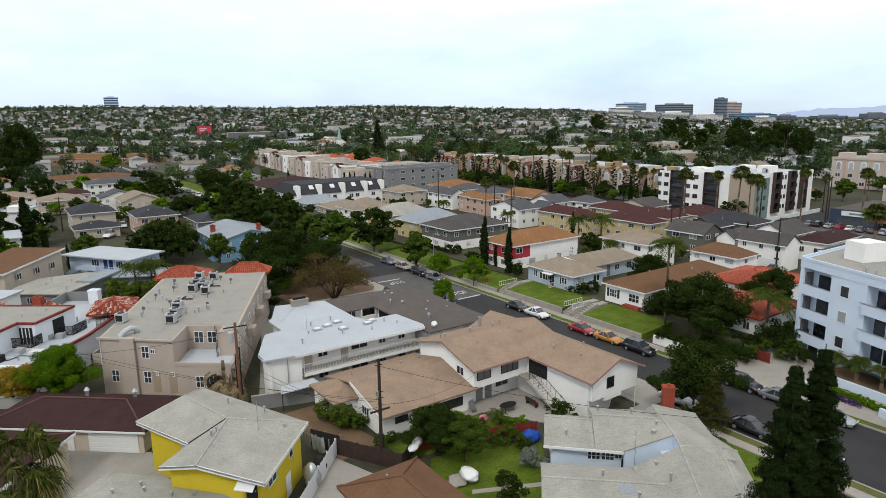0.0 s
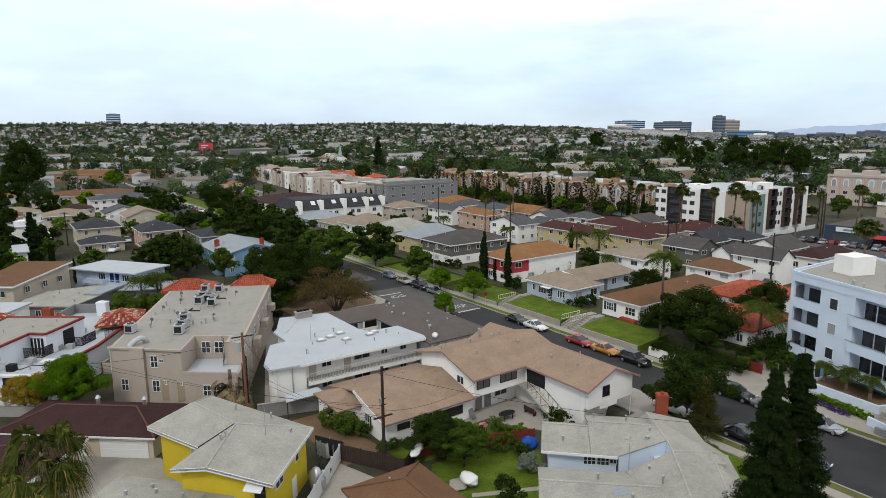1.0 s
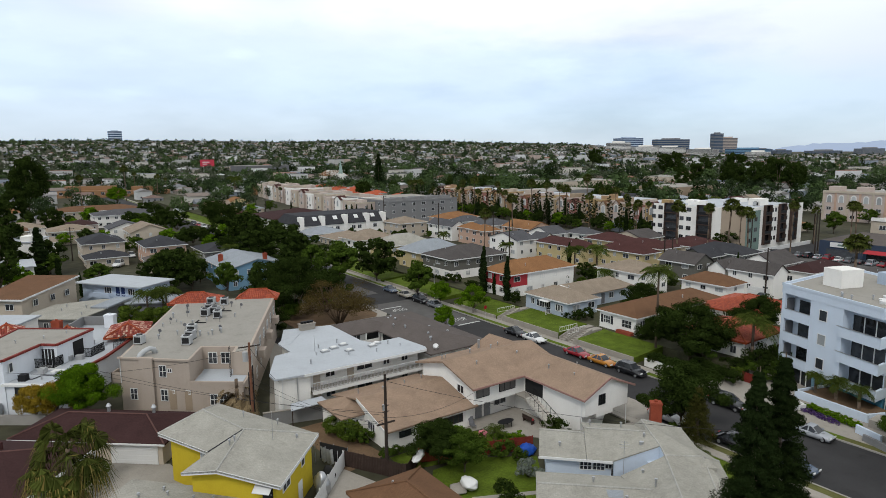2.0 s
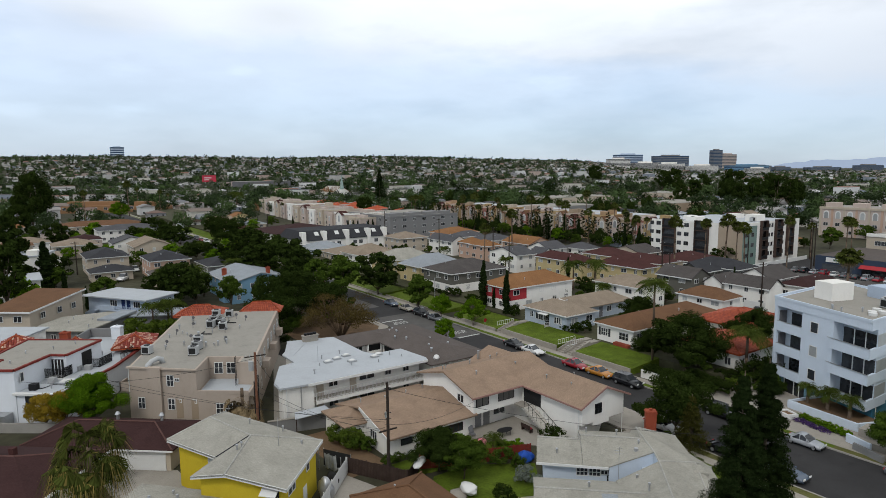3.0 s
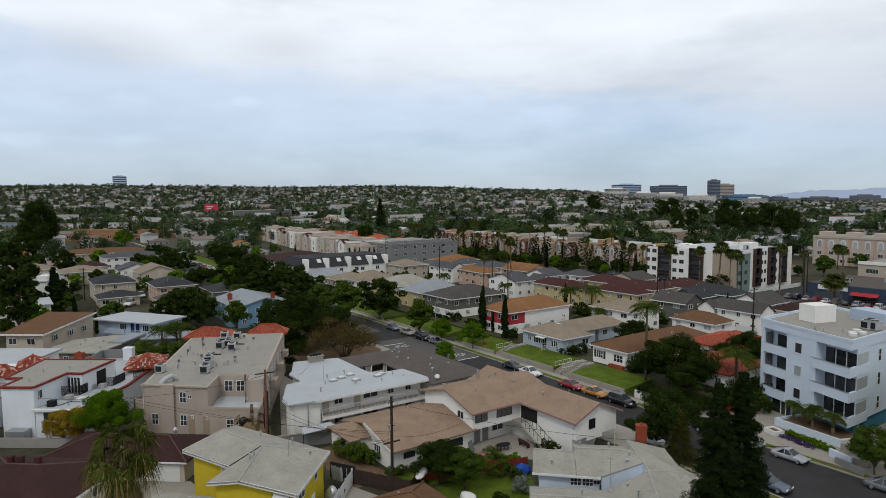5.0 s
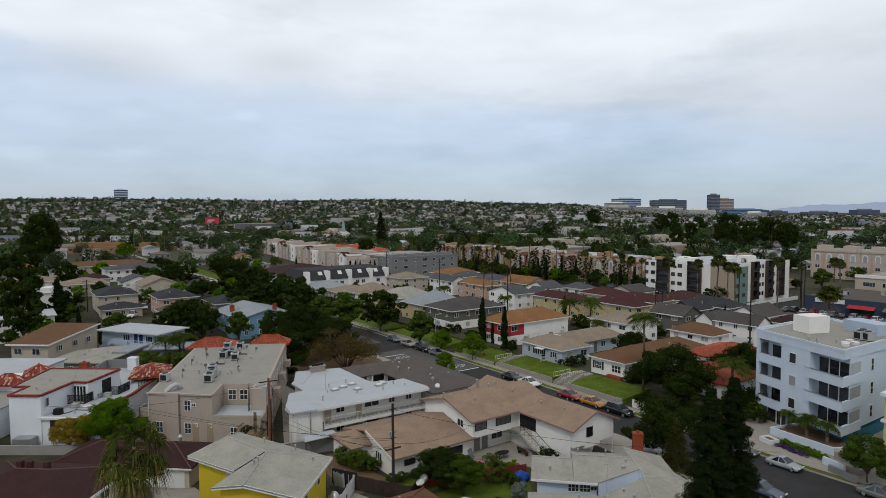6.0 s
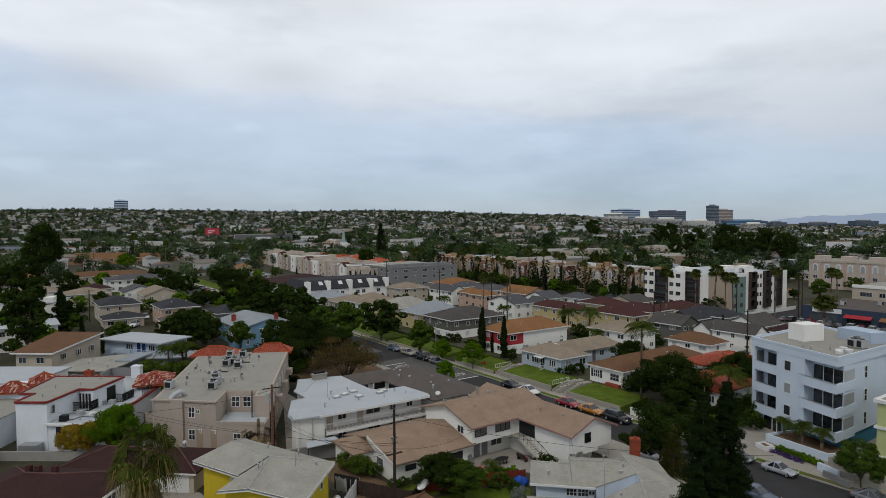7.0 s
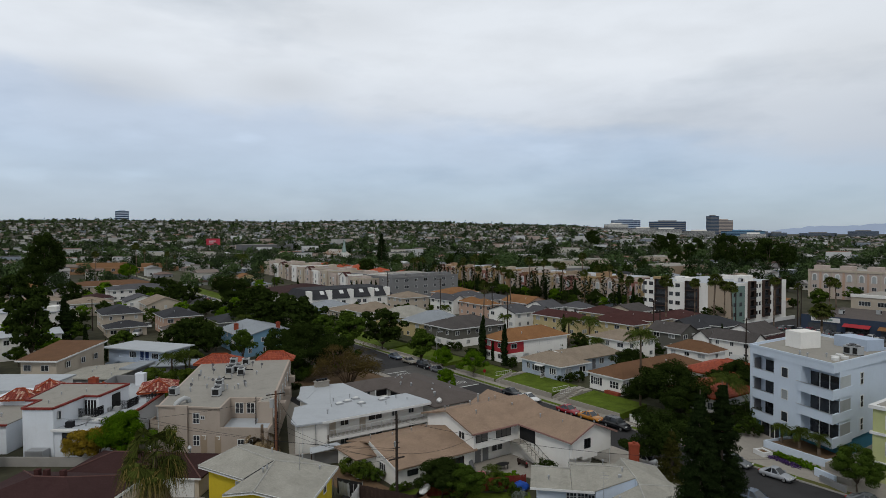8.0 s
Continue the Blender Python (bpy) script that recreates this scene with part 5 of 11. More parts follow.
def townhouse(s0, d0, width, depth, h, wall, trim, gabled, label):
    b = grid_thing("townhouse", s0, d0, label=label, category="townhouse", group="townhouse rows")
    part("wall", boxes((0, depth, 0, width, -1, h)), wall, b)
    part("roof", boxes((0.3, depth - 0.3, 0.3, width - 0.3, h, h + 0.06)), M_DECK, b)
    part("parapet", boxes((-0.15, 0.25, -0.05, width + 0.05, h - 0.2, h + 0.6)), trim, b)
    part("side_parapet", boxes((0.25, depth, -0.15, 0.2, h - 0.2, h + 0.5)), trim, b)
    y0 = width * 0.3
    if gabled:
        part("bay", gable_wall(bmesh.new(), -1.2, 2.0, y0, y0 + width * 0.4, -0.5, h - 0.3, 1.6, "x"), trim, b)
        part("bay_roof", gable_roof(-1.3, 2.4, y0, y0 + width * 0.4, h - 0.25, 1.7, "x", 0.35, 0.14), M_DARKRED if random.random() < 0.4 else M_BROWNROOF, b)
        arched_window(b, -1.2, y0 + width * 0.2, h - 3.6, "d-", 2.0, 3.2)
        window(b, -1.2, y0 + width * 0.2, 2.6, "d-", 1.8, 1.5)
    else:
        part("bay", boxes((-1.0, 1.0, y0, y0 + width * 0.4, -0.5, h + 0.4)), trim, b)
        arched_window(b, -1.0, y0 + width * 0.2, h - 3.4, "d-", 1.4, 2.4)
        window(b, -1.0, y0 + width * 0.2, 2.4, "d-", 1.5, 1.4)
    for k in (0.13, 0.87):
        for z in (1.0, h * 0.38, h * 0.7):
            window(b, 0, width * k, z, "d-", 1.1, 1.5, 1, 2)
    for i in range(max(1, int(depth / 9))):
        for z in (h * 0.38, h * 0.7):
            window(b, 3.5 + i * 8, 0, z, "s-", 1.2, 1.4, 1, 2)
    for i in range(2):
        q = random.uniform(2, depth - 4)
        part("roof_hatch", boxes((q, q + 2.4, width * 0.3, width * 0.7, h, h + random.uniform(0.8, 2.2))), wall, b)
    return b


def rows_of_townhouses():
    walls = (M_BUFF, M_MUSTARD, M_PINK, M_BUFF, M_TANWALL, M_OCHREWALL, M_CREAM)
    for i in range(21):
        townhouse(137 + i * 8.0, 204 + (i % 3) * 1.4, 7.8, 17, 9.0 + (i % 2) * 0.9, walls[i % 7], (M_CREAM, M_MUSTARD, M_ROSEWALL, M_PINK)[i % 4], i % 3 != 2, "stucco townhouse with a gabled bay and arched window")
    for i in range(13):
        townhouse(246 + i * 15.5, 129 + i * 2.0, 15.2, 20, 8.6 + (i % 2) * 0.9, (M_PINK, M_CREAM)[i % 3 == 2], (M_CREAM, M_WHITE, M_PINK)[i % 3], i % 4 == 1, "pale pink stucco townhouse with stepped parapet")
    for i in range(6):
        block(150 + i * 27, 172 + i * 27, 222 + (i % 2) * 4, 246, 9.0, (M_PINK, M_CREAM, M_WHITE)[i % 3], M_MEMBRANE, "pale flat-roofed apartment block behind the townhouses")


rows_of_townhouses()


def tiled_row():
    """Low stucco houses with red clay roofs between the townhouses and the church."""
    for s0, d0 in ((330, 178), (343, 190), (356, 176), (372, 188), (388, 180), (404, 194), (418, 182), (312, 190), (436, 196), (398, 206)):
        house(s0, s0 + 11, d0, d0 + 11, 5.4, "hip", 1.4, M_CREAM if s0 % 2 else M_WHITE, M_REDTILE, 0.0, 2, "pale stucco house with a red clay tile roof", spacing=4.6)


tiled_row()


def shops():
    b, w, l = block(40, 82, 192, 220, 5.0, M_DARKBLUE, M_TAUPEROOF, "dark blue single-storey shop row with awnings", "shop_row", "shop")
    part("sign_board", boxes((-0.3, -0.1, 31, 39, 3.4, 4.7)), M_TRIM, b, "white sign board")
    part("sign_bar", boxes((-0.36, -0.28, 33, 37, 3.8, 4.3)), M_GREENWALL, b)
    for i, m in enumerate((M_RED, M_ORANGEROOF, F_BRIGHT, M_RED)):
        y = 30 - i * 9.0
        part("awning", slab(bmesh.new(), [(-1.6, y - 7.0, 2.7), (-1.6, y, 2.7), (-0.02, y, 3.5), (-0.02, y - 7.0, 3.5)], 0.08), m, b, "coloured shop awning")
        part("shop_window", boxes((-0.12, -0.02, y - 6.6, y - 0.4, 0.3, 2.6)), M_GLASS, b)
    part("shop_window", boxes((-0.12, -0.02, 32, 40, 0.4, 2.8)), M_GLASS, b)
    for i in range(5):
        x, y = W(46 + i * 7, 200 + (i % 2) * 8)
        air_conditioner(x, y, 5.05, 36, 1.3)
    c, w, l = block(58, 82, 226, 250, 8.6, M_CREAM, M_DECK, "cream two-storey commercial building behind the shops", "commercial_building", "building")
    for k in range(2):
        for i in range(4):
            window(c, 0, 3 + i * 5.6, 1.8 + 3.6 * k, "d-", 3.6, 1.5, 4, 1)
            window(c, 3 + i * 5.6, 0, 1.8 + 3.6 * k, "s-", 3.6, 1.5, 4, 1)
    part("cornice", boxes((-0.3, 24, -0.3, 0.3, 8.2, 9.2)), M_WHITE, c)
    part("cornice", boxes((-0.3, 0.3, 0.3, 24, 8.2, 9.2)), M_WHITE, c)
    e, w, l = block(84, 128, 296, 320, 12.4, M_PINK, M_DECK, "pinkish stucco apartment block with arched upper windows")
    part("cornice", boxes((-0.35, 24, -0.35, 0.3, 11.9, 12.9)), M_CREAM, e, "pale cornice")
    part("cornice", boxes((-0.35, 0.3, 0.3, 44, 11.9, 12.9)), M_CREAM, e, "pale cornice")
    for i in range(9):
        y = 2.8 + i * 4.8
        part("pier", boxes((-0.3, 0.0, y + 1.9, y + 2.7, -0.5, 11.9)), M_PEACH if i % 2 else M_CREAM, e)
        arched_window(e, 0, y, 7.8, "d-", 2.2, 3.4)
        for z in (1.2, 4.5):
            window(e, 0, y, z, "d-", 1.9, 1.5, 2, 1)
    for i in range(5):
        x = 2.6 + i * 4.7
        arched_window(e, x, 0, 7.8, "s-", 2.2, 3.4)
        for z in (1.2, 4.5):
            window(e, x, 0, z, "s-", 1.9, 1.5, 2, 1)
    for y in (6, 16, 27, 38):
        part("roof_house", boxes((3, 8, y, y + 5, 12.4, 14.6)), M_PINK, e)


M_DARKBLUE = stucco("slate_blue_shopfront", (0.05, 0.07, 0.11))
shops()
# ---- clay tiles ----
TILES_RED = island_palette("red_barrel_tiles", [(0.30, 0.055, 0.022), (0.26, 0.045, 0.02), (0.34, 0.075, 0.03), (0.22, 0.04, 0.02), (0.31, 0.065, 0.028)], 0.8)
TILES_MOTTLED = island_palette("mottled_barrel_tiles", [(0.20, 0.028, 0.016), (0.17, 0.024, 0.014), (0.23, 0.035, 0.02), (0.46, 0.33, 0.25), (0.19, 0.026, 0.015), (0.16, 0.022, 0.014), (0.40, 0.20, 0.14)], 0.8)


def tile_slope(verts, faces, a, b, c, d, wide=0.30, course=0.46):
    """Barrel tiles over one slope: a to b the eave, d to c the ridge; columns end at the hips."""
    a, b, c, d = (Vector(p) for p in (a, b, c, d))
    along = (b - a).normalized()
    length, lc, ld = (b - a).length, (c - a).dot(along), (d - a).dot(along)
    rise = (d - a) - along * ld
    up = rise.normalized()
    out = along.cross(up)
    if out.z < 0:
        out = -out
    n = max(1, int(length / wide))
    for i in range(n):
        x = (i + 0.5) * length / n
        k = min(1.0, x / ld if ld > 0.01 else 1.0, (length - x) / (length - lc) if length - lc > 0.01 else 1.0)
        run = rise.length * k
        m = max(1, int(run / course))
        for j in range(m):
            p, q = a + along * x + up * (run * j / m), a + along * x + up * (run * (j + 1) / m)
            o, h = len(verts), length / n * 0.46
            for r, lift in ((p, 0.05), (q, 0.0)):
                for side, top in ((-1, 0.01), (-0.5, 0.09), (0.5, 0.09), (1, 0.01)):
                    verts.append(tuple(r + along * side * h + out * (top + lift)))
            faces += [(o + t, o + t + 1, o + t + 5, o + t + 4) for t in range(3)]


def tiled_hip(parent, x0, x1, y0, y1, z, rise, over, mat, place=None):
    """Barrel tiles on the four slopes of a hip roof of the same sizes."""
    x0, x1, y0, y1 = x0 - over, x1 + over, y0 - over, y1 + over
    w, l = x1 - x0, y1 - y0
    if w > l:
        e, ym = min(l / 2, w / 2 - 0.1), (y0 + y1) / 2
        r0, r1 = (x0 + e, ym, z + rise), (x1 - e, ym, z + rise)
        slopes = [((x0, y0, z), (x1, y0, z), r1, r0), ((x1, y1, z), (x0, y1, z), r0, r1), ((x1, y0, z), (x1, y1, z), r1, r1), ((x0, y1, z), (x0, y0, z), r0, r0)]
    else:
        e, xm = min(w / 2, l / 2 - 0.1), (x0 + x1) / 2
        r0, r1 = (xm, y0 + e, z + rise), (xm, y1 - e, z + rise)
        slopes = [((x0, y0, z), (x1, y0, z), r0, r0), ((x1, y1, z), (x0, y1, z), r1, r1), ((x1, y0, z), (x1, y1, z), r1, r0), ((x0, y1, z), (x0, y0, z), r0, r1)]
    verts, faces = [], []
    for q in slopes:
        tile_slope(verts, faces, *q)
    me = bpy.data.meshes.new("barrel_tiles")
    me.from_pydata(verts, [], faces)
    me.materials.append(mat)
    ob = part("barrel_tiles", me, None, parent)
    ob["kind"] = "stuff"
    if place is not None:
        ob.matrix_basis = place
    caps = [((x0, y0, z + 0.08), (r0[0], r0[1], r0[2] + 0.1)), ((r0[0], r0[1], r0[2] + 0.1), (r1[0], r1[1], r1[2] + 0.1)), ((x1, y0, z + 0.08), ((r1 if w > l else r0)[0], (r1 if w > l else r0)[1], z + rise + 0.1))]
    for p, q in caps:
        cap = part("ridge_tiles", tube(bmesh.new(), p, q, 0.13, 0.13, 7), M_REDTILE, parent)
        if place is not None:
            cap.matrix_basis = place


# ---- near buildings ----
def skylight(x, y, z, rz=36, size=1.0):
    t = thing("skylight", x, y, z, rz, "white domed skylight on the flat roof", "skylight", "rooftop skylights")
    part("curb", boxes((-0.55 * size, 0.55 * size, -0.4 * size, 0.4 * size, -0.05, 0.18)), M_METAL, t)
    bm = bmesh.new()
    bmesh.ops.create_icosphere(bm, subdivisions=2, radius=0.5 * size)
    bmesh.ops.scale(bm, vec=(0.98, 0.7, 0.3), verts=bm.verts)
    bmesh.ops.translate(bm, vec=(0, 0, 0.2), verts=bm.verts)
    part("dome", bm, M_TRIM, t, "milky white dome", smooth=True)
    return t


def tan_apartments():
    b = grid_thing("apartment_house", 50, 40, label="white two-storey apartment house with tan shingle L-shaped roof", category="apartment house")
    part("roof", gable_roof(0.3, 14, 0.85, 11.6, 5.02, 1.5, "x", 0.6, 0.2), M_TANROOF, b)
    part("roof", gable_roof(8.3, 15.4, -8.9, 11.5, 5.02, 1.5, "y", 0.6, 0.2), M_TANROOF, b)
    # pink fascia boards along eaves and rakes
    part("fascia", boxes((-0.1, 7.7, 0.19, 0.245, 4.62, 4.85)), M_PINKTRIM, b, "dusty pink fascia board")
    part("fascia", boxes((7.645, 7.70, -9.3, 0.24, 4.58, 4.80)), M_PINKTRIM, b, "dusty pink fascia board")
    for run in ([(7.6, -9.32, 4.80), (11.85, -9.32, 6.56), (11.85, -9.26, 6.56), (7.6, -9.26, 4.80)], [(11.85, -9.32, 6.56), (16.1, -9.32, 4.80), (16.1, -9.26, 4.80), (11.85, -9.26, 6.56)]):
        part("rake_board", slab(bmesh.new(), run, 0.24), M_PINKTRIM, b, "dusty pink rake board")
    bm = gable_wall(bmesh.new(), 0.6, 9.0, 0.9, 11.5, 2.45, 4.95, 1.35, "x")
    part("upper_wall", bm, M_WHITE, b)
    part("lower_wall", boxes((0.6, 8.4, 2.6, 11.4, -0.3, 2.45)), M_WHITE, b)
    bm = gable_wall(bmesh.new(), 8.3, 15.4, -8.8, 11.4, 2.5, 4.95, 1.35, "y")
    part("upper_wall", bm, M_WHITE, b)
    bm = prism(bmesh.new(), [(8.31, -8.2), (13.0, -7.2), (15.39, -5.6), (15.39, 11.4), (8.31, 11.4)], -0.3, 2.5)
    part("lower_wall", bm, M_WHITE, b)
    part("soffit", boxes((10.2, 12.9, -8.78, -7.0, 2.05, 2.5)), M_WHITE, b)
    window(b, 1.9, 0.9, 3.3, "s-", 1.9, 1.15, 2, 1, M_IRON, M_BLINDS)
    window(b, 5.6, 0.9, 3.3, "s-", 2.5, 1.15, 3, 1, M_IRON, M_BLINDS)
    window(b, 11.0, -8.8, 3.4, "s-", 1.1, 1.2, 2, 1, M_IRON)
    window(b, 5.9, 2.6, 0.9, "s-", 1.9, 1.2, 2, 1)
    door(b, 2.6, 2.6, 0.0, "s-", mat=M_GRAYWALL)
    door(b, 3.9, 2.6, 0.0, "s-", mat=M_GRAYWALL)
    window(b, 0.6, 3.4, 3.3, "d-", 1.3, 1.0)
    # Dark plate on the wall imitates the shade of the stair landing.
    part("entry_recess", boxes((8.22, 8.305, -2.3, 0.6, 2.65, 4.75)), M_DARK, b, "dark open stair landing under the eave")
    part("landing", boxes((6.9, 8.28, -0.9, 0.88, 2.35, 2.55)), M_CONCRETE, b)
    step = mesh_of("step", boxes((6.95, 8.2, 0, 0.40, -0.3, 0.18)), M_STEP)
    for i in range(14):
        put_part("step", step, b, 0, -5.9 + i * 0.357, i * 0.18, 0, "pale concrete step")
    part("stringer", slab(bmesh.new(), [(6.9, -6.0, 0.1), (8.22, -6.0, 0.1), (8.22, -0.9, 2.55), (6.9, -0.9, 2.55)], 0.35), M_STEP, b, "pale concrete stair slab")
    bm = bmesh.new()
    for x in (6.95, 8.15):
        tube(bm, (x, -5.9, 1.0), (x, -0.9, 3.5), 0.03, 0.03, 5)
        for i in range(0, 15, 2):
            y = -5.9 + i * 0.357
            tube(bm, (x, y, i * 0.18), (x, y, i * 0.18 + 1.0), 0.02, 0.02, 4)
    part("handrail", bm, M_IRON, b, "thin black iron handrail")
    part("downpipe", tube(bmesh.new(), (15.45, -8.6, 0), (15.45, -8.6, 4.8), 0.05, 0.05, 6), M_TRIM, b)
    part("downpipe", tube(bmesh.new(), (8.25, -8.4, 0), (8.25, -8.4, 4.7), 0.05, 0.05, 6), M_TRIM, b)
    for x, y, z in ((1.6, 8.6, 5.85), (2.4, 9.0, 5.75), (5.2, 7.6, 6.1), (3.6, 4.2, 5.95), (8.6, 7.6, 6.1), (10.2, 4.4, 5.8), (10.6, 8.6, 5.95), (10.0, -1.5, 5.7), (10.4, -5.2, 5.8), (13.2, -3.0, 5.9)):
        pipe_vent(b, x, y, z, random.uniform(0.35, 0.6))
    part("flue", tube(bmesh.new(), (9.0, 10.6, 5.2), (9.0, 10.6, 6.5), 0.16, 0.16), M_METAL, b)


tan_apartments()


def low_wing():
    b = grid_thing("bungalow", 50.5, 29, label="low white stucco bungalow with a tan gable roof beside the yard", category="house")
    part("roof", gable_roof(0.3, 11.7, 0.75, 12.6, 2.72, 1.45, "x", 0.6, 0.18), M_TANROOF, b)
    part("wall", gable_wall(bmesh.new(), 0.5, 11.4, 0.8, 12.5, -0.3, 2.65, 1.3, "x"), M_WHITE, b)
    part("rake_board", slab(bmesh.new(), [(-0.12, 0.1, 2.62), (-0.06, 0.1, 2.62), (-0.06, 6.7, 4.2), (-0.12, 6.7, 4.2)], 0.3), M_TRIM, b, "white rake board")
    part("annexe_wall", boxes((-2.0, 0.6, 6.2, 11.6, -0.3, 2.5)), M_WHITE, b)
    part("annexe_roof", hip_roof(-2.0, 2.6, 6.3, 11.7, 2.55, 1.0, 0.4, 0.16), M_TANROOF, b)
    window(b, -0.7, 6.2, 1.3, "s-", 1.1, 0.7, 3, 1, M_TRIM)
    window(b, 0.5, 4.4, 1.1, "d-", 1.5, 1.0, 3, 1, M_TRIM)
    window(b, 2.6, 0.8, 1.2, "s-", 1.5, 0.7, 2, 1, M_IRON)
    # This wide dark window strip stands in for a shaded porch opening.
    window(b, 8.6, 0.8, 0.9, "s-", 3.4, 1.0, 5, 1, M_WOODDARK)
    door(b, 5.7, 0.8, 0.0, "s-", mat=M_WOODDARK)
    for x, y in ((1.6, 9.5), (4.4, 8.6), (7.5, 8.8), (10.2, 9.2)):
        pipe_vent(b, x, y, 3.55, 0.45)


low_wing()


def white_apartments():
    b = grid_thing("apartment_house", 65, 22, label="white two-storey apartment house with a flat pale roof and gallery", category="apartment house")
    roof = [(0.9, 2.9), (0.8, 0.9), (4.3, 0.4), (21.6, 0.0), (22.0, 1.0), (21.4, 6.8), (17.0, 6.9), (16.3, 8.8), (16.3, 18.6), (14.2, 19.2), (9.5, 20.4), (7.2, 15.4), (6.3, 14.2), (6.3, 9.7), (4.0, 9.3)]
    part("roof", prism(bmesh.new(), roof, 4.9, 5.12), M_MEMBRANE, b)
    part("roof_seam", prism(bmesh.new(), [(7.6, 12.9), (12.9, 19.9), (12.7, 20.0), (7.3, 13.1)], 5.12, 5.17), M_MEMBRANE, b)
    wall = [(1.4, 2.8), (1.4, 1.3), (5.3, 1.0), (5.32, 2.2), (21.3, 1.8), (20.9, 6.3), (16.5, 6.4), (15.8, 8.6), (15.8, 18.1), (9.9, 19.8), (7.6, 15.2), (6.8, 14.0), (6.8, 9.2), (4.4, 8.8)]
    part("wall", prism(bmesh.new(), wall, -0.3, 4.9), M_WHITE, b)
    part("fascia", prism(bmesh.new(), [(4.3, 0.34), (21.6, -0.06), (21.6, 0.0), (4.3, 0.4)], 4.8, 5.13), M_TRIM, b)
    part("gallery", prism(bmesh.new(), [(5.42, 0.7), (21.8, 0.4), (21.6, 2.0), (5.42, 2.4)], 2.35, 2.6), M_CONCRETE, b, "concrete upper walkway")
    part("beam", prism(bmesh.new(), [(5.42, 0.66), (21.8, 0.36), (21.8, 0.5), (5.42, 0.8)], 2.15, 2.6), M_WHITE, b)
    railing(b, (5.45, 0.75), (21.7, 0.45), 2.6, 1.0, 0.2)
    for x, w, k in ((8.4, 1.3, "w"), (11.2, 0.95, "d"), (13.2, 2.3, "w"), (16.4, 1.0, "w"), (6.6, 0.95, "d"), (19.2, 1.0, "w")):
        y = 2.2 - (x - 5.32) * 0.025
        if k == "w":
            window(b, x, y, 3.5, "s-", w, 1.0, 2, 1, M_TRIM)
            window(b, x, y, 0.9, "s-", w, 1.0, 2, 1, M_TRIM)
        else:
            door(b, x, y, 2.6, "s-", mat=M_CREAM)
            door(b, x, y, 0.0, "s-", mat=M_CREAM)
    part("downpipe", tube(bmesh.new(), (1.75, 1.05, 0), (1.75, 1.05, 4.9), 0.05, 0.05, 6), M_TRIM, b)
    part("downpipe", tube(bmesh.new(), (3.6, 0.98, 0), (3.6, 0.98, 4.9), 0.05, 0.05, 6), M_METAL, b)
    for x, y in ((6.5, 3.5), (12.0, 4.0), (15.6, 3.0), (18.5, 5.0), (10.0, 9.0), (13.0, 9.6), (19.5, 3.4), (8.5, 6.4)):
        pipe_vent(b, x, y, 5.1, random.uniform(0.35, 0.7))
    part("chimney", boxes((11.3, 13.6, 18.1, 19.0, 5.0, 5.95), (11.2, 13.7, 18.0, 19.1, 5.95, 6.08)), M_CONCRETE, b, "broad pale chimney block")
    for x in (11.7, 12.2, 12.7, 13.2):
        part("chimney_pot", tube(bmesh.new(), (x, 18.55, 6.08), (x, 18.55, 6.4), 0.22, 0.26, 10), M_IRON, b, "squat dark chimney pot")
    part("aerial", tube(bmesh.new(), (9.0, 8.0, 5.0), (9.0, 8.0, 7.4), 0.03, 0.02, 5), M_METAL, b)
    for x, y in ((10.0, 7.0), (11.6, 7.6), (13.3, 8.2), (16.3, 5.4), (17.2, 6.0), (12.8, 5.4)):
        wx, wy = W(65 + y, 22 + x)
        skylight(wx, wy, 5.15)


white_apartments()


def courtyard_apartments():
    b = grid_thing("apartment_house", 64, 43, label="white courtyard apartment house with a taupe gravel roof", category="apartment house")
    part("wall", boxes((1.2, 10.0, 0.6, 20.2, -0.3, 4.6)), M_WHITE, b)
    part("roof", hip_roof(1.2, 10.0, 0.6, 20.2, 4.62, 1.1, 0.7), M_TAUPEROOF, b)
    part("wall", boxes((-4.0, 1.3, 15.0, 20.6, -0.3, 4.55)), M_WHITE, b)
    part("roof", hip_roof(-4.0, 3.8, 14.9, 20.8, 4.57, 1.0, 0.6), M_TAUPEROOF, b)
    part("gallery_wall", boxes((-3.8, 0.9, 14.3, 14.42, 2.4, 3.4)), M_WHITE, b, "white gallery parapet")
    part("gallery_post", boxes((-1.5, -1.3, 14.3, 14.5, 0, 4.5), (0.8, 1.0, 14.3, 14.5, 0, 4.5)), M_TRIM, b)
    # Two dark plates before solid walls imitate the shade inside the gallery.
    part("gallery_recess", boxes((-1.2, 1.1, 14.86, 14.99, 2.6, 4.3)), M_DARK, b, "dark open gallery facing the court")
    part("gallery_recess", boxes((1.12, 1.22, 9.0, 13.8, 2.7, 4.3)), M_DARK, b)
    window(b, -2.7, 15.0, 3.2, "s-", 1.3, 1.1)
    window(b, 1.2, 5.0, 3.3, "d-", 1.5, 1.0)
    for x, y in ((4.0, 17.0), (4.3, 15.4), (4.8, 17.6), (6.6, 16.5), (2.6, 13.0), (3.4, 11.0), (6.4, 9.0), (4.2, 6.0), (3.0, 3.6), (7.2, 5.4), (6.6, 13.0)):
        pipe_vent(b, x, y, 4.9, random.uniform(0.5, 0.9))
    part("satellite_dish", tube(bmesh.new(), (2.0, 0.9, 5.2), (1.8, 0.6, 5.4), 0.42, 0.30, 12), M_TRIM, b, "white satellite dish")


courtyard_apartments()


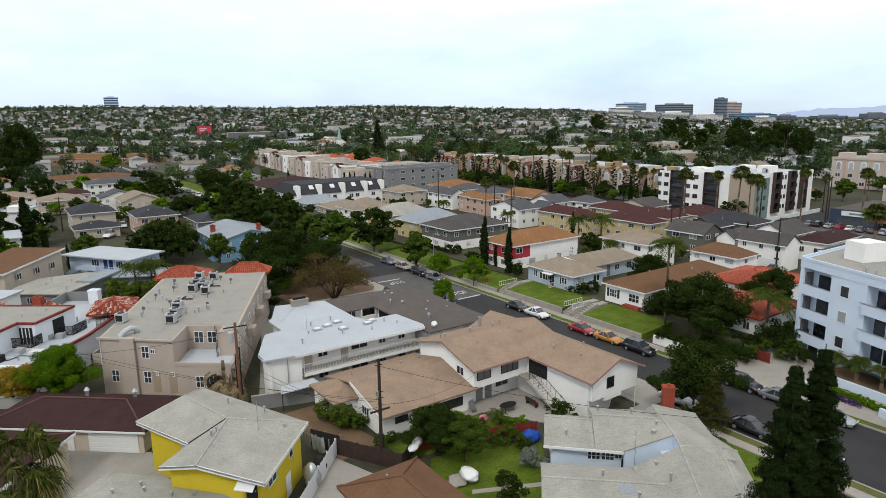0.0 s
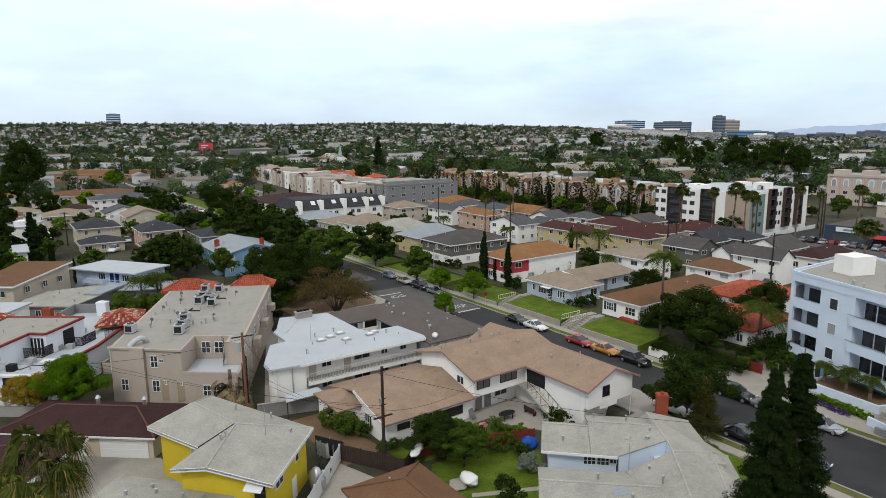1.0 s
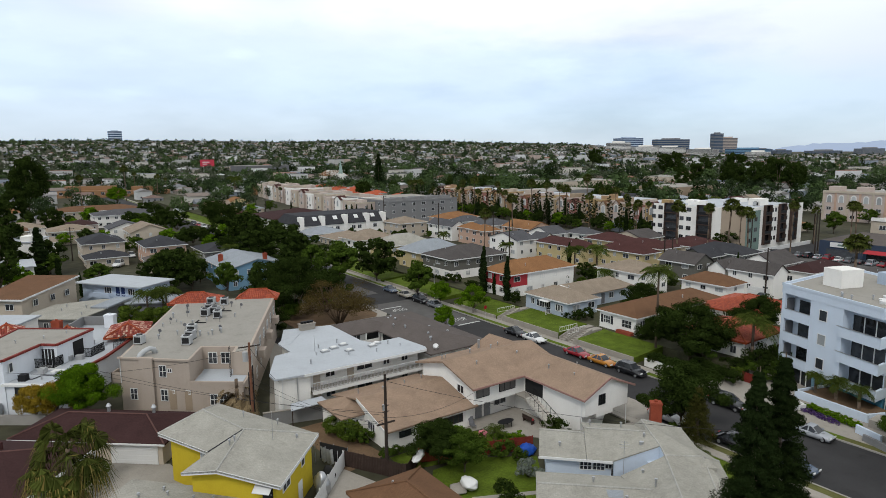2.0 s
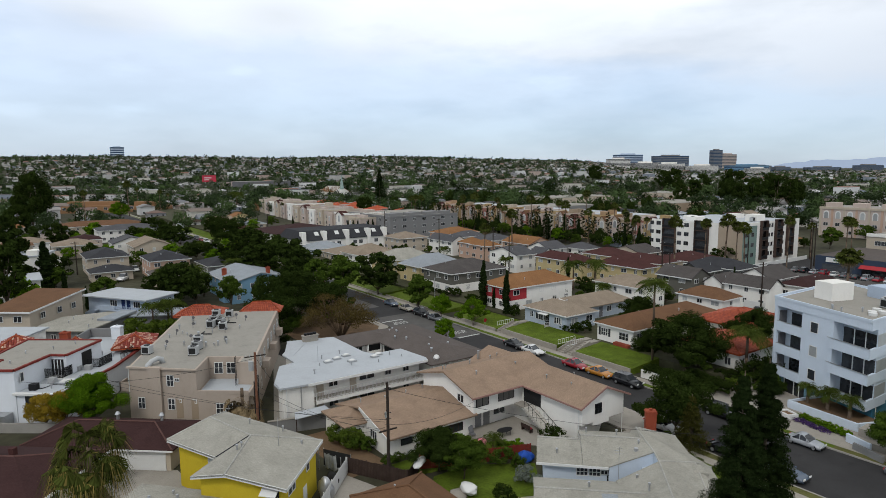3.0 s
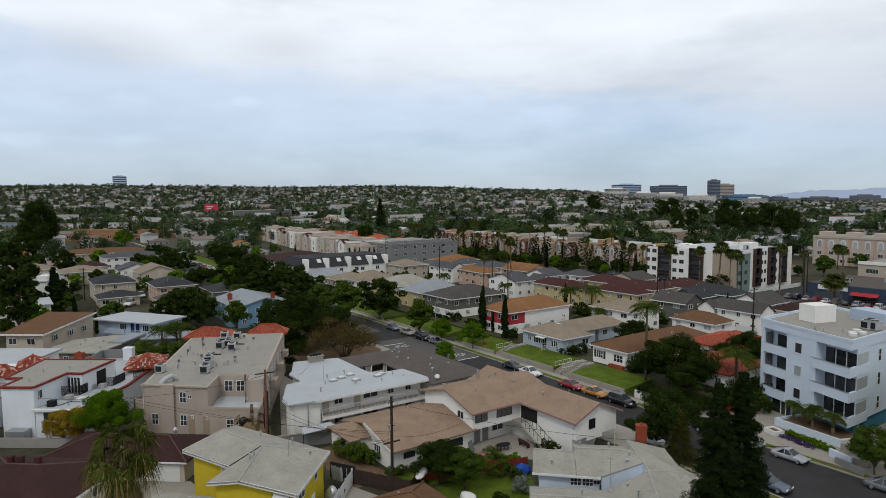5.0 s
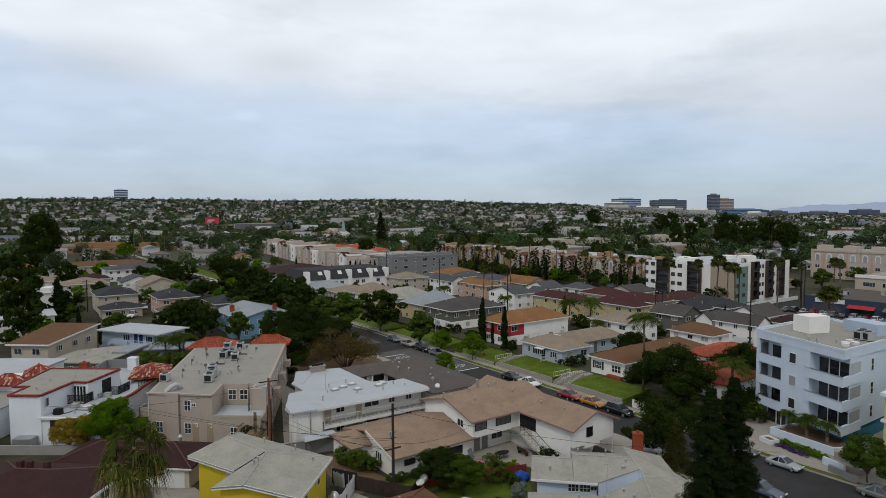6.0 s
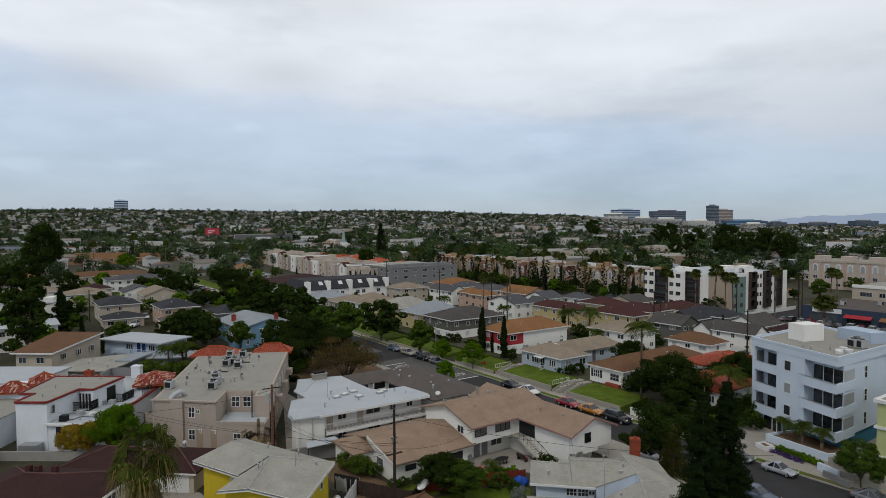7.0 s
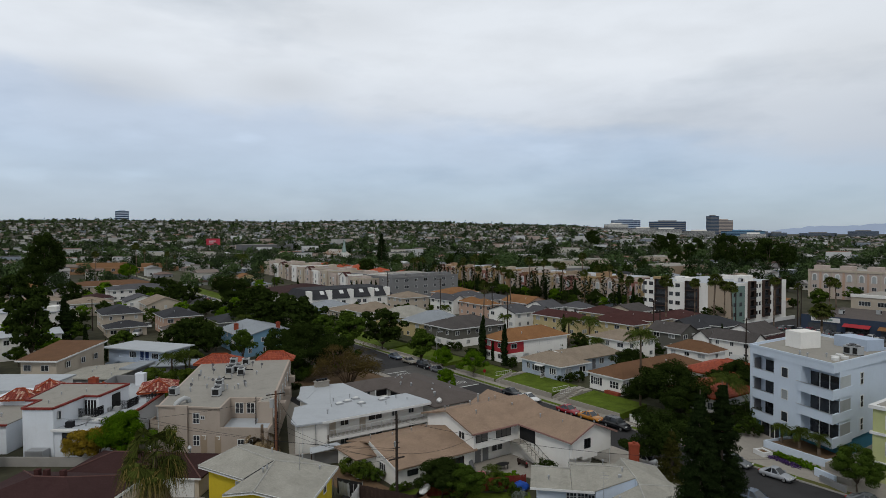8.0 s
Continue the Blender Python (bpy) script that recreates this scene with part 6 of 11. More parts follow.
def beige_apartments():
    ox, oy = -39.6, 69.0
    b = thing("apartment_block", ox, oy, 0, 0, "beige stucco apartment block with flat roof and red tile edging", "apartment block")
    L = lambda *p: [(x - ox, y - oy) for x, y in p]
    low = L((-39.6, 69), (-30.7, 67.9), (-24.3, 67.7), (-24.6, 71), (-29.6, 101.2), (-44.8, 98))
    up = L((-39.6, 69), (-30.7, 67.9), (-31.2, 73.2), (-26.9, 73.2), (-26.6, 70.9), (-24.6, 70.9), (-29.7, 101.1), (-44.8, 98))
    part("lower_wall", prism(bmesh.new(), low, -0.5, 4.15), M_TANWALL, b)
    part("upper_wall", prism(bmesh.new(), up, 4.15, 7.1), M_TANWALL, b)
    roof = L((-39.3, 69.3), (-31.0, 68.3), (-31.5, 73.5), (-26.6, 73.5), (-26.3, 71.2), (-24.95, 71.2), (-30.0, 100.7), (-44.4, 97.6))
    part("roof", prism(bmesh.new(), roof, 6.9, 7.13), M_DECK, b)
    # coping and the deck of the recessed terrace
    bm = prism(bmesh.new(), L((-39.75, 68.8), (-30.6, 67.65), (-30.62, 67.95), (-39.7, 69.1)), 7.0, 7.22)
    part("coping", bm, M_TANWALL, b)
    part("terrace", prism(bmesh.new(), L((-30.5, 68.2), (-24.6, 68.0), (-24.9, 70.8), (-26.8, 70.9), (-27, 73.1), (-31.0, 73.1)), 4.15, 4.22), M_MEMBRANE, b, "pale terrace deck")
    part("terrace_parapet", prism(bmesh.new(), L((-30.7, 67.85), (-24.3, 67.65), (-24.35, 67.9), (-30.7, 68.1)), 4.1, 4.5), M_TANWALL, b)
    fr = -7.1
    def on_front(k, out=0.0):
        return -39.6 + 8.9 * k - ox - 0.12 * out, 69 - 1.1 * k - oy - out
    for k, zs in ((0.18, (1.9,)), (0.62, (4.9, 1.9))):
        for z in zs:
            x, y = on_front(k)
            window(b, x, y, z, fr, 0.95, 1.45, 2, 2)
    for k, z in ((0.72, 5.5), (0.742, 2.85), (0.962, 2.85)):
        x, y = on_front(k)
        window(b, x, y, z, fr, 0.6, 0.5, 2, 1)
    for k in (0.40,):
        x, y = on_front(k)
        part("duct_chase", prism(bmesh.new(), [(x - 0.85, y + 0.2), (x - 0.85, y - 0.32), (x + 0.85, y - 0.52), (x + 0.85, y + 0.1)], -0.3, 7.3), M_TANWALL, b)
    for k in (0.742, 0.962):
        x, y = on_front(k)
        part("door", boxes((x - 0.42, x + 0.42, y - 0.07, y + 0.12, 0.9, 3.3)), M_BUFF, b, "narrow tan door with a small glazed top")
    x, y = on_front(0.0)
    part("side_balcony", boxes((x - 1.3, x + 0.1, y + 0.25, y + 0.4, 3.9, 5.1), (x - 1.3, x - 1.15, y + 0.25, y + 2.0, 3.9, 5.1), (x - 1.3, x + 0.1, y + 0.25, y + 2.0, 3.8, 3.95)), M_TANWALL, b)
    part("downpipe", tube(bmesh.new(), (x + 0.12, y - 0.12, 4.0), (x + 0.12, y - 0.12, 7.0), 0.05, 0.05, 6), M_TRIM, b)
    for x in (-27.9, -26.8):
        window(b, x - ox, 67.75 - oy + (0.1 if x < -30 else -0.02), 1.6, 0, 0.95, 1.4, 2, 2)
    for x in (-29.9, -28.3):
        window(b, x - ox, 73.2 - oy, 4.9, 0, 1.15, 1.5, 2, 2)
    for i in range(7):
        k = 0.06 + i * 0.14
        x, y = -24.6 - 5.1 * k, 70.9 + 30.2 * k
        for z in (4.7, 1.7):
            window(b, x - ox, y - oy, z, 99.6, 1.3, 1.4, 2, 2)
        if i % 2:
            part("balcony", prism(bmesh.new(), [(x - ox - 0.1, y - oy + 1.2), (x - ox + 0.8, y - oy + 1.3), (x - ox + 0.6, y - oy + 3.0), (x - ox - 0.3, y - oy + 2.9)], 4.0, 5.0), M_TANWALL, b)
    part("ladder", boxes((-26.75 - ox, -26.7 - ox, 70.2 - oy, 70.25 - oy, 4.2, 8.0), (-26.75 - ox, -26.7 - ox, 70.6 - oy, 70.65 - oy, 4.2, 8.0), *[(-26.74 - ox, -26.71 - ox, 70.2 - oy, 70.65 - oy, 4.4 + 0.3 * i, 4.43 + 0.3 * i) for i in range(12)]), M_IRON, b)
    # silver duct
    d = bmesh.new()
    px = [(-37.2, 68.9, 6.9), (-37.1, 69.1, 7.35), (-36.8, 69.6, 7.7), (-36.4, 70.2, 7.85), (-36.1, 70.6, 7.65), (-36.0, 70.7, 7.1)]
    tube_path(d, [(p[0] - ox, p[1] - oy, p[2]) for p in px], 0.32, 14)
    part("duct", d, M_CASING, b, "silver bent roof duct", smooth=True)
    # red clay tile hips behind the roof
    for cx, cy, w, t, rz in ((-42.2, 99.0, 7.5, 5.0, 8), (-32.6, 101.4, 6.4, 3.6, 8)):
        me = hip_roof(-w / 2, w / 2, -t / 2, t / 2, 7.0, 1.3, 0.2)
        ob = part("tile_roof", me, M_REDTILE, b, "red clay tile roof")
        ob.matrix_basis = pose(cx - ox, cy - oy, 0, 0, 0, rz)
        tiled_hip(b, -w / 2, w / 2, -t / 2, t / 2, 7.0, 1.3, 0.2, TILES_RED, pose(cx - ox, cy - oy, 0.02, 0, 0, rz))
    for i in range(26):
        k, q = random.uniform(0.05, 0.95), random.uniform(0.12, 0.9)
        x, y = -40.5 + 13 * q - 4.9 * k, 75 + 22 * k
        pipe_vent(b, x - ox, y - oy, 7.1, random.uniform(0.3, 0.8))
    for x, y, turn in ((-40.0, 84.0, 30), (-39.2, 88.0, 10), (-38.0, 90.5, 40), (-36.6, 81.0, -20), (-38.8, 78.0, 20), (-40.8, 92.0, 0), (-33.2, 85.0, 35), (-32.6, 92.5, 15), (-31.4, 80.0, 25), (-34.6, 94.0, -10)):
        dish = bmesh.new()
        tube(dish, (0, 0, -0.1), (0, 0, 0.6), 0.035, 0.035, 5)
        tube(dish, (0, 0, 0.66), (0.10, -0.12, 0.74), 0.09, 0.24, 12)
        ob = part("satellite_dish", dish, M_DISH, b, "small gray satellite dish")
        ob.matrix_basis = pose(x - ox, y - oy, 7.13, 0, 0, turn)
    for x, y, z in ((-36.5, 84.2, 7.1), (-35.2, 91.0, 7.1)):
        part("pipe_run", boxes((x - ox, x - ox + 1.6, y - oy, y - oy + 0.08, 7.15, 7.3), (x - ox, x - ox + 0.08, y - oy, y - oy + 1.4, 7.15, 7.3)), M_IRON, b)
    for x, y in ((-39.8, 74.6), (-33.5, 74.2), (-34.0, 76.6), (-35.0, 79.4), (-36.6, 88.4), (-37.2, 91.5), (-34.3, 87.2), (-38.4, 95.6), (-36.2, 95.4), (-35.6, 89.6)):
        air_conditioner(x, y, 7.13, random.choice((-8, 0, 8)), 1.1)


beige_apartments()


def ridge_caps(parent, runs, mat):
    """Rows of ridge shingles along hips and ridges."""
    for a, b in runs:
        part("ridge_cap", tube_path(bmesh.new(), [a, tuple((p + q) / 2 for p, q in zip(a, b)), b], 0.09, 6), mat, parent)


M_RIDGE = shingle("pale_ridge_shingle", (0.46, 0.45, 0.41))
M_RIDGEDARK = shingle("dark_ridge_shingle", (0.14, 0.075, 0.066))


def yellow_house():
    ox, oy = -19.0, 50.0
    b = thing("house", ox, oy, 0, 0, "mustard yellow two-storey house with a gray shingle roof", "house")
    V = lambda *p: [(x - ox, y - oy, z) for x, y, z in p]
    P1, Q, K1, K0 = (-27.6, 52.8, 5.0), (-21.3, 48.9, 5.0), (-18.7, 51.0, 6.25), (-24.4, 55.8, 6.1)
    R2, P4, L1, G, R1 = (-12.3, 52.9, 4.9), (-24.3, 60.0, 5.0), (-22.3, 45.5, 4.9), (-19.0, 44.7, 5.5), (-13.4, 43.4, 4.8)
    part("roof", roof_shell([V(*pts) for pts in ((P1, Q, K1, K0), (K0, K1, R2, P4), (P1, K0, P4), (L1, G, K1, Q), (G, R1, R2, K1))], 0.16), M_GRAYROOF, b)
    wall = [(x - ox, y - oy) for x, y in ((-21.7, 46.2), (-19.0, 45.5), (-14.0, 44.3), (-12.9, 52.4), (-23.9, 59.2), (-26.6, 53.2), (-20.8, 49.5))]
    part("wall", prism(bmesh.new(), wall, -0.4, [4.85, 5.25, 4.75, 4.85, 4.9, 4.9, 5.0]), M_YELLOW, b)
    ridge_caps(b, [V(p, q) for p, q in ((K0, K1), (K1, R2), (K0, P4), (K0, P1), (K1, G))], M_RIDGE)
    ridge_caps(b, [V((Q[0], Q[1], Q[2] + 0.02), (K1[0], K1[1], K1[2]))], M_CHARCOAL)
    def edge(p, q, k):
        return p[0] + (q[0] - p[0]) * k, p[1] + (q[1] - p[1]) * k
    def face(p, q):
        return math.degrees(math.atan2(q[1] - p[1], q[0] - p[0]))
    fa = [(P1, Q), (L1, G), (G, R1), (R1, R2)]
    for p, q in fa:
        bm = slab(bmesh.new(), V((p[0], p[1], p[2] + 0.02), (q[0], q[1], q[2] + 0.02), (q[0] + 0.05, q[1] + 0.05, q[2] + 0.02), (p[0] + 0.05, p[1] + 0.05, p[2] + 0.02)), 0.3)
        part("fascia", bm, M_TRIM, b, "white fascia board")
    x, y = edge(wall[2], wall[3], 0.25)
    window(b, x, y, 3.0, face(wall[2], wall[3]), 1.6, 1.1)
    x, y = edge(wall[2], wall[3], 0.72)
    window(b, x, y, 3.1, face(wall[2], wall[3]), 0.8, 1.2, 1, 1)
    x, y = edge(wall[2], wall[3], 0.62)
    door(b, x, y, 0.0, face(wall[2], wall[3]))
    x, y = edge(wall[1], wall[2], 0.85)
    door(b, x, y, 2.6, face(wall[1], wall[2]), mat=M_DARK)
    x, y = edge(wall[1], wall[2], 0.78)
    part("awning", slab(bmesh.new(), [(x - 0.7, y - 1.0, 4.2), (x + 0.8, y - 1.3, 4.2), (x + 0.9, y - 0.0, 4.6), (x - 0.6, y + 0.2, 4.6)], 0.06), M_TRIM, b, "white corrugated door awning")
    x, y = edge(wall[5], wall[6], 0.78)
    window(b, x, y, 3.2, face(wall[5], wall[6]), 1.6, 1.0, 2, 1, M_TRIM, M_CURTAIN)
    part("porch", prism(bmesh.new(), [(p[0] - ox, p[1] - oy) for p in ((-24.0, 45.0), (-22.2, 44.5), (-21.6, 47.6), (-23.4, 48.0))], -0.2, 2.2), M_TRIM, b)
    part("aerial", tube(bmesh.new(), (-15.9 - ox, 50.4 - oy, 5.2), (-15.9 - ox, 50.4 - oy, 8.2), 0.03, 0.02, 5), M_METAL, b)
    for x, y, z in ((-19.2, 48.6, 5.9), (-18.9, 49.0, 6.0), (-16.5, 54.2, 5.3), (-14.0, 51.5, 5.0), (-20.2, 55.4, 5.6)):
        pipe_vent(b, x - ox, y - oy, z, 0.5)


yellow_house()


def world_house(name, x, y, rz, w, l, h, rise, wall, top, label, roof="hip", axis="x", over=0.5, category="house"):
    b = thing(name, x, y, 0, rz, label, category)
    if roof == "hip":
        part("wall", boxes((-w / 2, w / 2, -l / 2, l / 2, -0.3, h)), wall, b)
        part("roof", hip_roof(-w / 2, w / 2, -l / 2, l / 2, h + 0.02, rise, over), top, b)
    else:
        part("wall", gable_wall(bmesh.new(), -w / 2, w / 2, -l / 2, l / 2, -0.3, h, rise - 0.15, axis), wall, b)
        part("roof", gable_roof(-w / 2, w / 2, -l / 2, l / 2, h + 0.05, rise, axis, over), top, b)
    return b


def near_left():
    g = world_house("garage", -36.6, 60.3, -4, 15.8, 7.0, 2.45, 1.35, M_CREAM, M_DKBROWN, "long garage with a dark brown hip roof and white doors", category="garage")
    ridge_caps(g, [((-4.4, 0, 3.85), (4.4, 0, 3.85)), ((-8.4, -4.0, 2.5), (-4.4, 0, 3.85)), ((8.4, -4.0, 2.5), (4.4, 0, 3.85))], M_RIDGEDARK)
    for x in (-1.6, 4.9):
        garage_door(g, x, -3.5, 0.0, "s-", 5.0, 2.0)
    part("fascia", boxes((-8.45, 8.45, -4.06, -4.0, 2.26, 2.44)), M_TRIM, g, "white fascia board")
    for x in (-1.0, 4.2):
        part("roof_turbine", tube(bmesh.new(), (x, 1.8, 3.0), (x, 1.8, 3.9), 0.18, 0.18, 10), M_METAL, g, "silver roof turbine")
        part("turbine_head", tube(bmesh.new(), (x, 1.8, 3.85), (x, 1.8, 4.15), 0.30, 0.12, 12), M_METAL, g, "silver roof turbine")
    r = world_house("house", -22.8, 42.4, -11, 12.2, 9.6, 2.5, 1.2, M_WHITE, M_GRAYROOF, "low house with a pale gray hip roof and vents")
    for x, y, z in ((-3, 1.5, 3.1), (-1, 2.5, 2.9), (1.6, 2.2, 3.0), (3.0, 2.8, 2.8), (-2.0, 3.4, 2.7), (2.2, 0.5, 3.4)):
        pipe_vent(r, x, y, z, 0.6)
    q = world_house("house", -40.6, 47.6, -4, 13.4, 10.0, 4.1, 1.7, M_CREAM, M_DKBROWN, "two-storey house with a large dark brown shingle roof")
    ridge_caps(q, [((-1.7, 0, 5.8), (1.7, 0, 5.8)), ((7.2, 5.5, 4.15), (1.7, 0, 5.8)), ((-7.2, 5.5, 4.15), (-1.7, 0, 5.8))], M_RIDGEDARK)
    part("fascia", boxes((7.2, 7.26, -5.5, 5.5, 3.86, 4.14)), M_TRIM, q)
    for x in (-2.2, -1.2, 0.6):
        part("flue", boxes((x, x + 0.5, 0.6, 1.1, 5.0, 6.2)), M_DARKRED, q, "red clay flue")
    for y in (-2.2, 0.8):
        window(q, 6.7, y, 2.6, "d+", 1.5, 1.1)
        window(q, 6.7, y, 0.4, "d+", 1.5, 1.1)
    h = grid_thing("house", 38.2, 25.6, label="small house with a reddish brown hip roof", category="house")
    part("wall", boxes((-4.7, 1.9, -6.4, 4.2, -0.3, 2.4)), M_CREAM, h)
    part("roof", hip_roof(-4.7, 1.9, -6.4, 4.2, 2.45, 1.5, 0.5), M_BROWNROOF, h)
    ridge_caps(h, [((-5.2, 4.7, 2.5), (-1.4, 0.9, 3.98)), ((2.4, 4.7, 2.5), (-1.4, 0.9, 3.98)), ((-1.4, 0.9, 3.98), (-1.4, -3.1, 3.98))], M_BROWNROOF)
    pipe_vent(h, -2, 2.2, 3.2, 0.4)


near_left()


def gray_house():
    ox, oy = 9.0, 52.5
    b = thing("house", ox, oy, 0, -7, "pale house with stepped gray shingle roofs and brick chimney", "house")
    part("wall", boxes((0.3, 9.4, 0.35, 4.6, -0.3, 2.85)), M_BLUEWHITE, b)
    part("rear_wall", boxes((4.3, 9.6, 4.6, 6.2, -0.3, 3.0)), M_BLUEWHITE, b)
    part("roof", roof_shell([[(-0.4, -0.15, 2.85), (4.0, -0.35, 2.85), (4.0, 3.0, 3.95), (-0.3, 3.3, 3.95)], [(-0.3, 3.3, 3.95), (4.0, 3.0, 3.95), (4.0, 5.2, 3.2), (-0.3, 5.2, 3.2)]]), M_GRAYROOF, b)
    part("raised_roof", roof_shell([[(4.03, -0.36, 2.88), (6.3, -0.5, 2.88), (9.95, 3.35, 4.24), (4.03, 3.5, 4.24)], [(4.03, 3.5, 4.24), (9.95, 3.35, 4.24), (9.9, 6.0, 4.3), (9.3, 6.9, 3.3), (4.03, 6.9, 3.3)]]), M_GRAYROOF, b)
    apex, mid, end, knee = (9.9, 6.0, 4.3), (10.75, -1.6, 4.3), (10.6, -9.4, 4.25), (14.2, -0.6, 3.9)
    e0, e1, e2, e3, foot = (14.2, 7.3, 3.0), (14.7, 3.4, 2.9), (16.1, 0.9, 2.8), (15.9, -9.4, 2.7), (14.0, -9.4, 2.95)
    notch, low = (10.72, 0.6, 4.2), (6.85, -2.3, 2.5)
    right = [[apex, notch, mid, knee], [apex, knee, e1], [apex, e1, e0], [knee, e2, e1], [mid, end, foot, knee], [knee, foot, e3, e2]]
    part("cross_roof", roof_shell(right, 0.14), M_GRAYROOF, b)
    part("valley_roof", roof_shell([[(9.95, 3.38, 4.26), (6.3, -0.52, 2.92), (10.72, 0.58, 4.18)], [(9.95, 3.38, 4.26), (10.72, 0.58, 4.18), (9.9, 5.95, 4.28)]], 0.12), M_GRAYROOF, b)
    part("inner_roof", roof_shell([[mid, low, (8.6, -9.4, 3.05), end]], 0.14), M_GRAYROOF, b)
    part("gable_wall", prism(bmesh.new(), [(6.5, -0.40), (10.72, 0.62), (10.68, 0.82), (6.45, -0.2)], 0.5, [2.84, 4.1, 4.1, 2.84]), M_BLUEWHITE, b, "smooth pale gable wall between the roofs")
    part("gable_return", prism(bmesh.new(), [(10.68, -1.7), (10.84, -1.7), (10.84, 0.6), (10.68, 0.6)], 0.5, 4.12), M_BLUEWHITE, b)
    part("cross_wall", prism(bmesh.new(), [(9.6, -9.0), (15.4, -9.0), (15.5, 0.7), (14.2, 3.2), (13.7, 6.6), (9.6, 5.8)], -0.3, 2.7), M_BLUEWHITE, b)
    part("front_wall", boxes((0.2, 9.5, -8.9, -2.5, -0.3, 2.3)), M_BLUEWHITE, b)
    part("front_roof", gable_roof(-0.4, 10.4, -9.3, -2.5, 2.4, 0.9, "x", 0.5, 0.16), M_GRAYROOF, b)
    ridge_caps(b, [((-0.3, 3.3, 3.96), (4.0, 3.0, 3.96)), ((4.03, 3.5, 4.25), (9.95, 3.36, 4.25)), (apex, notch), (notch, mid), (mid, end), (mid, knee), (knee, foot), (apex, e0), (knee, e2), ((-0.7, -5.9, 3.31), (10.4, -5.9, 3.31))], M_RIDGE)
    part("roof_patch", slab(bmesh.new(), [(5.2, -7.0, 3.02), (6.4, -7.0, 3.02), (6.5, -6.2, 3.24), (5.1, -6.2, 3.24)], 0.03), M_PALEROOF, b, "paler patched square of shingle")
    part("fascia", slab(bmesh.new(), [(-0.42, -0.22, 2.87), (6.4, -0.58, 2.89), (6.4, -0.52, 2.89), (-0.42, -0.16, 2.87)], 0.24), M_TRIM, b)
    for x in (4.0, 5.2):
        window(b, x, 0.35, 1.5, 0, 1.15, 0.85, 3, 2)
    window(b, 6.1, 0.35, 1.7, 0, 0.7, 0.5, 2, 1)
    door(b, 6.85, 0.35, 0.6, 0, mat=M_DARK)
    chimney(b, 11.8, 8.4, 0, 5.3, 1.1, 0.9)
    part("aerial", tube(bmesh.new(), (7.2, -1.4, 2.0), (7.2, -1.4, 5.4), 0.03, 0.02, 5), M_METAL, b)
    part("aerial_arms", boxes((6.7, 7.7, -1.41, -1.38, 5.0, 5.03), (6.9, 7.5, -1.41, -1.38, 5.25, 5.28), (6.8, 7.6, -1.41, -1.38, 4.7, 4.73)), M_METAL, b)
    for x, y, z in ((7.8, 5.0, 3.8), (4.8, 5.6, 3.6), (1.6, 1.2, 3.2), (9.6, 2.5, 3.9), (4.2, -4.6, 2.9), (8.6, -3.0, 3.0), (9.2, -5.6, 3.6), (6.6, -7.4, 2.9)):
        pipe_vent(b, x, y, z, 0.55)
    part("roof_turbine", tube(bmesh.new(), (9.2, 1.4, 3.5), (9.2, 1.4, 4.1), 0.26, 0.2, 12), M_METAL, b, "silver roof turbine")
    part("dormer", hip_roof(13.7, 14.9, -2.3, -1.1, 3.75, 0.45, 0.1, 0.25), M_GRAYROOF, b)


gray_house()


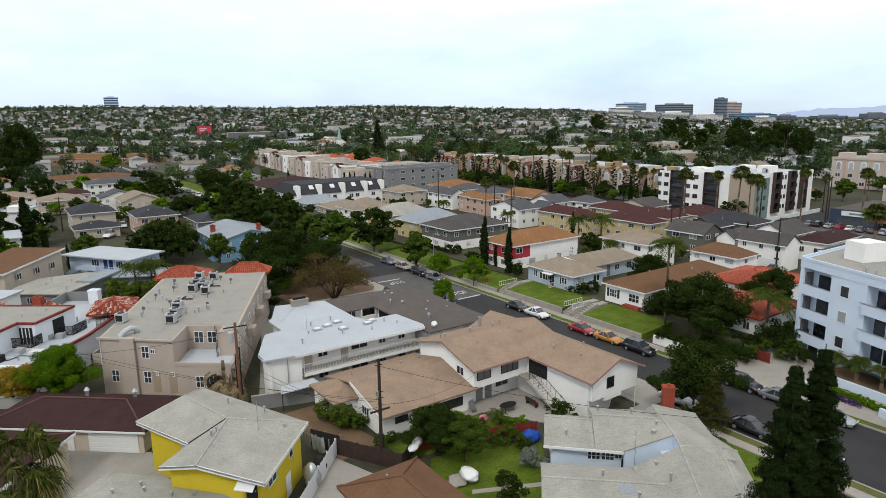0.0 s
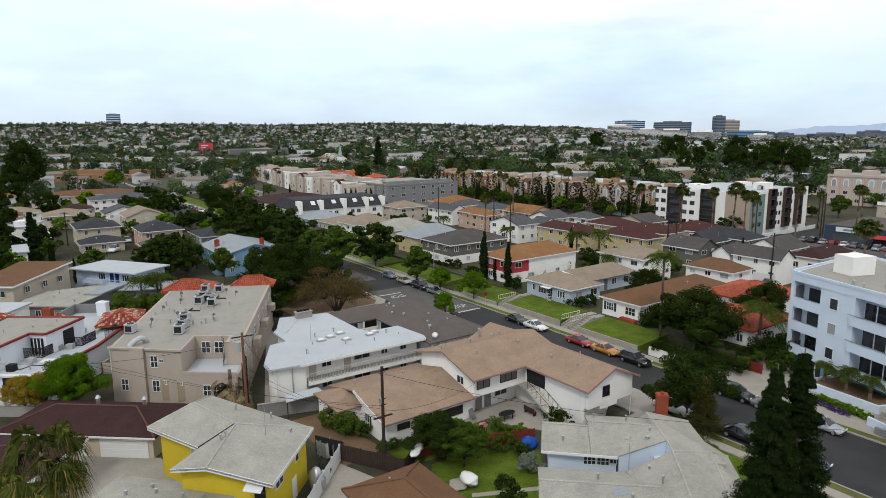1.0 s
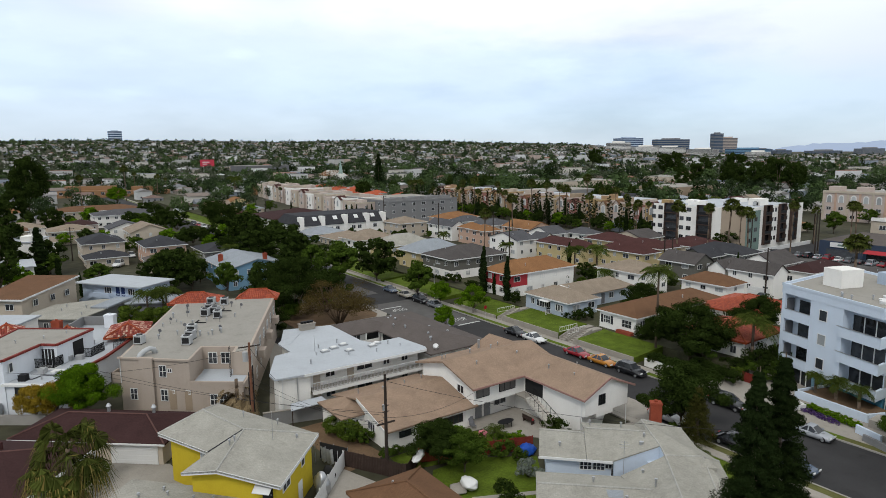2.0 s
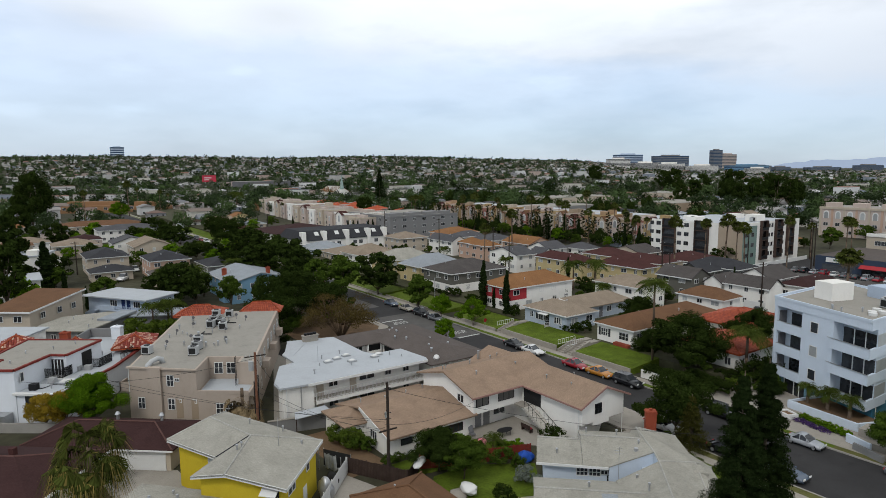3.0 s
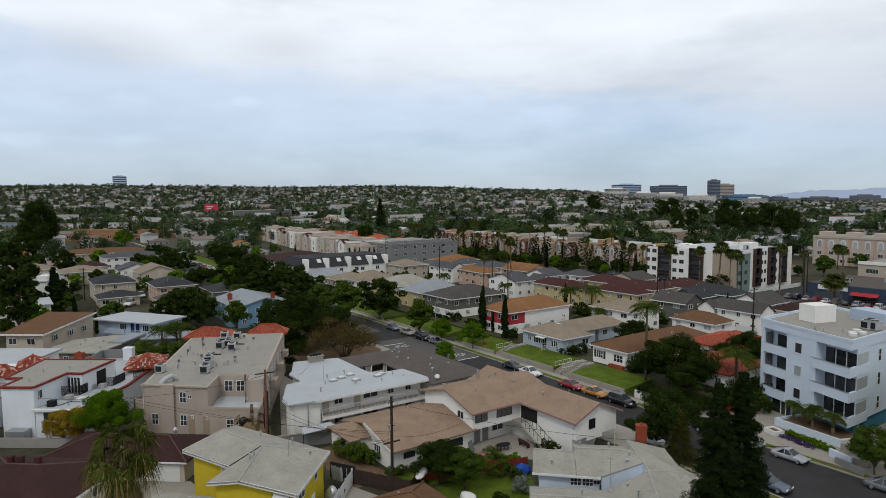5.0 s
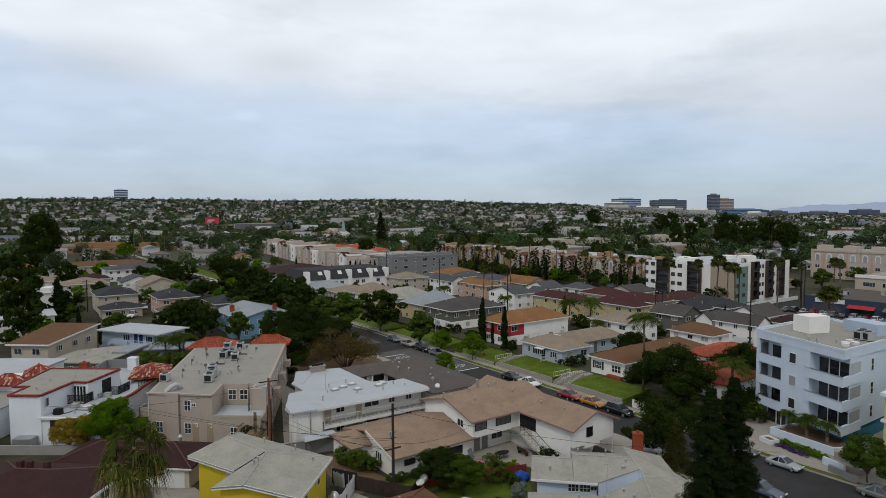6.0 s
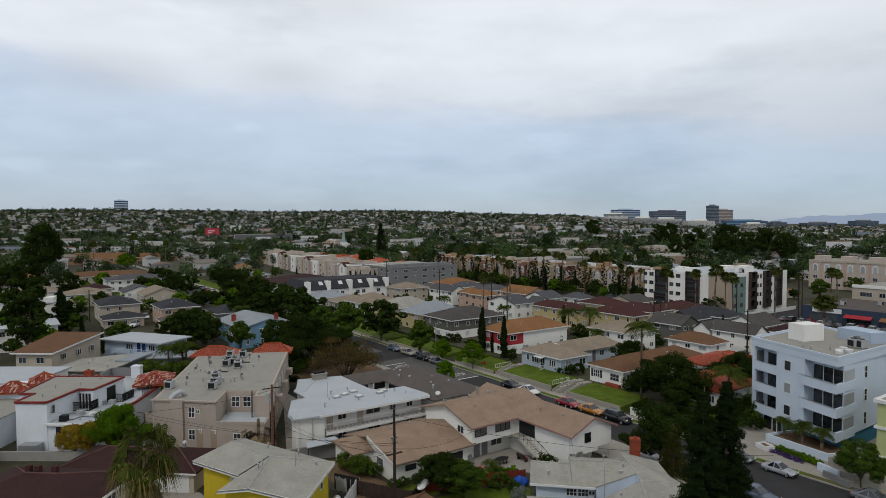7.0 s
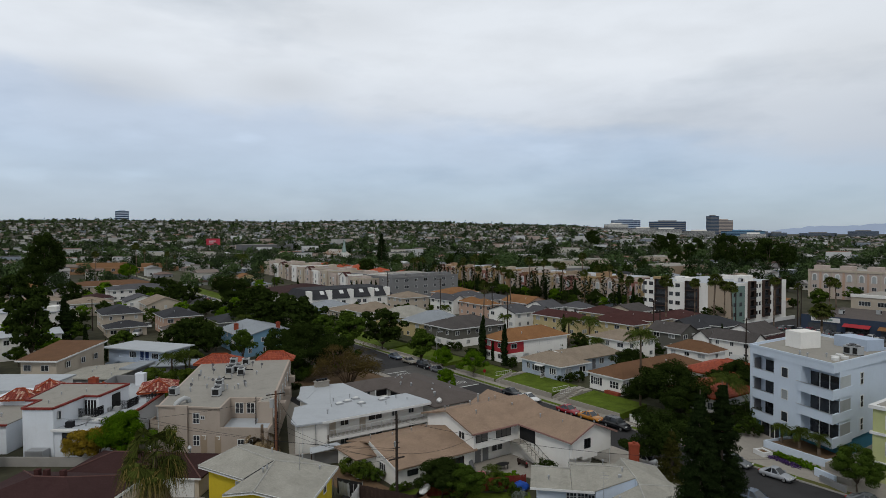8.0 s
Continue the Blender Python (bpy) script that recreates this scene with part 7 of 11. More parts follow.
def white_terraces():
    ox, oy = -54.0, 76.0
    L = lambda *p: [(x - ox, y - oy) for x, y in p]
    b = thing("apartment_house", ox, oy, 0, 0, "white stucco apartment house with red tile edging and roof decks", "apartment house")
    upper = L((-57.9, 68.8), (-53.7, 68.8), (-53.3, 75.4), (-51.1, 75.2), (-50.5, 82.6), (-61.3, 82.8), (-60.2, 73.0), (-58.0, 73.0))
    part("wall", prism(bmesh.new(), upper, -0.3, 6.7), M_COOLWHITE, b)
    part("roof", prism(bmesh.new(), upper, 6.7, 6.78), M_DECK, b)
    for i in range(len(upper)):
        (xa, ya), (xb, yb) = upper[i], upper[(i + 1) % len(upper)]
        n = Vector((yb - ya, xa - xb)).normalized()
        q = [(xa + n.x * 0.22, ya + n.y * 0.22), (xb + n.x * 0.22, yb + n.y * 0.22), (xb - n.x * 0.12, yb - n.y * 0.12), (xa - n.x * 0.12, ya - n.y * 0.12)]
        part("tile_edge", prism(bmesh.new(), q, 6.66, 6.92), M_EDGERED, b, "red tile roof edge")
    lower = L((-53.72, 68.9), (-47.7, 68.5), (-46.9, 79.0), (-47.8, 89.0), (-55.0, 95.4), (-60.4, 95.4), (-60.9, 82.9), (-50.6, 82.8), (-51.0, 75.3), (-53.3, 75.5))
    part("lower_wall", prism(bmesh.new(), lower, -0.3, 3.8), M_COOLWHITE, b)
    part("lower_roof", prism(bmesh.new(), lower, 3.8, 3.9), M_MEMBRANE, b)
    part("eave", prism(bmesh.new(), L((-53.9, 68.45), (-47.3, 68.0), (-47.2, 68.6), (-53.8, 69.0)), 3.7, 3.96), M_TRIM, b)
    part("side_edge", prism(bmesh.new(), L((-47.75, 68.4), (-47.4, 68.4), (-46.6, 79.0), (-47.5, 89.2), (-47.9, 89.0), (-47.0, 79.0)), 3.85, 4.12), M_EDGERED, b, "red tile roof edge")
    # Dark plates on the solid wall, painted as shade in the balcony openings.
    part("balcony_recess", prism(bmesh.new(), L((-53.1, 75.2), (-51.5, 75.1), (-51.5, 75.5), (-53.1, 75.5)), 4.1, 6.2), M_DARK, b, "dark balcony opening")
    part("balcony_recess", prism(bmesh.new(), L((-50.92, 78.3), (-50.76, 78.3), (-50.60, 80.3), (-50.80, 80.3)), 4.1, 6.2), M_DARK, b, "dark balcony opening")
    for x in (-52.75, -52.3, -51.85):
        part("shutter_leaf", prism(bmesh.new(), L((x, 75.1), (x + 0.1, 75.09), (x + 0.1, 75.2), (x, 75.2)), 4.1, 6.2), M_COOLWHITE, b)
    part("balcony_floor", prism(bmesh.new(), L((-53.7, 73.9), (-50.9, 73.9), (-50.7, 75.2), (-53.6, 75.4)), 3.9, 4.06), M_TRIM, b)
    railing(b, *L((-53.6, 74.0), (-51.0, 74.0)), 4.05, 1.25, 0.09, M_IRON)
    railing(b, *L((-51.0, 74.0), (-50.8, 75.9)), 4.05, 1.25, 0.09, M_IRON)
    railing(b, *L((-53.6, 74.0), (-53.5, 75.3)), 4.05, 1.25, 0.09, M_IRON)
    railing(b, *L((-50.5, 79.0), (-48.9, 79.0)), 3.9, 1.2, 0.10, M_IRON)
    railing(b, *L((-48.9, 79.0), (-48.7, 82.0)), 3.9, 1.2, 0.10, M_IRON)
    for x, y in ((-51.6, 77.2), (-50.3, 77.6), (-52.0, 72.4)):
        part("condenser", boxes((x - ox, x - ox + 0.9, y - oy, y - oy + 0.7, 3.9, 4.55)), M_CASING, b, "small gray condenser unit on the deck")
    railing(b, *L((-47.4, 82.0), (-47.7, 86.0)), 3.9, 1.1, 0.14, M_IRON)
    window(b, -51.6 - ox, 68.76 - oy, 2.4, 0, 1.8, 1.1, 2, 1, M_IRON)
    window(b, -53.55 - ox, 69.9 - oy, 5.0, 90, 0.7, 1.2, 1, 1)
    door(b, -49.6 - ox, 68.62 - oy, 0.0, 0, 1.7, 2.0, label="white double garden doors")
    part("utility_box", boxes((-56.6 - ox, -54.2 - ox, 67.2 - oy, 68.7 - oy, 0, 1.5)), M_METAL, b)
    part("low_wall", boxes((-62.0 - ox, -47.0 - ox, 65.8 - oy, 66.05 - oy, -0.2, 1.2)), M_KERB, b)
    part("water_unit", boxes((-52.6 - ox, -51.7 - ox, 69.6 - oy, 70.4 - oy, 3.9, 4.7)), M_IRON, b)
    part("roof_hatch", boxes((-50.6 - ox, -49.2 - ox, 72.6 - oy, 73.8 - oy, 3.9, 4.05)), M_TRIM, b)
    for x, y in ((-50.2, 70.4), (-49.0, 71.5), (-51.0, 72.0), (-48.6, 74.0), (-49.6, 84.0), (-51.8, 85.0), (-53.5, 87.2), (-50.5, 87.0)):
        pipe_vent(b, x - ox, y - oy, 3.88, 0.6)
    for x, y in ((-56.0, 71.5), (-57.0, 76.0), (-54.5, 78.0), (-53.0, 80.6)):
        pipe_vent(b, x - ox, y - oy, 6.76, 0.45)
    bm = tube_path(bmesh.new(), [(x - ox, y - oy, 4.0) for x, y in ((-53.0, 70.0), (-51.2, 70.2), (-50.8, 71.6), (-48.2, 71.4))], 0.05)
    part("pipe_run", bm, M_IRON, b)
    part("deck_wall", prism(bmesh.new(), L((-58.6, 88.6), (-58.4, 88.6), (-59.2, 95.2), (-59.5, 95.2)), 3.9, 5.3), M_GRAYWALL, b)
    part("deck_wall", prism(bmesh.new(), L((-59.2, 95.0), (-54.6, 95.0), (-54.6, 95.3), (-59.2, 95.3)), 3.9, 5.3), M_GRAYWALL, b)
    chimney(b, -60.0 - ox, 89.5 - oy, 3.9, 6.2, 1.3, 0.9)
    chimney(b, -54.2 - ox, 94.0 - oy, 3.9, 6.0, 1.5, 1.1, M_COOLWHITE)
    for cx, cy, w, t, rz, z in ((-66.6, 81.2, 4.6, 3.4, 8, 5.1), (-64.4, 84.8, 3.8, 4.4, 30, 5.7), (-49.0, 89.6, 5.6, 7.4, 20, 4.6), (-57.6, 88.2, 3.0, 3.4, 20, 4.4)):
        ob = part("tile_roof", hip_roof(-w / 2, w / 2, -t / 2, t / 2, z, 1.25, 0.15), M_REDTILE, b, "mottled red and cream clay tiles")
        ob.matrix_basis = pose(cx - ox, cy - oy, 0, 0, 0, rz)
        tiled_hip(b, -w / 2, w / 2, -t / 2, t / 2, z, 1.25, 0.15, TILES_MOTTLED, pose(cx - ox, cy - oy, 0.02, 0, 0, rz))
    c = thing("apartment_house", -65.5, 76.0, 0, 0, "low white annexe with a flat roof and red edging", "apartment house")
    part("wall", boxes((-9.0, 4.2, -5.6, 4.0, -0.3, 4.0)), M_COOLWHITE, c)
    part("roof", boxes((-9.2, 4.3, -5.8, 4.1, 4.0, 4.12)), M_DECK, c)
    part("tile_edge", boxes((-9.3, 4.4, -6.0, -5.7, 3.95, 4.2)), M_EDGERED, c, "red tile roof edge")
    part("rear_wall", boxes((-5.0, 4.8, 4.05, 10.5, -0.3, 5.2)), M_COOLWHITE, c)
    for x in (-6.0, -2.0, 2.0):
        window(c, x, -5.6, 1.6, "s-", 1.4, 1.2)
    pipe_vent(c, 1.0, -2.0, 4.1, 0.6)
    e = thing("house", -76.0, 87.0, 0, 0, "white flat-roofed house beyond the terraces", "house")
    part("wall", boxes((-8, 7.0, 0.4, 11.5, -0.3, 4.4)), M_WHITE, e)
    part("roof", boxes((-8.4, 7.4, 0, 12, 4.4, 4.65)), M_MEMBRANE, e)
    window(e, 2.0, 0.4, 2.4, "s-", 1.6, 1.1)
    f = thing("house", -62.5, 58.0, 0, 6, "white house wall beside the brown roof", "house")
    part("wall", boxes((-5, 3.6, 0, 7.5, -0.3, 5.2)), M_WHITE, f)
    part("roof", boxes((-5.2, 3.9, -0.2, 7.7, 5.2, 5.45)), M_PALEROOF, f)
    window(f, 1.5, 0, 3.2, "s-", 1.6, 1.2)
    # behind the terraces
    g = thing("apartment_house", -80.0, 113.0, 0, 0, "cream two-storey apartment house with a long brown roof", "apartment house")
    foot = [(-4.0, -6.6), (3.3, -7.0), (4.5, 7.6), (-5.0, 8.2)]
    part("wall", prism(bmesh.new(), foot, -0.3, [5.7, 5.7, 6.9, 6.9]), M_CREAM, g)
    part("roof", slab(bmesh.new(), [(-4.6, -7.4, 5.75), (3.9, -7.8, 5.75), (5.1, 8.0, 7.1), (-5.6, 8.6, 7.1)], 0.2), M_BROWNROOF, g)
    part("fascia", slab(bmesh.new(), [(-4.6, -7.46, 5.78), (3.96, -7.86, 5.78), (3.96, -7.8, 5.78), (-4.6, -7.4, 5.78)], 0.3), M_TRIM, g)
    part("rake_board", slab(bmesh.new(), [(3.92, -7.8, 5.78), (3.99, -7.8, 5.78), (5.19, 8.0, 7.13), (5.12, 8.0, 7.13)], 0.3), M_TRIM, g)
    for x in (-2.6, 1.0):
        for z in (3.6, 0.8):
            window(g, x, -6.66 - 0.055 * (x + 4), z, -3, 1.6, 1.2)
    for y in (-4.0, 0.5, 4.5):
        window(g, 3.55 + (y + 7) * 0.082, y, 3.8, 85, 1.2, 1.2)
        window(g, 3.55 + (y + 7) * 0.082, y, 1.0, 85, 1.2, 1.2)
    k = thing("apartment_house", -70.0, 122.0, 0, -19, "pale blue two-storey building with a flat white roof", "apartment house")
    part("wall", boxes((-7.4, 8.6, 0.6, 8.0, -0.3, 4.8)), M_PALEBLUE, k)
    part("roof", boxes((-8.2, 9.4, -0.6, 8.8, 4.8, 5.05)), M_MEMBRANE, k)
    for x, w in ((-0.4, 1.9), (5.8, 1.8)):
        window(k, x, 0.6, 3.0, "s-", w, 1.3, 3, 1)
    for x in (2.2, 3.6):
        door(k, x, 0.6, 2.6, "s-", mat=M_BLUEDOOR)
    part("stair_parapet", slab(bmesh.new(), [(-6.5, -1.2, 1.6), (-2.5, -1.2, 3.6), (-2.5, -1.0, 3.6), (-6.5, -1.0, 1.6)], 1.0), M_PALEBLUE, k)
    part("gallery", boxes((-2.5, 8.6, -1.2, 0.6, 2.4, 2.6)), M_PALEBLUE, k)
    part("gallery_wall", boxes((-2.5, 1.6, -1.2, -1.0, 2.6, 3.4)), M_PALEBLUE, k)
    railing(k, (1.6, -1.1), (8.6, -1.1), 2.6, 0.9, 0.16, M_PALEBLUE)
    m = thing("house", -71.2, 106.5, 0, -3, "low gray building with a flat gray roof", "house")
    part("wall", prism(bmesh.new(), [(-3.0, -1.0), (-1.4, -4.6), (7.4, -4.6), (8.0, 9.6), (3.0, 9.4), (-3.0, 4.6)], -0.3, 3.1), M_GRAYWALL, m)
    part("roof", prism(bmesh.new(), [(-3.5, -1.2), (-1.7, -5.1), (7.9, -5.1), (8.5, 10.1), (2.8, 9.9), (-3.5, 5.1)], 3.1, 3.3), M_GRAYROOF, m)
    part("roof_step", prism(bmesh.new(), [(5.2, 2.4), (8.6, 2.3), (8.6, 10.2), (5.4, 10.2)], 3.32, 3.62), M_PALEROOF, m)
    for x, y in ((1.0, 0.5), (4.0, 3.0), (6.4, -2.0), (0.0, 3.4)):
        pipe_vent(m, x, y, 3.28, 0.5)
    for x in (-0.4, 1.6, 4.0, 6.2):
        window(m, x, -4.6, 1.4, "s-", 1.0, 1.1)
    f = thing("house", -57.5, 117.0, 0, 8, "low building with a flat gray-green roof behind the palms", "house")
    part("wall", boxes((-4.6, 5.6, -2.4, 3.4, -0.3, 2.8)), M_GRAYWALL, f)
    part("roof", boxes((-5.2, 6.2, -3.0, 4.0, 2.8, 3.02)), M_PALEROOF, f)
    pipe_vent(f, 2.0, 0.6, 3.0, 0.5)
    v = thing("apartment_house", -120.5, 160.0, 0, 12, "tall plain white stucco block behind dark trees", "apartment house")
    part("wall", boxes((-9.5, 8.6, 0.6, 13.0, -0.3, 8.0)), M_WHITE, v)
    part("roof", boxes((-9.8, 8.9, 0.3, 13.3, 8.0, 8.25)), M_MEMBRANE, v)
    part("stair_tower", boxes((6.0, 8.6, 1.2, 5.4, 8.25, 9.6)), M_WHITE, v)
    for x in (-7.0, -3.2, 0.6, 4.4):
        for z in (1.2, 4.8):
            window(v, x, 0.6, z, "s-", 2.0, 1.3, 2, 1)


white_terraces()


def blue_apartments():
    A, ang = (45.7, 81.4), -75.0
    b = thing("apartment_block", A[0], A[1], 0, ang, "blue-white four-storey apartment block with recessed balconies", "apartment block")
    body = [(0.0, 1.5), (14.6, 1.5), (8.9, 16.4), (-6.5, 18.0), (-0.6, 1.6)]
    part("wall", prism(bmesh.new(), body, 2.4, 12.4), M_BLUEWHITE, b)
    part("mid_wall", boxes((4.8, 9.8, 0, 1.6, 2.3, 12.4)), M_BLUEWHITE, b)
    top = [(-0.05, -0.05), (15.15, -0.05), (9.2, 16.6), (-6.8, 18.2)]
    part("cornice", prism(bmesh.new(), top, 11.9, 12.95), M_BLUEWHITE, b)
    part("roof", prism(bmesh.new(), [(0.3, 0.3), (14.8, 0.3), (9.0, 16.2), (-6.3, 17.8)], 12.9, 12.98), M_DECK, b)
    bm = bmesh.new()
    ring = [(-0.1, -0.1), (15.2, -0.1), (9.25, 16.65), (-6.85, 18.25)]
    for i in range(4):
        (xa, ya), (xb, yb) = ring[i], ring[(i + 1) % 4]
        n = Vector((-(yb - ya), xb - xa)).normalized() * 0.22
        prism(bm, [(xa, ya), (xb, yb), (xb + n.x, yb + n.y), (xa + n.x, ya + n.y)], 12.9, 13.25)
    part("parapet", bm, M_BLUEWHITE, b)
    part("left_pier", prism(bmesh.new(), [(0, 0), (0.55, 0), (0.55, 1.7), (-0.6, 1.7)], 2.3, 11.95), M_BLUEWHITE, b)
    for k in range(3):
        f = 2.4 + 3.15 * k
        part("balcony", boxes((0.5, 4.85, -0.04, 0.14, f - 0.25, f + 1.05), (0.5, 4.85, 0.1, 1.55, f - 0.25, f)), M_BLUEWHITE, b)
        part("handrail", boxes((0.5, 4.85, -0.02, 0.12, f + 1.08, f + 1.14)), M_METAL, b)
        part("glazed_door", boxes((1.6, 4.6, 1.42, 1.53, f + 0.05, f + 2.4)), M_GLASS, b)
        part("screen", boxes((0.55, 0.7, 0.3, 1.4, f, f + 2.5)), M_DARKWALL, b)
        window(b, 6.9, 0.0, f + 0.9, 0, 1.25, 1.45, 1, 1, M_TRIM, M_GLASS if k != 1 else M_CURTAIN)
        q = [(9.6, -0.35), (15.3, -0.35), (13.6, 4.6), (13.3, 4.4), (14.9, -0.05), (9.6, -0.05)]
        part("balcony", prism(bmesh.new(), q, f - 0.25, f + 1.0), M_BLUEWHITE, b)
        part("balcony_floor", prism(bmesh.new(), [(9.7, -0.2), (15.1, -0.2), (13.4, 4.5), (12.9, 4.5)], f - 0.2, f), M_BLUEWHITE, b)
        part("handrail", prism(bmesh.new(), [(9.3, -0.42), (15.35, -0.42), (15.3, -0.3), (9.3, -0.3)], f + 1.05, f + 1.12), M_METAL, b)
        part("glazed_door", boxes((10.0, 14.5, 1.40, 1.53, f + 0.05, f + 2.5)), M_GLASS, b)
        for x in (11.5, 13.1):
            part("mullion", boxes((x, x + 0.12, 1.34, 1.45, f + 0.05, f + 2.5)), M_TRIM, b)
        ob = part("glazed_door", boxes((0, 3.0, -0.06, 0.02, f + 0.05, f + 2.5)), M_CURTAIN, b, "blue-green glass door")
        ob.matrix_basis = pose(14.55, 1.6, 0, 0, 0, 111)
        ob = window(b, 12.3, 7.6, f + 0.7, 111, 0.9, 1.7, 1, 2)
    part("roof_house", boxes((1.5, 4.4, 5.0, 8.6, 12.9, 15.4)), M_WHITE, b, "white stair tower on the roof")
    part("roof_block", boxes((3.0, 8.6, 12.5, 15.6, 12.9, 14.6)), M_PALEBLUE, b)
    part("plinth", prism(bmesh.new(), [(0.5, 2.0), (14.2, 2.0), (8.6, 15.6), (-5.6, 17.0)], -0.3, 2.4), M_TEAL, b, "dark teal ground floor")
    part("entrance", boxes((1.9, 5.6, 0.5, 0.62, 0.05, 2.25)), M_GLASS, b, "glazed lobby entrance")
    part("entrance_pier", boxes((1.0, 1.9, 0.3, 2.0, -0.1, 2.3)), M_TEALLIGHT, b, "blue painted entrance pier")
    part("entrance_pier", boxes((5.6, 6.2, 0.3, 2.0, -0.1, 2.3)), M_TEALLIGHT, b, "blue painted entrance pier")
    for x in (1.9, 3.6, 4.5, 5.5):
        part("mullion", boxes((x, x + 0.12, 0.42, 0.56, 0.05, 2.25)), M_TRIM, b)
    part("transom", boxes((1.9, 5.6, 0.42, 0.54, 1.95, 2.05)), M_TRIM, b)
    part("downpipe", tube(bmesh.new(), (14.3, 2.4, 0), (14.3, 2.4, 2.4), 0.05, 0.05, 5), M_TRIM, b)
    for x, y in ((12.4, 3.0), (11.6, 3.8), (10.6, 5.6), (12.0, 5.0)):
        part("roof_drum", tube(bmesh.new(), (x, y, 12.9), (x, y, 13.35), 0.45, 0.5, 14), M_TRIM, b)
    for x, y in ((9.6, 1.2), (8.4, 1.1), (7.8, 1.6), (10.4, 3.6)):
        pipe_vent(b, x, y, 12.95, 0.6)
    m = pose(A[0], A[1], 0, 0, 0, ang)
    for x, y in ((9.6, 8.4), (10.4, 8.8), (9.0, 9.6)):
        p = m @ Vector((x, y, 12.98))
        air_conditioner(p.x, p.y, 12.98, ang, 1.2)
    # terrace, planters and steps before the block
    t = thing("entrance_terrace", A[0], A[1], 0, ang, "pale concrete entrance terrace with planters and steps", "terrace")
    part("deck", prism(bmesh.new(), [(-2.0, -5.6), (8.0, -5.6), (7.2, 1.9), (-2.0, 1.9)], -0.2, 0.05), M_CONCRETE, t)
    part("planter_wall", prism(bmesh.new(), [(7.6, -3.9), (16.0, -2.0), (15.94, -1.72), (7.6, -3.6)], -0.2, 1.15), M_BLUEWHITE, t)
    part("planter_end", prism(bmesh.new(), [(15.7, -1.76), (15.98, -1.7), (16.2, 1.2), (15.9, 1.2)], -0.2, 1.15), M_BLUEWHITE, t)
    part("planter_side", prism(bmesh.new(), [(7.35, -3.9), (7.58, -3.9), (7.1, 1.9), (6.85, 1.9)], -0.2, 1.15), M_BLUEWHITE, t)
    part("planting_soil", prism(bmesh.new(), [(7.6, -3.55), (15.7, -1.7), (15.8, 1.9), (7.15, 1.9)], -0.2, 0.85), M_SOIL, t)
    part("planter_box", boxes((9.0, 10.9, -7.0, -6.75, -0.1, 0.75), (9.0, 10.9, -5.75, -5.5, -0.1, 0.75), (9.0, 9.25, -6.75, -5.75, -0.1, 0.75), (10.65, 10.9, -6.75, -5.75, -0.1, 0.75)), M_TRIM, t)
    part("box_soil", boxes((9.25, 10.65, -6.75, -5.75, -0.1, 0.6)), M_SOIL, t)
    for i in range(5):
        part("step", boxes((-1.9, 0.6, 0.2 + i * 0.35, 2.4, 0.02 + i * 0.2, 0.2 + (i + 1) * 0.2)), M_CONCRETE, t)
        part("step", boxes((16.4 + i * 0.1, 18.9, -1.6 + i * 0.45, 1.2, i * 0.2, 0.2 + (i + 1) * 0.2)), M_CONCRETE, t)
    part("low_wall", boxes((17.6, 20.6, -5.4, -5.1, -0.1, 1.1)), M_BLUEWHITE, t)
    part("low_wall", boxes((19.4, 23.0, -6.4, -6.1, -0.1, 0.9)), M_GRAYWALL, t)
    for x, y in ((8.2, -1.6), (10.9, -1.2), (13.8, -0.9)):
        p = m @ Vector((x, y, 0.85))
        plant("palm", "planter", p.x, p.y, 0.3, random.uniform(1.05, 1.2), label="low arching feather palm in the planter", category="palm", group="planter palms")
    # clipped hedge and purple flowers
    for i, (x, y) in enumerate([(10.9 + 0.56 * k, -4.9 + 0.07 * k) for k in range(11)]):
        p = m @ Vector((x, y, 0))
        plant("hedge_shrub", "shrub_bright", p.x, p.y, 0.0, 0.62, label="clipped yellow-green hedge shrub", category="shrub", group="terrace hedge")
    KINDS["flowers"] = broadleaf(40, 0.7, 0.9, 0.1, F_PURPLE, 260, 0.10, 10)
    for k in range(7):
        p = m @ Vector((11.2 + 0.62 * k, -5.9 + 0.06 * k, 0))
        plant("flower_clump", "flowers", p.x, p.y, 0.0, 0.85, label="low clump of purple flowers beside the hedge", category="flowers", group="purple flowers")


blue_apartments()


def lime_building():
    b = grid_thing("apartment_block", 19.6, 77.3, label="yellow-green stucco building with white cornices", category="apartment block")
    part("wall", boxes((0, 16, -22, 0, -0.3, 9.0)), M_LIME, b)
    part("cornice", boxes((-0.35, 16, -22, 0.35, 9.0, 9.4)), M_TRIM, b, "white cornice")
    part("string_course", boxes((-0.25, 16, -22, 0.25, 5.9, 6.2)), M_TRIM, b, "white string course")
    part("string_course", boxes((-0.6, 16, -22, 0.6, 2.3, 2.7)), M_TRIM, b, "white string course")
    part("roof", boxes((0.3, 15.7, -21.7, -0.3, 9.4, 9.46)), M_DECK, b)
    for y in (-2.0, -5.0, -8.0, -11.0):
        for z in (6.7, 3.5):
            window(b, 0, y, z, "d-", 1.3, 1.7, 2, 2)
    part("steps", boxes((-4.0, -0.6, 0.6, 4.0, -0.1, 0.9), (-3.0, -0.6, 0.6, 4.0, 0.9, 1.8)), M_CONCRETE, b)


lime_building()
YARD_TREES = []
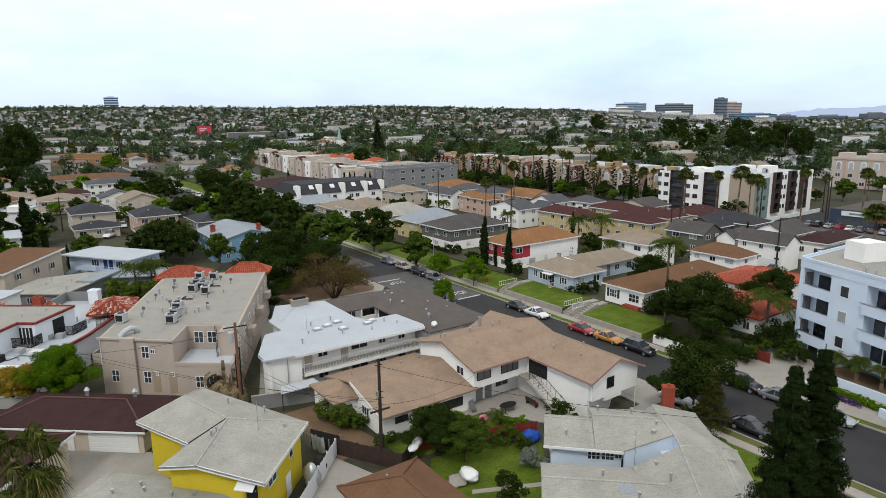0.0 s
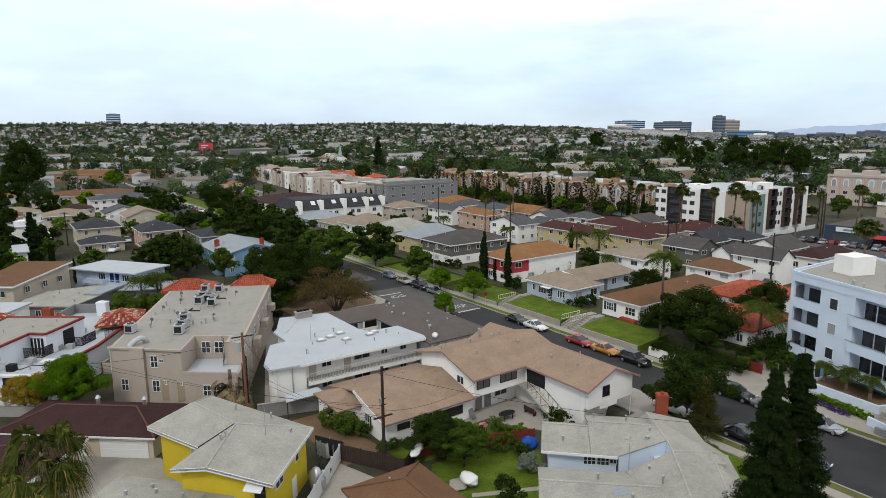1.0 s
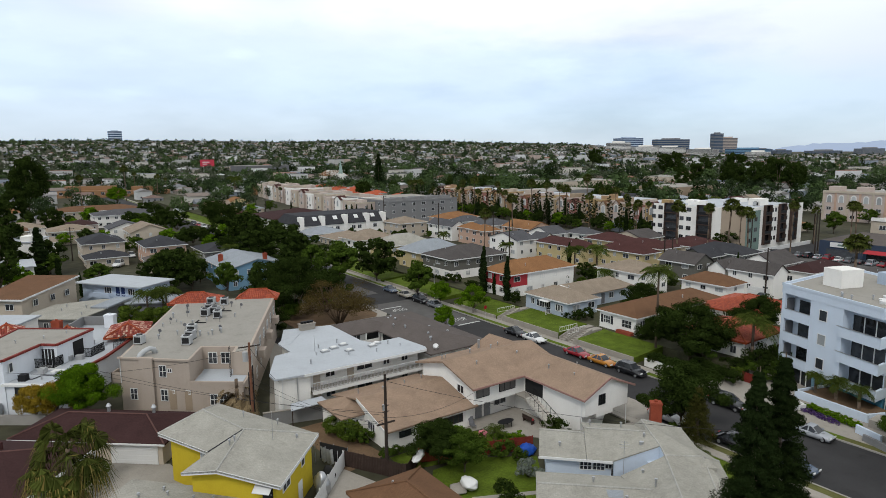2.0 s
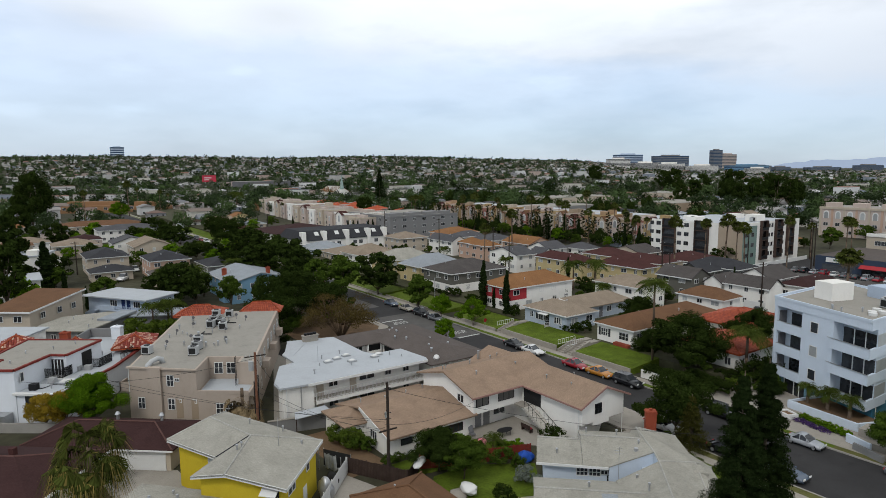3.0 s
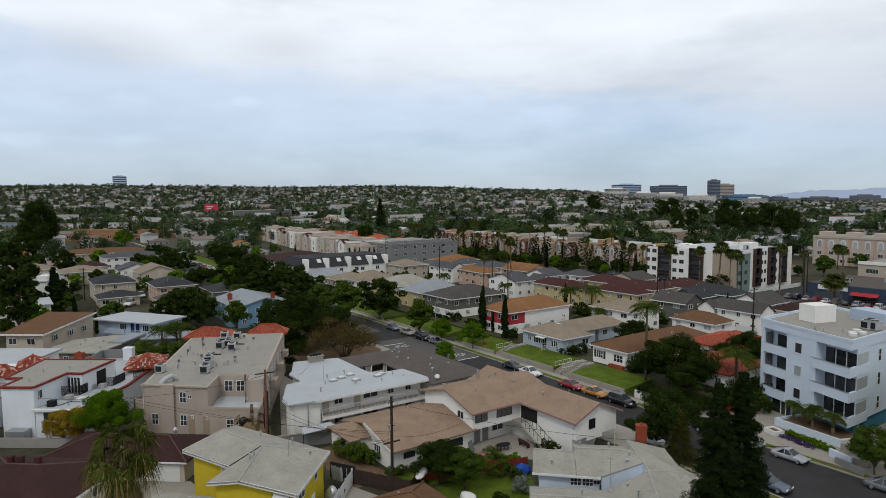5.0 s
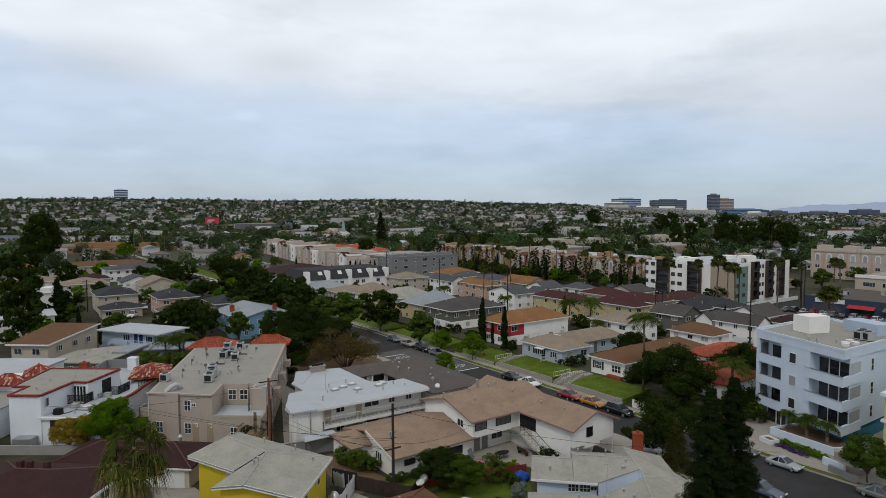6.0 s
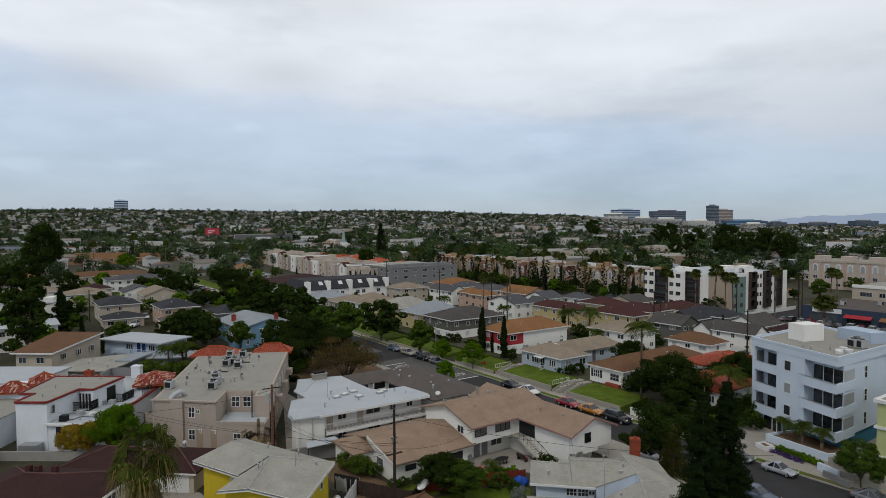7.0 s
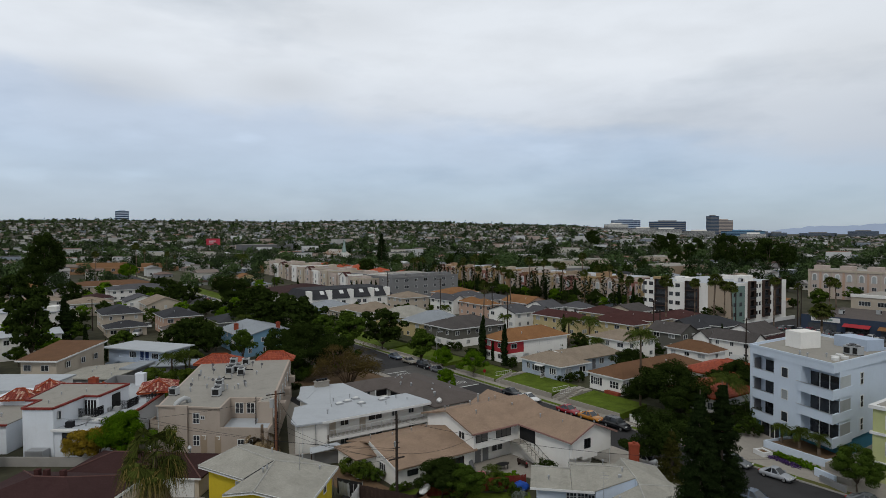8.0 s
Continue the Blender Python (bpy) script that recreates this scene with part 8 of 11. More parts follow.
for key, seed, mat in (("yard_dark", 61, F_DARK), ("yard_mid", 62, F_MID), ("yard_soft", 63, F_DARK), ("yard_bright", 64, F_BRIGHT)):
    KINDS[key] = broadleaf(seed, 8.0, 3.8, 1.0, mat, 2700, 0.36, 40)


def yard_tree(kind, x, y, h, wide=1.1):
    """Remember a tree of the far yards, to be joined with the others."""
    YARD_TREES.append((kind, Matrix.Translation((x, y, 0)) @ Matrix.Rotation(random.uniform(0, 6.28), 4, "Z") @ Matrix.Diagonal((h / 8 * wide, h / 8 * wide, h / 8, 1))))


def join_yard_trees():
    """All the trees of the far yards as one object."""
    cos, loops, starts, slots, mats, nv, nl = [], [], [], [], [], 0, 0
    for kind, m in YARD_TREES:
        for me in KINDS[kind][:2]:
            n, k, q = len(me.vertices), len(me.loops), len(me.polygons)
            co, vi, st = np.empty(n * 3, np.float32), np.empty(k, np.int32), np.empty(q, np.int32)
            me.vertices.foreach_get("co", co)
            me.loops.foreach_get("vertex_index", vi)
            me.polygons.foreach_get("loop_start", st)
            a = np.array(m)
            cos.append(co.reshape(-1, 3) @ a[:3, :3].T + a[:3, 3])
            loops.append(vi + nv)
            starts.append(st + nl)
            if me.materials[0] not in mats:
                mats.append(me.materials[0])
            slots.append(np.full(q, mats.index(me.materials[0]), np.int32))
            nv, nl = nv + n, nl + k
    me = bpy.data.meshes.new("yard_trees")
    me.vertices.add(nv)
    me.vertices.foreach_set("co", np.concatenate(cos).astype(np.float32).ravel())
    me.loops.add(nl)
    me.loops.foreach_set("vertex_index", np.concatenate(loops))
    starts = np.concatenate(starts)
    me.polygons.add(len(starts))
    me.polygons.foreach_set("loop_start", starts)
    for mat in mats:
        me.materials.append(mat)
    me.polygons.foreach_set("material_index", np.concatenate(slots))
    me.update(calc_edges=True)
    tagged(new("yard_trees", me), "leafy green trees in yards of the middle distance", "trees", kind="stuff")


# ---- trees and shrubs ----
def tree(kind, x, y, h, label, z=0.0, group="", category="tree", name="tree", wide=1.0):
    """A plant scaled to a height."""
    base = {"street": 8.0, "street2": 8.5, "bright": 5.5, "bright_near": 5.5, "dark": 10.0, "olive": 7.0, "gold": 4.5, "eucalypt": 13.0, "cypress": 7.0, "pine": 15.6, "conifer": 18.0, "conifer_thin": 7.5, "fan_a": 11.6, "fan_b": 14.8, "feather": 7.0, "feather_tall": 13.2}[kind]
    k = h / base
    if math.hypot(x, y) > 128:
        far = "_far" if k < 1.5 else "_huge"
        kind += far if kind + far in KINDS else ""
    t = plant(name, kind, x, y, z, k, label=label, category=category, group=group)
    if wide != 1.0:
        t.scale = (k * wide, k * wide, k)
    return t


def dry_palm():
    trunk, crown, dead = fan_palm(31, 3.6, 4, 2.1, 2.2, 0.8, 15, 1.4, 0.5, -0.6, -0.1, 0.8)
    return trunk, dead


KINDS["dry_palm"] = dry_palm()
DARK = "dense dark green broadleaf tree"
def near_trees():
    T = tree
    plant("conifer", "conifer", 19.6, 34.2, 0, 1.0, rz=10, label="tall dark layered conifer above the street", category="tree")
    plant("conifer", "conifer", 22.0, 35.8, 0, 1.02, rz=120, label="tall dark layered conifer beside its twin", category="tree")
    plant("palm", "fan_big", -21.6, 29.7, 0, 1.145, label="shaggy fan palm with a skirt of dead fronds", category="palm")
    T("bright_near", -43.0, 66.4, 7.2, "round bright green tree against the white house", wide=0.88)
    plant("palm", "dry_palm", -24.6, 66.2, 0, 1.5, label="withered fan palm with hanging brown fronds", category="palm")
    T("gold", -46.6, 67.2, 5.0, "golden-leaved bushy tree beside the white wall")
    T("gold", -48.9, 66.9, 4.6, "golden-leaved bush under the white wall")
    x, y = W(36.8, 59.4)
    T("street", x, y, 7.6, "dark green street tree at the kerb", wide=1.15)
    x, y = W(49.4, 79.6)
    T("street", x, y, 9.3, "large dark green tree over the front lawn", wide=1.3)
    x, y = W(57.8, 82.2)
    T("dark", x, y, 4.6, DARK + " beside the white bungalow")
    x, y = W(47.5, 80.5)
    T("street2", x, y, 5.8, "green broadleaf tree before the tile-roofed house", wide=1.2)
    x, y = W(33.5, 57.3)
    T("conifer_thin", x, y, 6.6, "slender golden-green conifer by the pavement")
    x, y = W(19.1, 72.0)
    T("street2", x, y, 5.6, "small street tree in the pavement", wide=1.2)
    T("olive", -20.2, 108.5, 7.6, "wide bare-branched tree with sparse olive leaves", wide=1.25)
    T("dark", -30.3, 114.9, 11.5, DARK + " by the side street", wide=1.1)
    T("dark", -37.0, 124.0, 9.6, DARK + " behind the apartments", wide=1.1)
    T("street", -24.5, 122.0, 8.0, DARK + " at the street corner")
    T("bright", -0.6, 104.6, 4.4, "light green young street tree")
    T("bright", -1.9, 123.1, 5.1, "bright green clipped street tree", group="street trees")
    T("bright", 4.6, 116.2, 5.6, "bright green clipped street tree with bronze tips", group="street trees")
    T("street2", -6.9, 128.5, 8.4, "dark green street tree on the verge")
    T("street", -17.8, 147.5, 10.8, "large rounded street tree on the verge", wide=1.2)
    T("street2", -26.0, 142.2, 10.8, "large street tree over the road", wide=1.1)
    T("street2", -33.7, 149.3, 8.9, DARK + " along the street")
    T("street", -39.8, 157.1, 11.5, DARK + " along the street", wide=1.2)
    T("dark", -47.0, 170.2, 12.5, DARK + " along the street", wide=1.1)
    T("street", -53.7, 165.8, 10.6, DARK + " behind the blue house", wide=1.2)
    T("street", -58.8, 191.2, 11.2, DARK + " along the street", wide=1.2)
    T("dark", -68.2, 203.8, 12.2, DARK + " along the street", wide=1.1)
    T("bright", -76.8, 210.8, 7.0, "bright green rounded tree growing by the road")
    T("street", -89.8, 243.0, 12.5, DARK + " along the street", wide=1.2)
    T("dark", -115.4, 299.5, 9.0, DARK + " along the street")
    for s0, d0, k, h in ((188, 54.0, "dark", 7.0), (212, 56.0, "street", 8.0), (176, 56.5, "street2", 6.0), (262, 56.0, "street", 9.0), (283, 56.0, "dark", 8.5), (300, 57.0, "street", 9.0), (322, 56.0, "dark", 9.0), (246, 75.5, "street2", 7.0)):
        x, y = W(s0, d0)
        T(k, x, y, h, DARK + " along the street", wide=1.1)
    for s0, d0 in ((226, 56.6), (236, 57.0), (231, 55.0)):
        x, y = W(s0, d0)
        T("feather", x, y, 5.4, "low yellow-green feather palm beside the road", category="palm", name="palm")
    x, y = W(199, 52.0)
    T("bright", x, y, 6.0, "bright green rounded tree beside the road")
    T("dark", -63.9, 139.7, 9.9, DARK + " beside the blue house", wide=1.1)
    T("street", -68.0, 138.0, 7.7, DARK + " beside the flat-roofed house")
    T("street", -59.1, 137.7, 8.0, DARK + " beside the blue house")
    T("street2", -48.7, 131.6, 7.8, "glossy green loquat tree before the blue house", wide=0.9)
    T("feather", -55.4, 108.8, 7.2, "yellow-green feather palm behind the roofs", category="palm", name="palm")
    T("feather", -52.2, 109.6, 7.8, "yellow-green feather palm behind the roofs", category="palm", name="palm")
    T("feather", -54.0, 112.0, 6.6, "yellow-green feather palm behind the roofs", category="palm", name="palm")
    T("eucalypt", -95.0, 126.0, 15.5, "tall dark gum tree at the edge of the lots", wide=1.0)
    T("eucalypt", -113.0, 150.0, 16.5, "tall dark gum tree at the edge of the lots", wide=1.1)
    T("eucalypt", -122.0, 168.0, 15.0, "tall dark gum tree among the houses")
    T("cypress", -104.8, 154.6, 13.0, "tall leafy column of a tree", wide=1.6)
    T("street", -106.0, 160.0, 9.0, DARK + " among the houses")
    T("street", -153.2, 236.7, 11.0, DARK + " among the houses")
    T("dark", -221.4, 325.7, 30.0, "huge dark spreading tree above the houses", wide=0.75)
    T("dark", -205.0, 290.0, 15.0, DARK + " among the houses")
    T("dark", -193.9, 262.0, 13.0, DARK + " among the houses")
    T("bright", -204.9, 383.2, 11.0, "bright green rounded tree above the houses", wide=1.3)
    T("cypress", -185.3, 303.2, 8.5, "narrow dark green cypress tree", group="cypresses")
    for x, y, h in ((7.2, 128.2, 10.6), (11.6, 121.4, 9.6), (30.9, 158.0, 7.0), (9.4, 127.0, 5.0)):
        T("cypress", x, y, h, "narrow dark cypress beside the red house", z=0.8, group="cypresses")
    for i in range(6):
        T("cypress", -46.0 + 2.2 * i, 276.0 + 0.3 * i, 8.2, "narrow dark cypress in a row", group="cypress row")
    T("bright", 18.7, 134.0, 6.0, "bright green shrubby tree beside the red house", z=0.8, wide=1.2)
    T("street", 24.8, 135.0, 5.4, "green tree beside the red house", z=0.8)
    T("feather", 31.4, 153.4, 8.2, "feather palm between the houses", category="palm", name="palm")
    T("feather", 36.8, 153.0, 8.4, "feather palm between the houses", category="palm", name="palm")
    T("dark", 36.3, 113.0, 5.6, "dark clipped round tree beside the bungalow", z=1.0, wide=1.2)
    T("feather_tall", 31.7, 90.3, 14.0, "tall feather palm on the lawn", z=0.5, category="palm", name="palm")
    T("feather", 43.4, 84.1, 8.6, "feather palm before the tile roof", category="palm", name="palm")
    T("fan_b", 68.0, 101.5, 17.0, "fan palm with a thick dead skirt behind the apartments", category="palm", name="palm", wide=1.3)
    T("street", 52.5, 100.5, 7.0, DARK + " by the tile-roofed house")
    T("dark", 47.0, 96.0, 6.0, DARK + " by the tile-roofed house")
    T("conifer", -56.1, 492.5, 30.0, "tall broad dark conifer in the distance", wide=1.5)
    T("dark", -56.2, 404.2, 13.2, DARK + " above the townhouses")
    T("feather", -75.5, 232.0, 8.5, "feather palm before the white apartments", category="palm", name="palm")
    T("feather", -161.2, 468.6, 15.0, "palm cluster in the distance", category="palm", name="palm", wide=1.2)
    T("street", 85.3, 190.0, 6.5, "dark street tree before the apartment block", wide=1.2)
    T("street2", 141.5, 229.9, 8.2, "green street tree beside the shops", wide=1.2)
    for x, y, h in ((207.5, 467.1, 28.0), (235.6, 433.2, 21.7), (229.5, 651.9, 28.2), (243.2, 1079.9, 33.0), (262.0, 520.0, 24.0)):
        T("dark", x, y, h, "tall dark wooded clump beyond the apartments", wide=0.72)
    for x, y, h in ((201.0, 504.0, 26.0), (209.5, 435.5, 23.8), (211.2, 407.9, 26.0), (218.4, 653.4, 28.3), (182.0, 470.0, 22.0), (226.0, 420.0, 23.0), (160.0, 440.0, 20.0)):
        T("eucalypt", x, y, h, "tall dark gum tree beyond the apartments", wide=0.9)


near_trees()


def palms():
    spots = [(63.4, 171.9, 16.9), (71.8, 171.7, 16.4), (75.3, 166.9, 17.6), (78.4, 166.9, 16.0), (80.7, 166.8, 15.4), (98.2, 178.0, 16.4),
             (119.6, 203.9, 12.0), (111.9, 173.0, 16.7), (63.8, 212.8, 14.1), (74.8, 236.1, 12.0), (20.9, 207.4, 16.7), (8.9, 158.0, 16.8)]
    spots2 = [(36.6, 278.8, 18.2), (44.8, 290.9, 16.3), (47.9, 256.2, 16.8), (60.7, 277.6, 20.6), (66.9, 277.3, 14.3), (67.7, 255.2, 16.3),
              (72.3, 255.0, 13.2), (23.2, 305.7, 16.5), (12.0, 306.4, 18.5), (6.7, 321.7, 17.1), (125.0, 191.2, 14.5)]
    spots3 = [(-188.6, 317.7, 20.8), (-216.5, 416.6, 23.1), (-239.9, 475.6, 17.6), (-207.3, 442.5, 16.4), (-214.9, 473.4, 13.2), (-104.7, 384.8, 10.1)]
    for i, (x, y, h) in enumerate(spots + spots2 + spots3):
        tree(("fan_a", "fan_b")[i % 2], x, y, h, "tall fan palm with a shaggy green head", category="palm", name="palm", group="tall fan palms")
    rng = random.Random(3)
    for i in range(96):
        s, d = rng.uniform(132, 310), rng.uniform(183, 199)
        x, y = W(s, d)
        k = rng.random()
        if k < 0.2:
            tree(("fan_a", "fan_b")[i % 2], x, y, rng.uniform(11, 17), "tall fan palm with a shaggy green head", category="palm", name="palm", group="tall fan palms")
        elif k < 0.42:
            tree("cypress", x, y, rng.uniform(7, 12), "narrow dark cypress before the townhouses", group="cypresses")
        else:
            tree("pine", x, y, rng.uniform(10, 15), "slender dark pine before the townhouses", group="slender pines")
    for i in range(52):
        s, d = 138 + i * 3.3, rng.uniform(184, 197)
        x, y = W(s, d)
        yard_tree(("yard_dark", "yard_dark", "yard_soft", "yard_mid", "yard_dark", "yard_soft", "yard_bright")[i % 7], x, y, rng.uniform(3.5, 6.5), 1.2)


palms()


def shrubs():
    P = plant
    rows = [("shrub_soft", -12.5, 62.8, 1.4), ("shrub_soft", -11.0, 61.5, 1.6), ("shrub", -9.6, 60.8, 1.2), ("shrub", -6.2, 57.4, 0.8), ("shrub", -5.2, 58.2, 0.7)]
    for k, x, y, s in rows:
        P("shrub", k, x, y, 0, s, label="bushy green shrub against the white bungalow", category="shrub")
    for k, x, y, s in (("shrub", -2.2, 60.2, 1.0), ("shrub", -1.0, 59.6, 1.1), ("shrub_dark", 0.6, 59.0, 1.0), ("shrub", 3.6, 59.8, 0.9), ("shrub_bright", 5.6, 60.6, 1.1), ("shrub_bright", 7.2, 60.8, 1.0)):
        P("shrub", k, x, y, 0, s, label="leafy green shrub in the back yard", category="shrub")
    for x, y, q in ((-58.8, 108.6, 1.7), (-55.6, 108.0, 1.5), (-52.6, 108.6, 1.6), (-66.0, 103.0, 1.3), (-64.0, 102.0, 1.1), (-51.0, 99.0, 1.0), (-53.0, 99.6, 0.9)):
        P("shrub", "shrub_soft", x, y, 0, q * 1.4, label="yellow-green bush between the flat roofs", category="shrub", group="roof court bushes")
    tree("street", -1.0, 56.4, 4.6, "low spreading garden tree by the fence", wide=1.3)
    tree("street2", 1.6, 54.6, 4.2, "low spreading garden tree in the yard", wide=1.4)
    tree("bright", 1.2, 57.8, 3.4, "light green garden tree by the fence", wide=1.3)
    P("palm", "feather_low", 5.0, 60.2, 0, 1.2, label="spiky yucca-like plant in the yard", category="plant")
    P("shrub", "shrub_gray", 7.7, 53.6, 0, 1.15, label="silvery gray-green shrub beside the gray house", category="shrub")
    P("shrub", "shrub", 7.0, 57.2, 0, 1.0, label="green shrub by the red fence", category="shrub")
    P("shrub", "shrub", 5.6, 57.8, 0, 1.1, label="green shrub by the red fence", category="shrub")
    P("shrub", "shrub_dark", 5.2, 48.6, 0, 1.3, label="clipped dark bush in the lawn", category="shrub")
    P("shrub", "shrub_dark", 12.0, 62.4, 0, 1.2, label="dark rounded bush by the white wall", category="shrub")
    P("shrub", "shrub_bright", 11.2, 61.8, 0, 0.9, label="light green bush by the white wall", category="shrub")
    for s, d, k, q in ((34.5, 54.6, "shrub", 0.8), (31.0, 54.0, "shrub_dark", 0.7), (36.5, 57.4, "shrub", 0.7)):
        x, y = W(s, d)
        P("shrub", k, x, y, 0, q, label="small garden bush beside the pavement", category="shrub")
    x, y = W(30.5, 53.2)
    P("agave", "feather_low", x, y, 0, 0.95, label="dark spiky cycad in the lawn", category="plant")
    for s, d, q in ((71.6, 82.4, 1.3), (72.4, 80.8, 1.1), (88.6, 80.6, 0.9), (90.0, 81.6, 1.2), (74.4, 80.2, 0.7), (103, 81.4, 1.2), (104.6, 82, 1.1), (113, 82.4, 1.2), (111.5, 83, 1.2), (128.6, 83.6, 1.2)):
        x, y = W(s, d)
        P("shrub", "shrub_dark", x, y, 1.2, q, label="rounded dark shrub by the house front", category="shrub", group="front garden shrubs")
    for i in range(9):
        x, y = W(114.5 + i * 1.5, 82.3)
        P("shrub", "shrub_dark", x, y, 1.0, 0.7, label="clipped ball shrub along the gray house", category="shrub", group="clipped balls")
    for i in range(12):
        x, y = W(42.0 + i * 0.9, 74.6)
        P("hedge_shrub", "shrub_dark", x, y, 0.3, 0.95, label="dark clipped hedge shrub behind the pavement", category="shrub", group="dark hedge")


shrubs()


def clear(s, d, m):
    return all(not (a - m < s < b + m and c - m < d < e + m) for a, b, c, e in RECTS)


def block_greenery():
    """Trees and bushes in the yards between the houses of the middle distance."""
    rng = random.Random(21)
    for s0, s1, d0, d1, count, lo, hi in ((58, 212, 101, 168, 60, 2.0, 4.6), (150, 330, -40, 56, 120, 3.0, 7.5), (215, 330, 74, 128, 26, 3.0, 7.0), (84, 125, 18, 54, 8, 3.0, 6.0), (100, 330, 222, 320, 46, 4.0, 9.0)):
        made = 0
        for _ in range(count * 12):
            if made >= count:
                break
            s, d = rng.uniform(s0, s1), rng.uniform(d0, d1)
            h = rng.uniform(lo, hi)
            if not clear(s, d, 0.6 + h * 0.16):
                continue
            made += 1
            x, y = W(s, d)
            if math.hypot(x, y) > 190 and rng.random() < 0.9:
                yard_tree(rng.choice(("yard_dark", "yard_dark", "yard_mid", "yard_soft", "yard_mid", "yard_bright")), x, y, h, 1.15)
                continue
            kind = rng.choice(("street", "street", "dark", "street2", "dark", "street2", "bright", "cypress", "feather"))
            if (-100 < x < -74 and 143 < y < 168) or (-22 < x < -14 and 94 < y < 101):
                continue
            if kind == "feather":
                tree(kind, x, y, h + 2, "feathery palm in a yard between houses", category="palm", name="palm", group="yard palms")
            else:
                tree(kind, x, y, h + (2 if kind == "cypress" else 0), {"bright": "light green bushy tree in a yard", "cypress": "narrow dark cypress in a yard"}.get(kind, "dark green bushy tree in a yard between houses"), group="yard trees", wide=1.15 if kind != "cypress" else 0.9)


block_greenery()


def wooded_backdrop():
    """Tall trees that stand among and behind the apartment rows."""
    rng = random.Random(33)
    for i in range(26):
        s, d = rng.uniform(150, 420), rng.uniform(228, 330)
        if (s - 150) % 27 < 22 and d < 250 and s < 312:
            d += 24
        x, y = W(s, d)
        yard_tree(rng.choice(("yard_dark", "yard_soft")), x, y, rng.uniform(7, 13), 0.8)


wooded_backdrop()
join_yard_trees()
# ---- lawns, yards and paving ----
def poly(name, pts, z0, z1, mat, label, category):
    return structure(name, prism(bmesh.new(), pts, z0, z1), mat, label, category)


def yards():
    yard(69.4, 83.4, 1.0)
    yard(54.0, 65.6, 0.9)
    yard(85.6, 98.5, 0.6)
    yard(104, 127, 0.5, M_GRASS)
    yard(129, 160, 0.35, M_GRASS)
    yard(262, 345, 0.3, M_GRASS)
    # steps up to the far houses
    for s0 in (66.0, 67.8, 83.8):
        b = grid_thing("garden_steps", s0, 73.0, label="pale concrete garden steps up to a house", category="steps", group="garden steps")
        for i in range(7):
            part("step", boxes((i * 0.62, i * 0.62 + 0.62, 0, 1.3, -0.1, 0.2 + i * 0.19)), M_CONCRETE, b)
        part("landing", boxes((4.34, 7.0, 0, 1.3, -0.1, 1.45)), M_CONCRETE, b)
        for y in (-0.14, 1.3):
            part("side_wall", slab(bmesh.new(), [(0, y, 0.55), (4.34, y, 1.85), (4.34, y + 0.14, 1.85), (0, y + 0.14, 0.55)], 0.7), M_CONCRETE, b)
        railing(b, (0.1, 1.37), (4.2, 1.37), 1.3, 0.8, 0.5, M_TRIM)
    poly("yard_soil", [W(62.5, 23.5), W(62.5, 27.4), W(51, 29), W(50, 24.0)], -0.05, 0.012, M_SOIL, "bare brown earth in the back yard", "yard")
    poly("yard_lawn", [W(50.2, 29), W(50.2, 40), W(44, 42.6), W(46.8, 29)], -0.05, 0.014, M_GRASS, "rough green grass before the bungalow", "lawn")
    poly("patio", [W(52.4, 35.6), W(52.4, 48.2), W(44.2, 48.2), W(44.4, 44.6), W(50.0, 41.0), W(50.0, 35.6)], -0.05, 0.06, M_CONCRETE, "stained concrete patio", "patio")
    poly("back_lawn", [(-1.5, 47.0), (9.0, 46.0), (9.2, 58.0), (2.0, 57.6), (-1.5, 55.0)], -0.05, 0.03, M_GRASS, "shaded green back lawn", "lawn")
    poly("path", [(2.2, 49.4), (8.6, 50.6), (8.6, 51.2), (2.2, 50.0)], -0.02, 0.06, M_CONCRETE, "narrow concrete garden path", "path")
    poly("back_court", [(-12.5, 44.0), (-7.0, 44.0), (-6.6, 52.6), (-10.6, 55.4), (-11.6, 50.0)], -0.05, 0.03, M_CONCRETE, "dusty concrete back court", "court")
    poly("garage_court", [(-46, 42.0), (-27.5, 41.0), (-24.5, 52.5), (-28.4, 56.4), (-42.6, 57.0)], -0.05, 0.03, M_CONCRETE, "pale concrete garage court", "court")
    poly("alley", [W(40, 57.2), W(40, 61.6), W(47.5, 61.6), W(47.5, 56.6)], 0.12, 0.19, M_CONCRETE, "pale concrete driveway apron", "driveway")
    poly("driveway", [W(36.8, 50.2), W(36.8, 57.4), W(41.0, 57.4), W(41.0, 50.2)], -0.05, 0.18, M_CONCRETE, "pale concrete driveway beside the garage", "driveway")
    poly("front_lawn", [W(22.0, 50.5), W(22.0, 55.9), W(36.6, 55.9), W(36.6, 52.0)], -0.05, 0.15, M_GRASS, "green front lawn by the pavement", "lawn")
    poly("parking_strip", [W(66, 22.0), W(100, 34.5), W(88, 40), W(66.4, 22.9)], -0.05, 0.02, M_CONCRETE, "narrow concrete passage between buildings", "passage")
    poly("apron", [W(10, 72.8), W(10, 78.4), W(42, 83), W(42, 72.8)], -0.05, 0.16, M_CONCRETE, "pale concrete apron before the apartments", "pavement")
    poly("corner_yard", [W(100.2, 40), W(100.2, 56.5), W(102, 57.0), W(118, 57.0), W(118, 40)], -0.05, 0.1, M_SOIL, "dry brown corner yard under the bare tree", "yard")
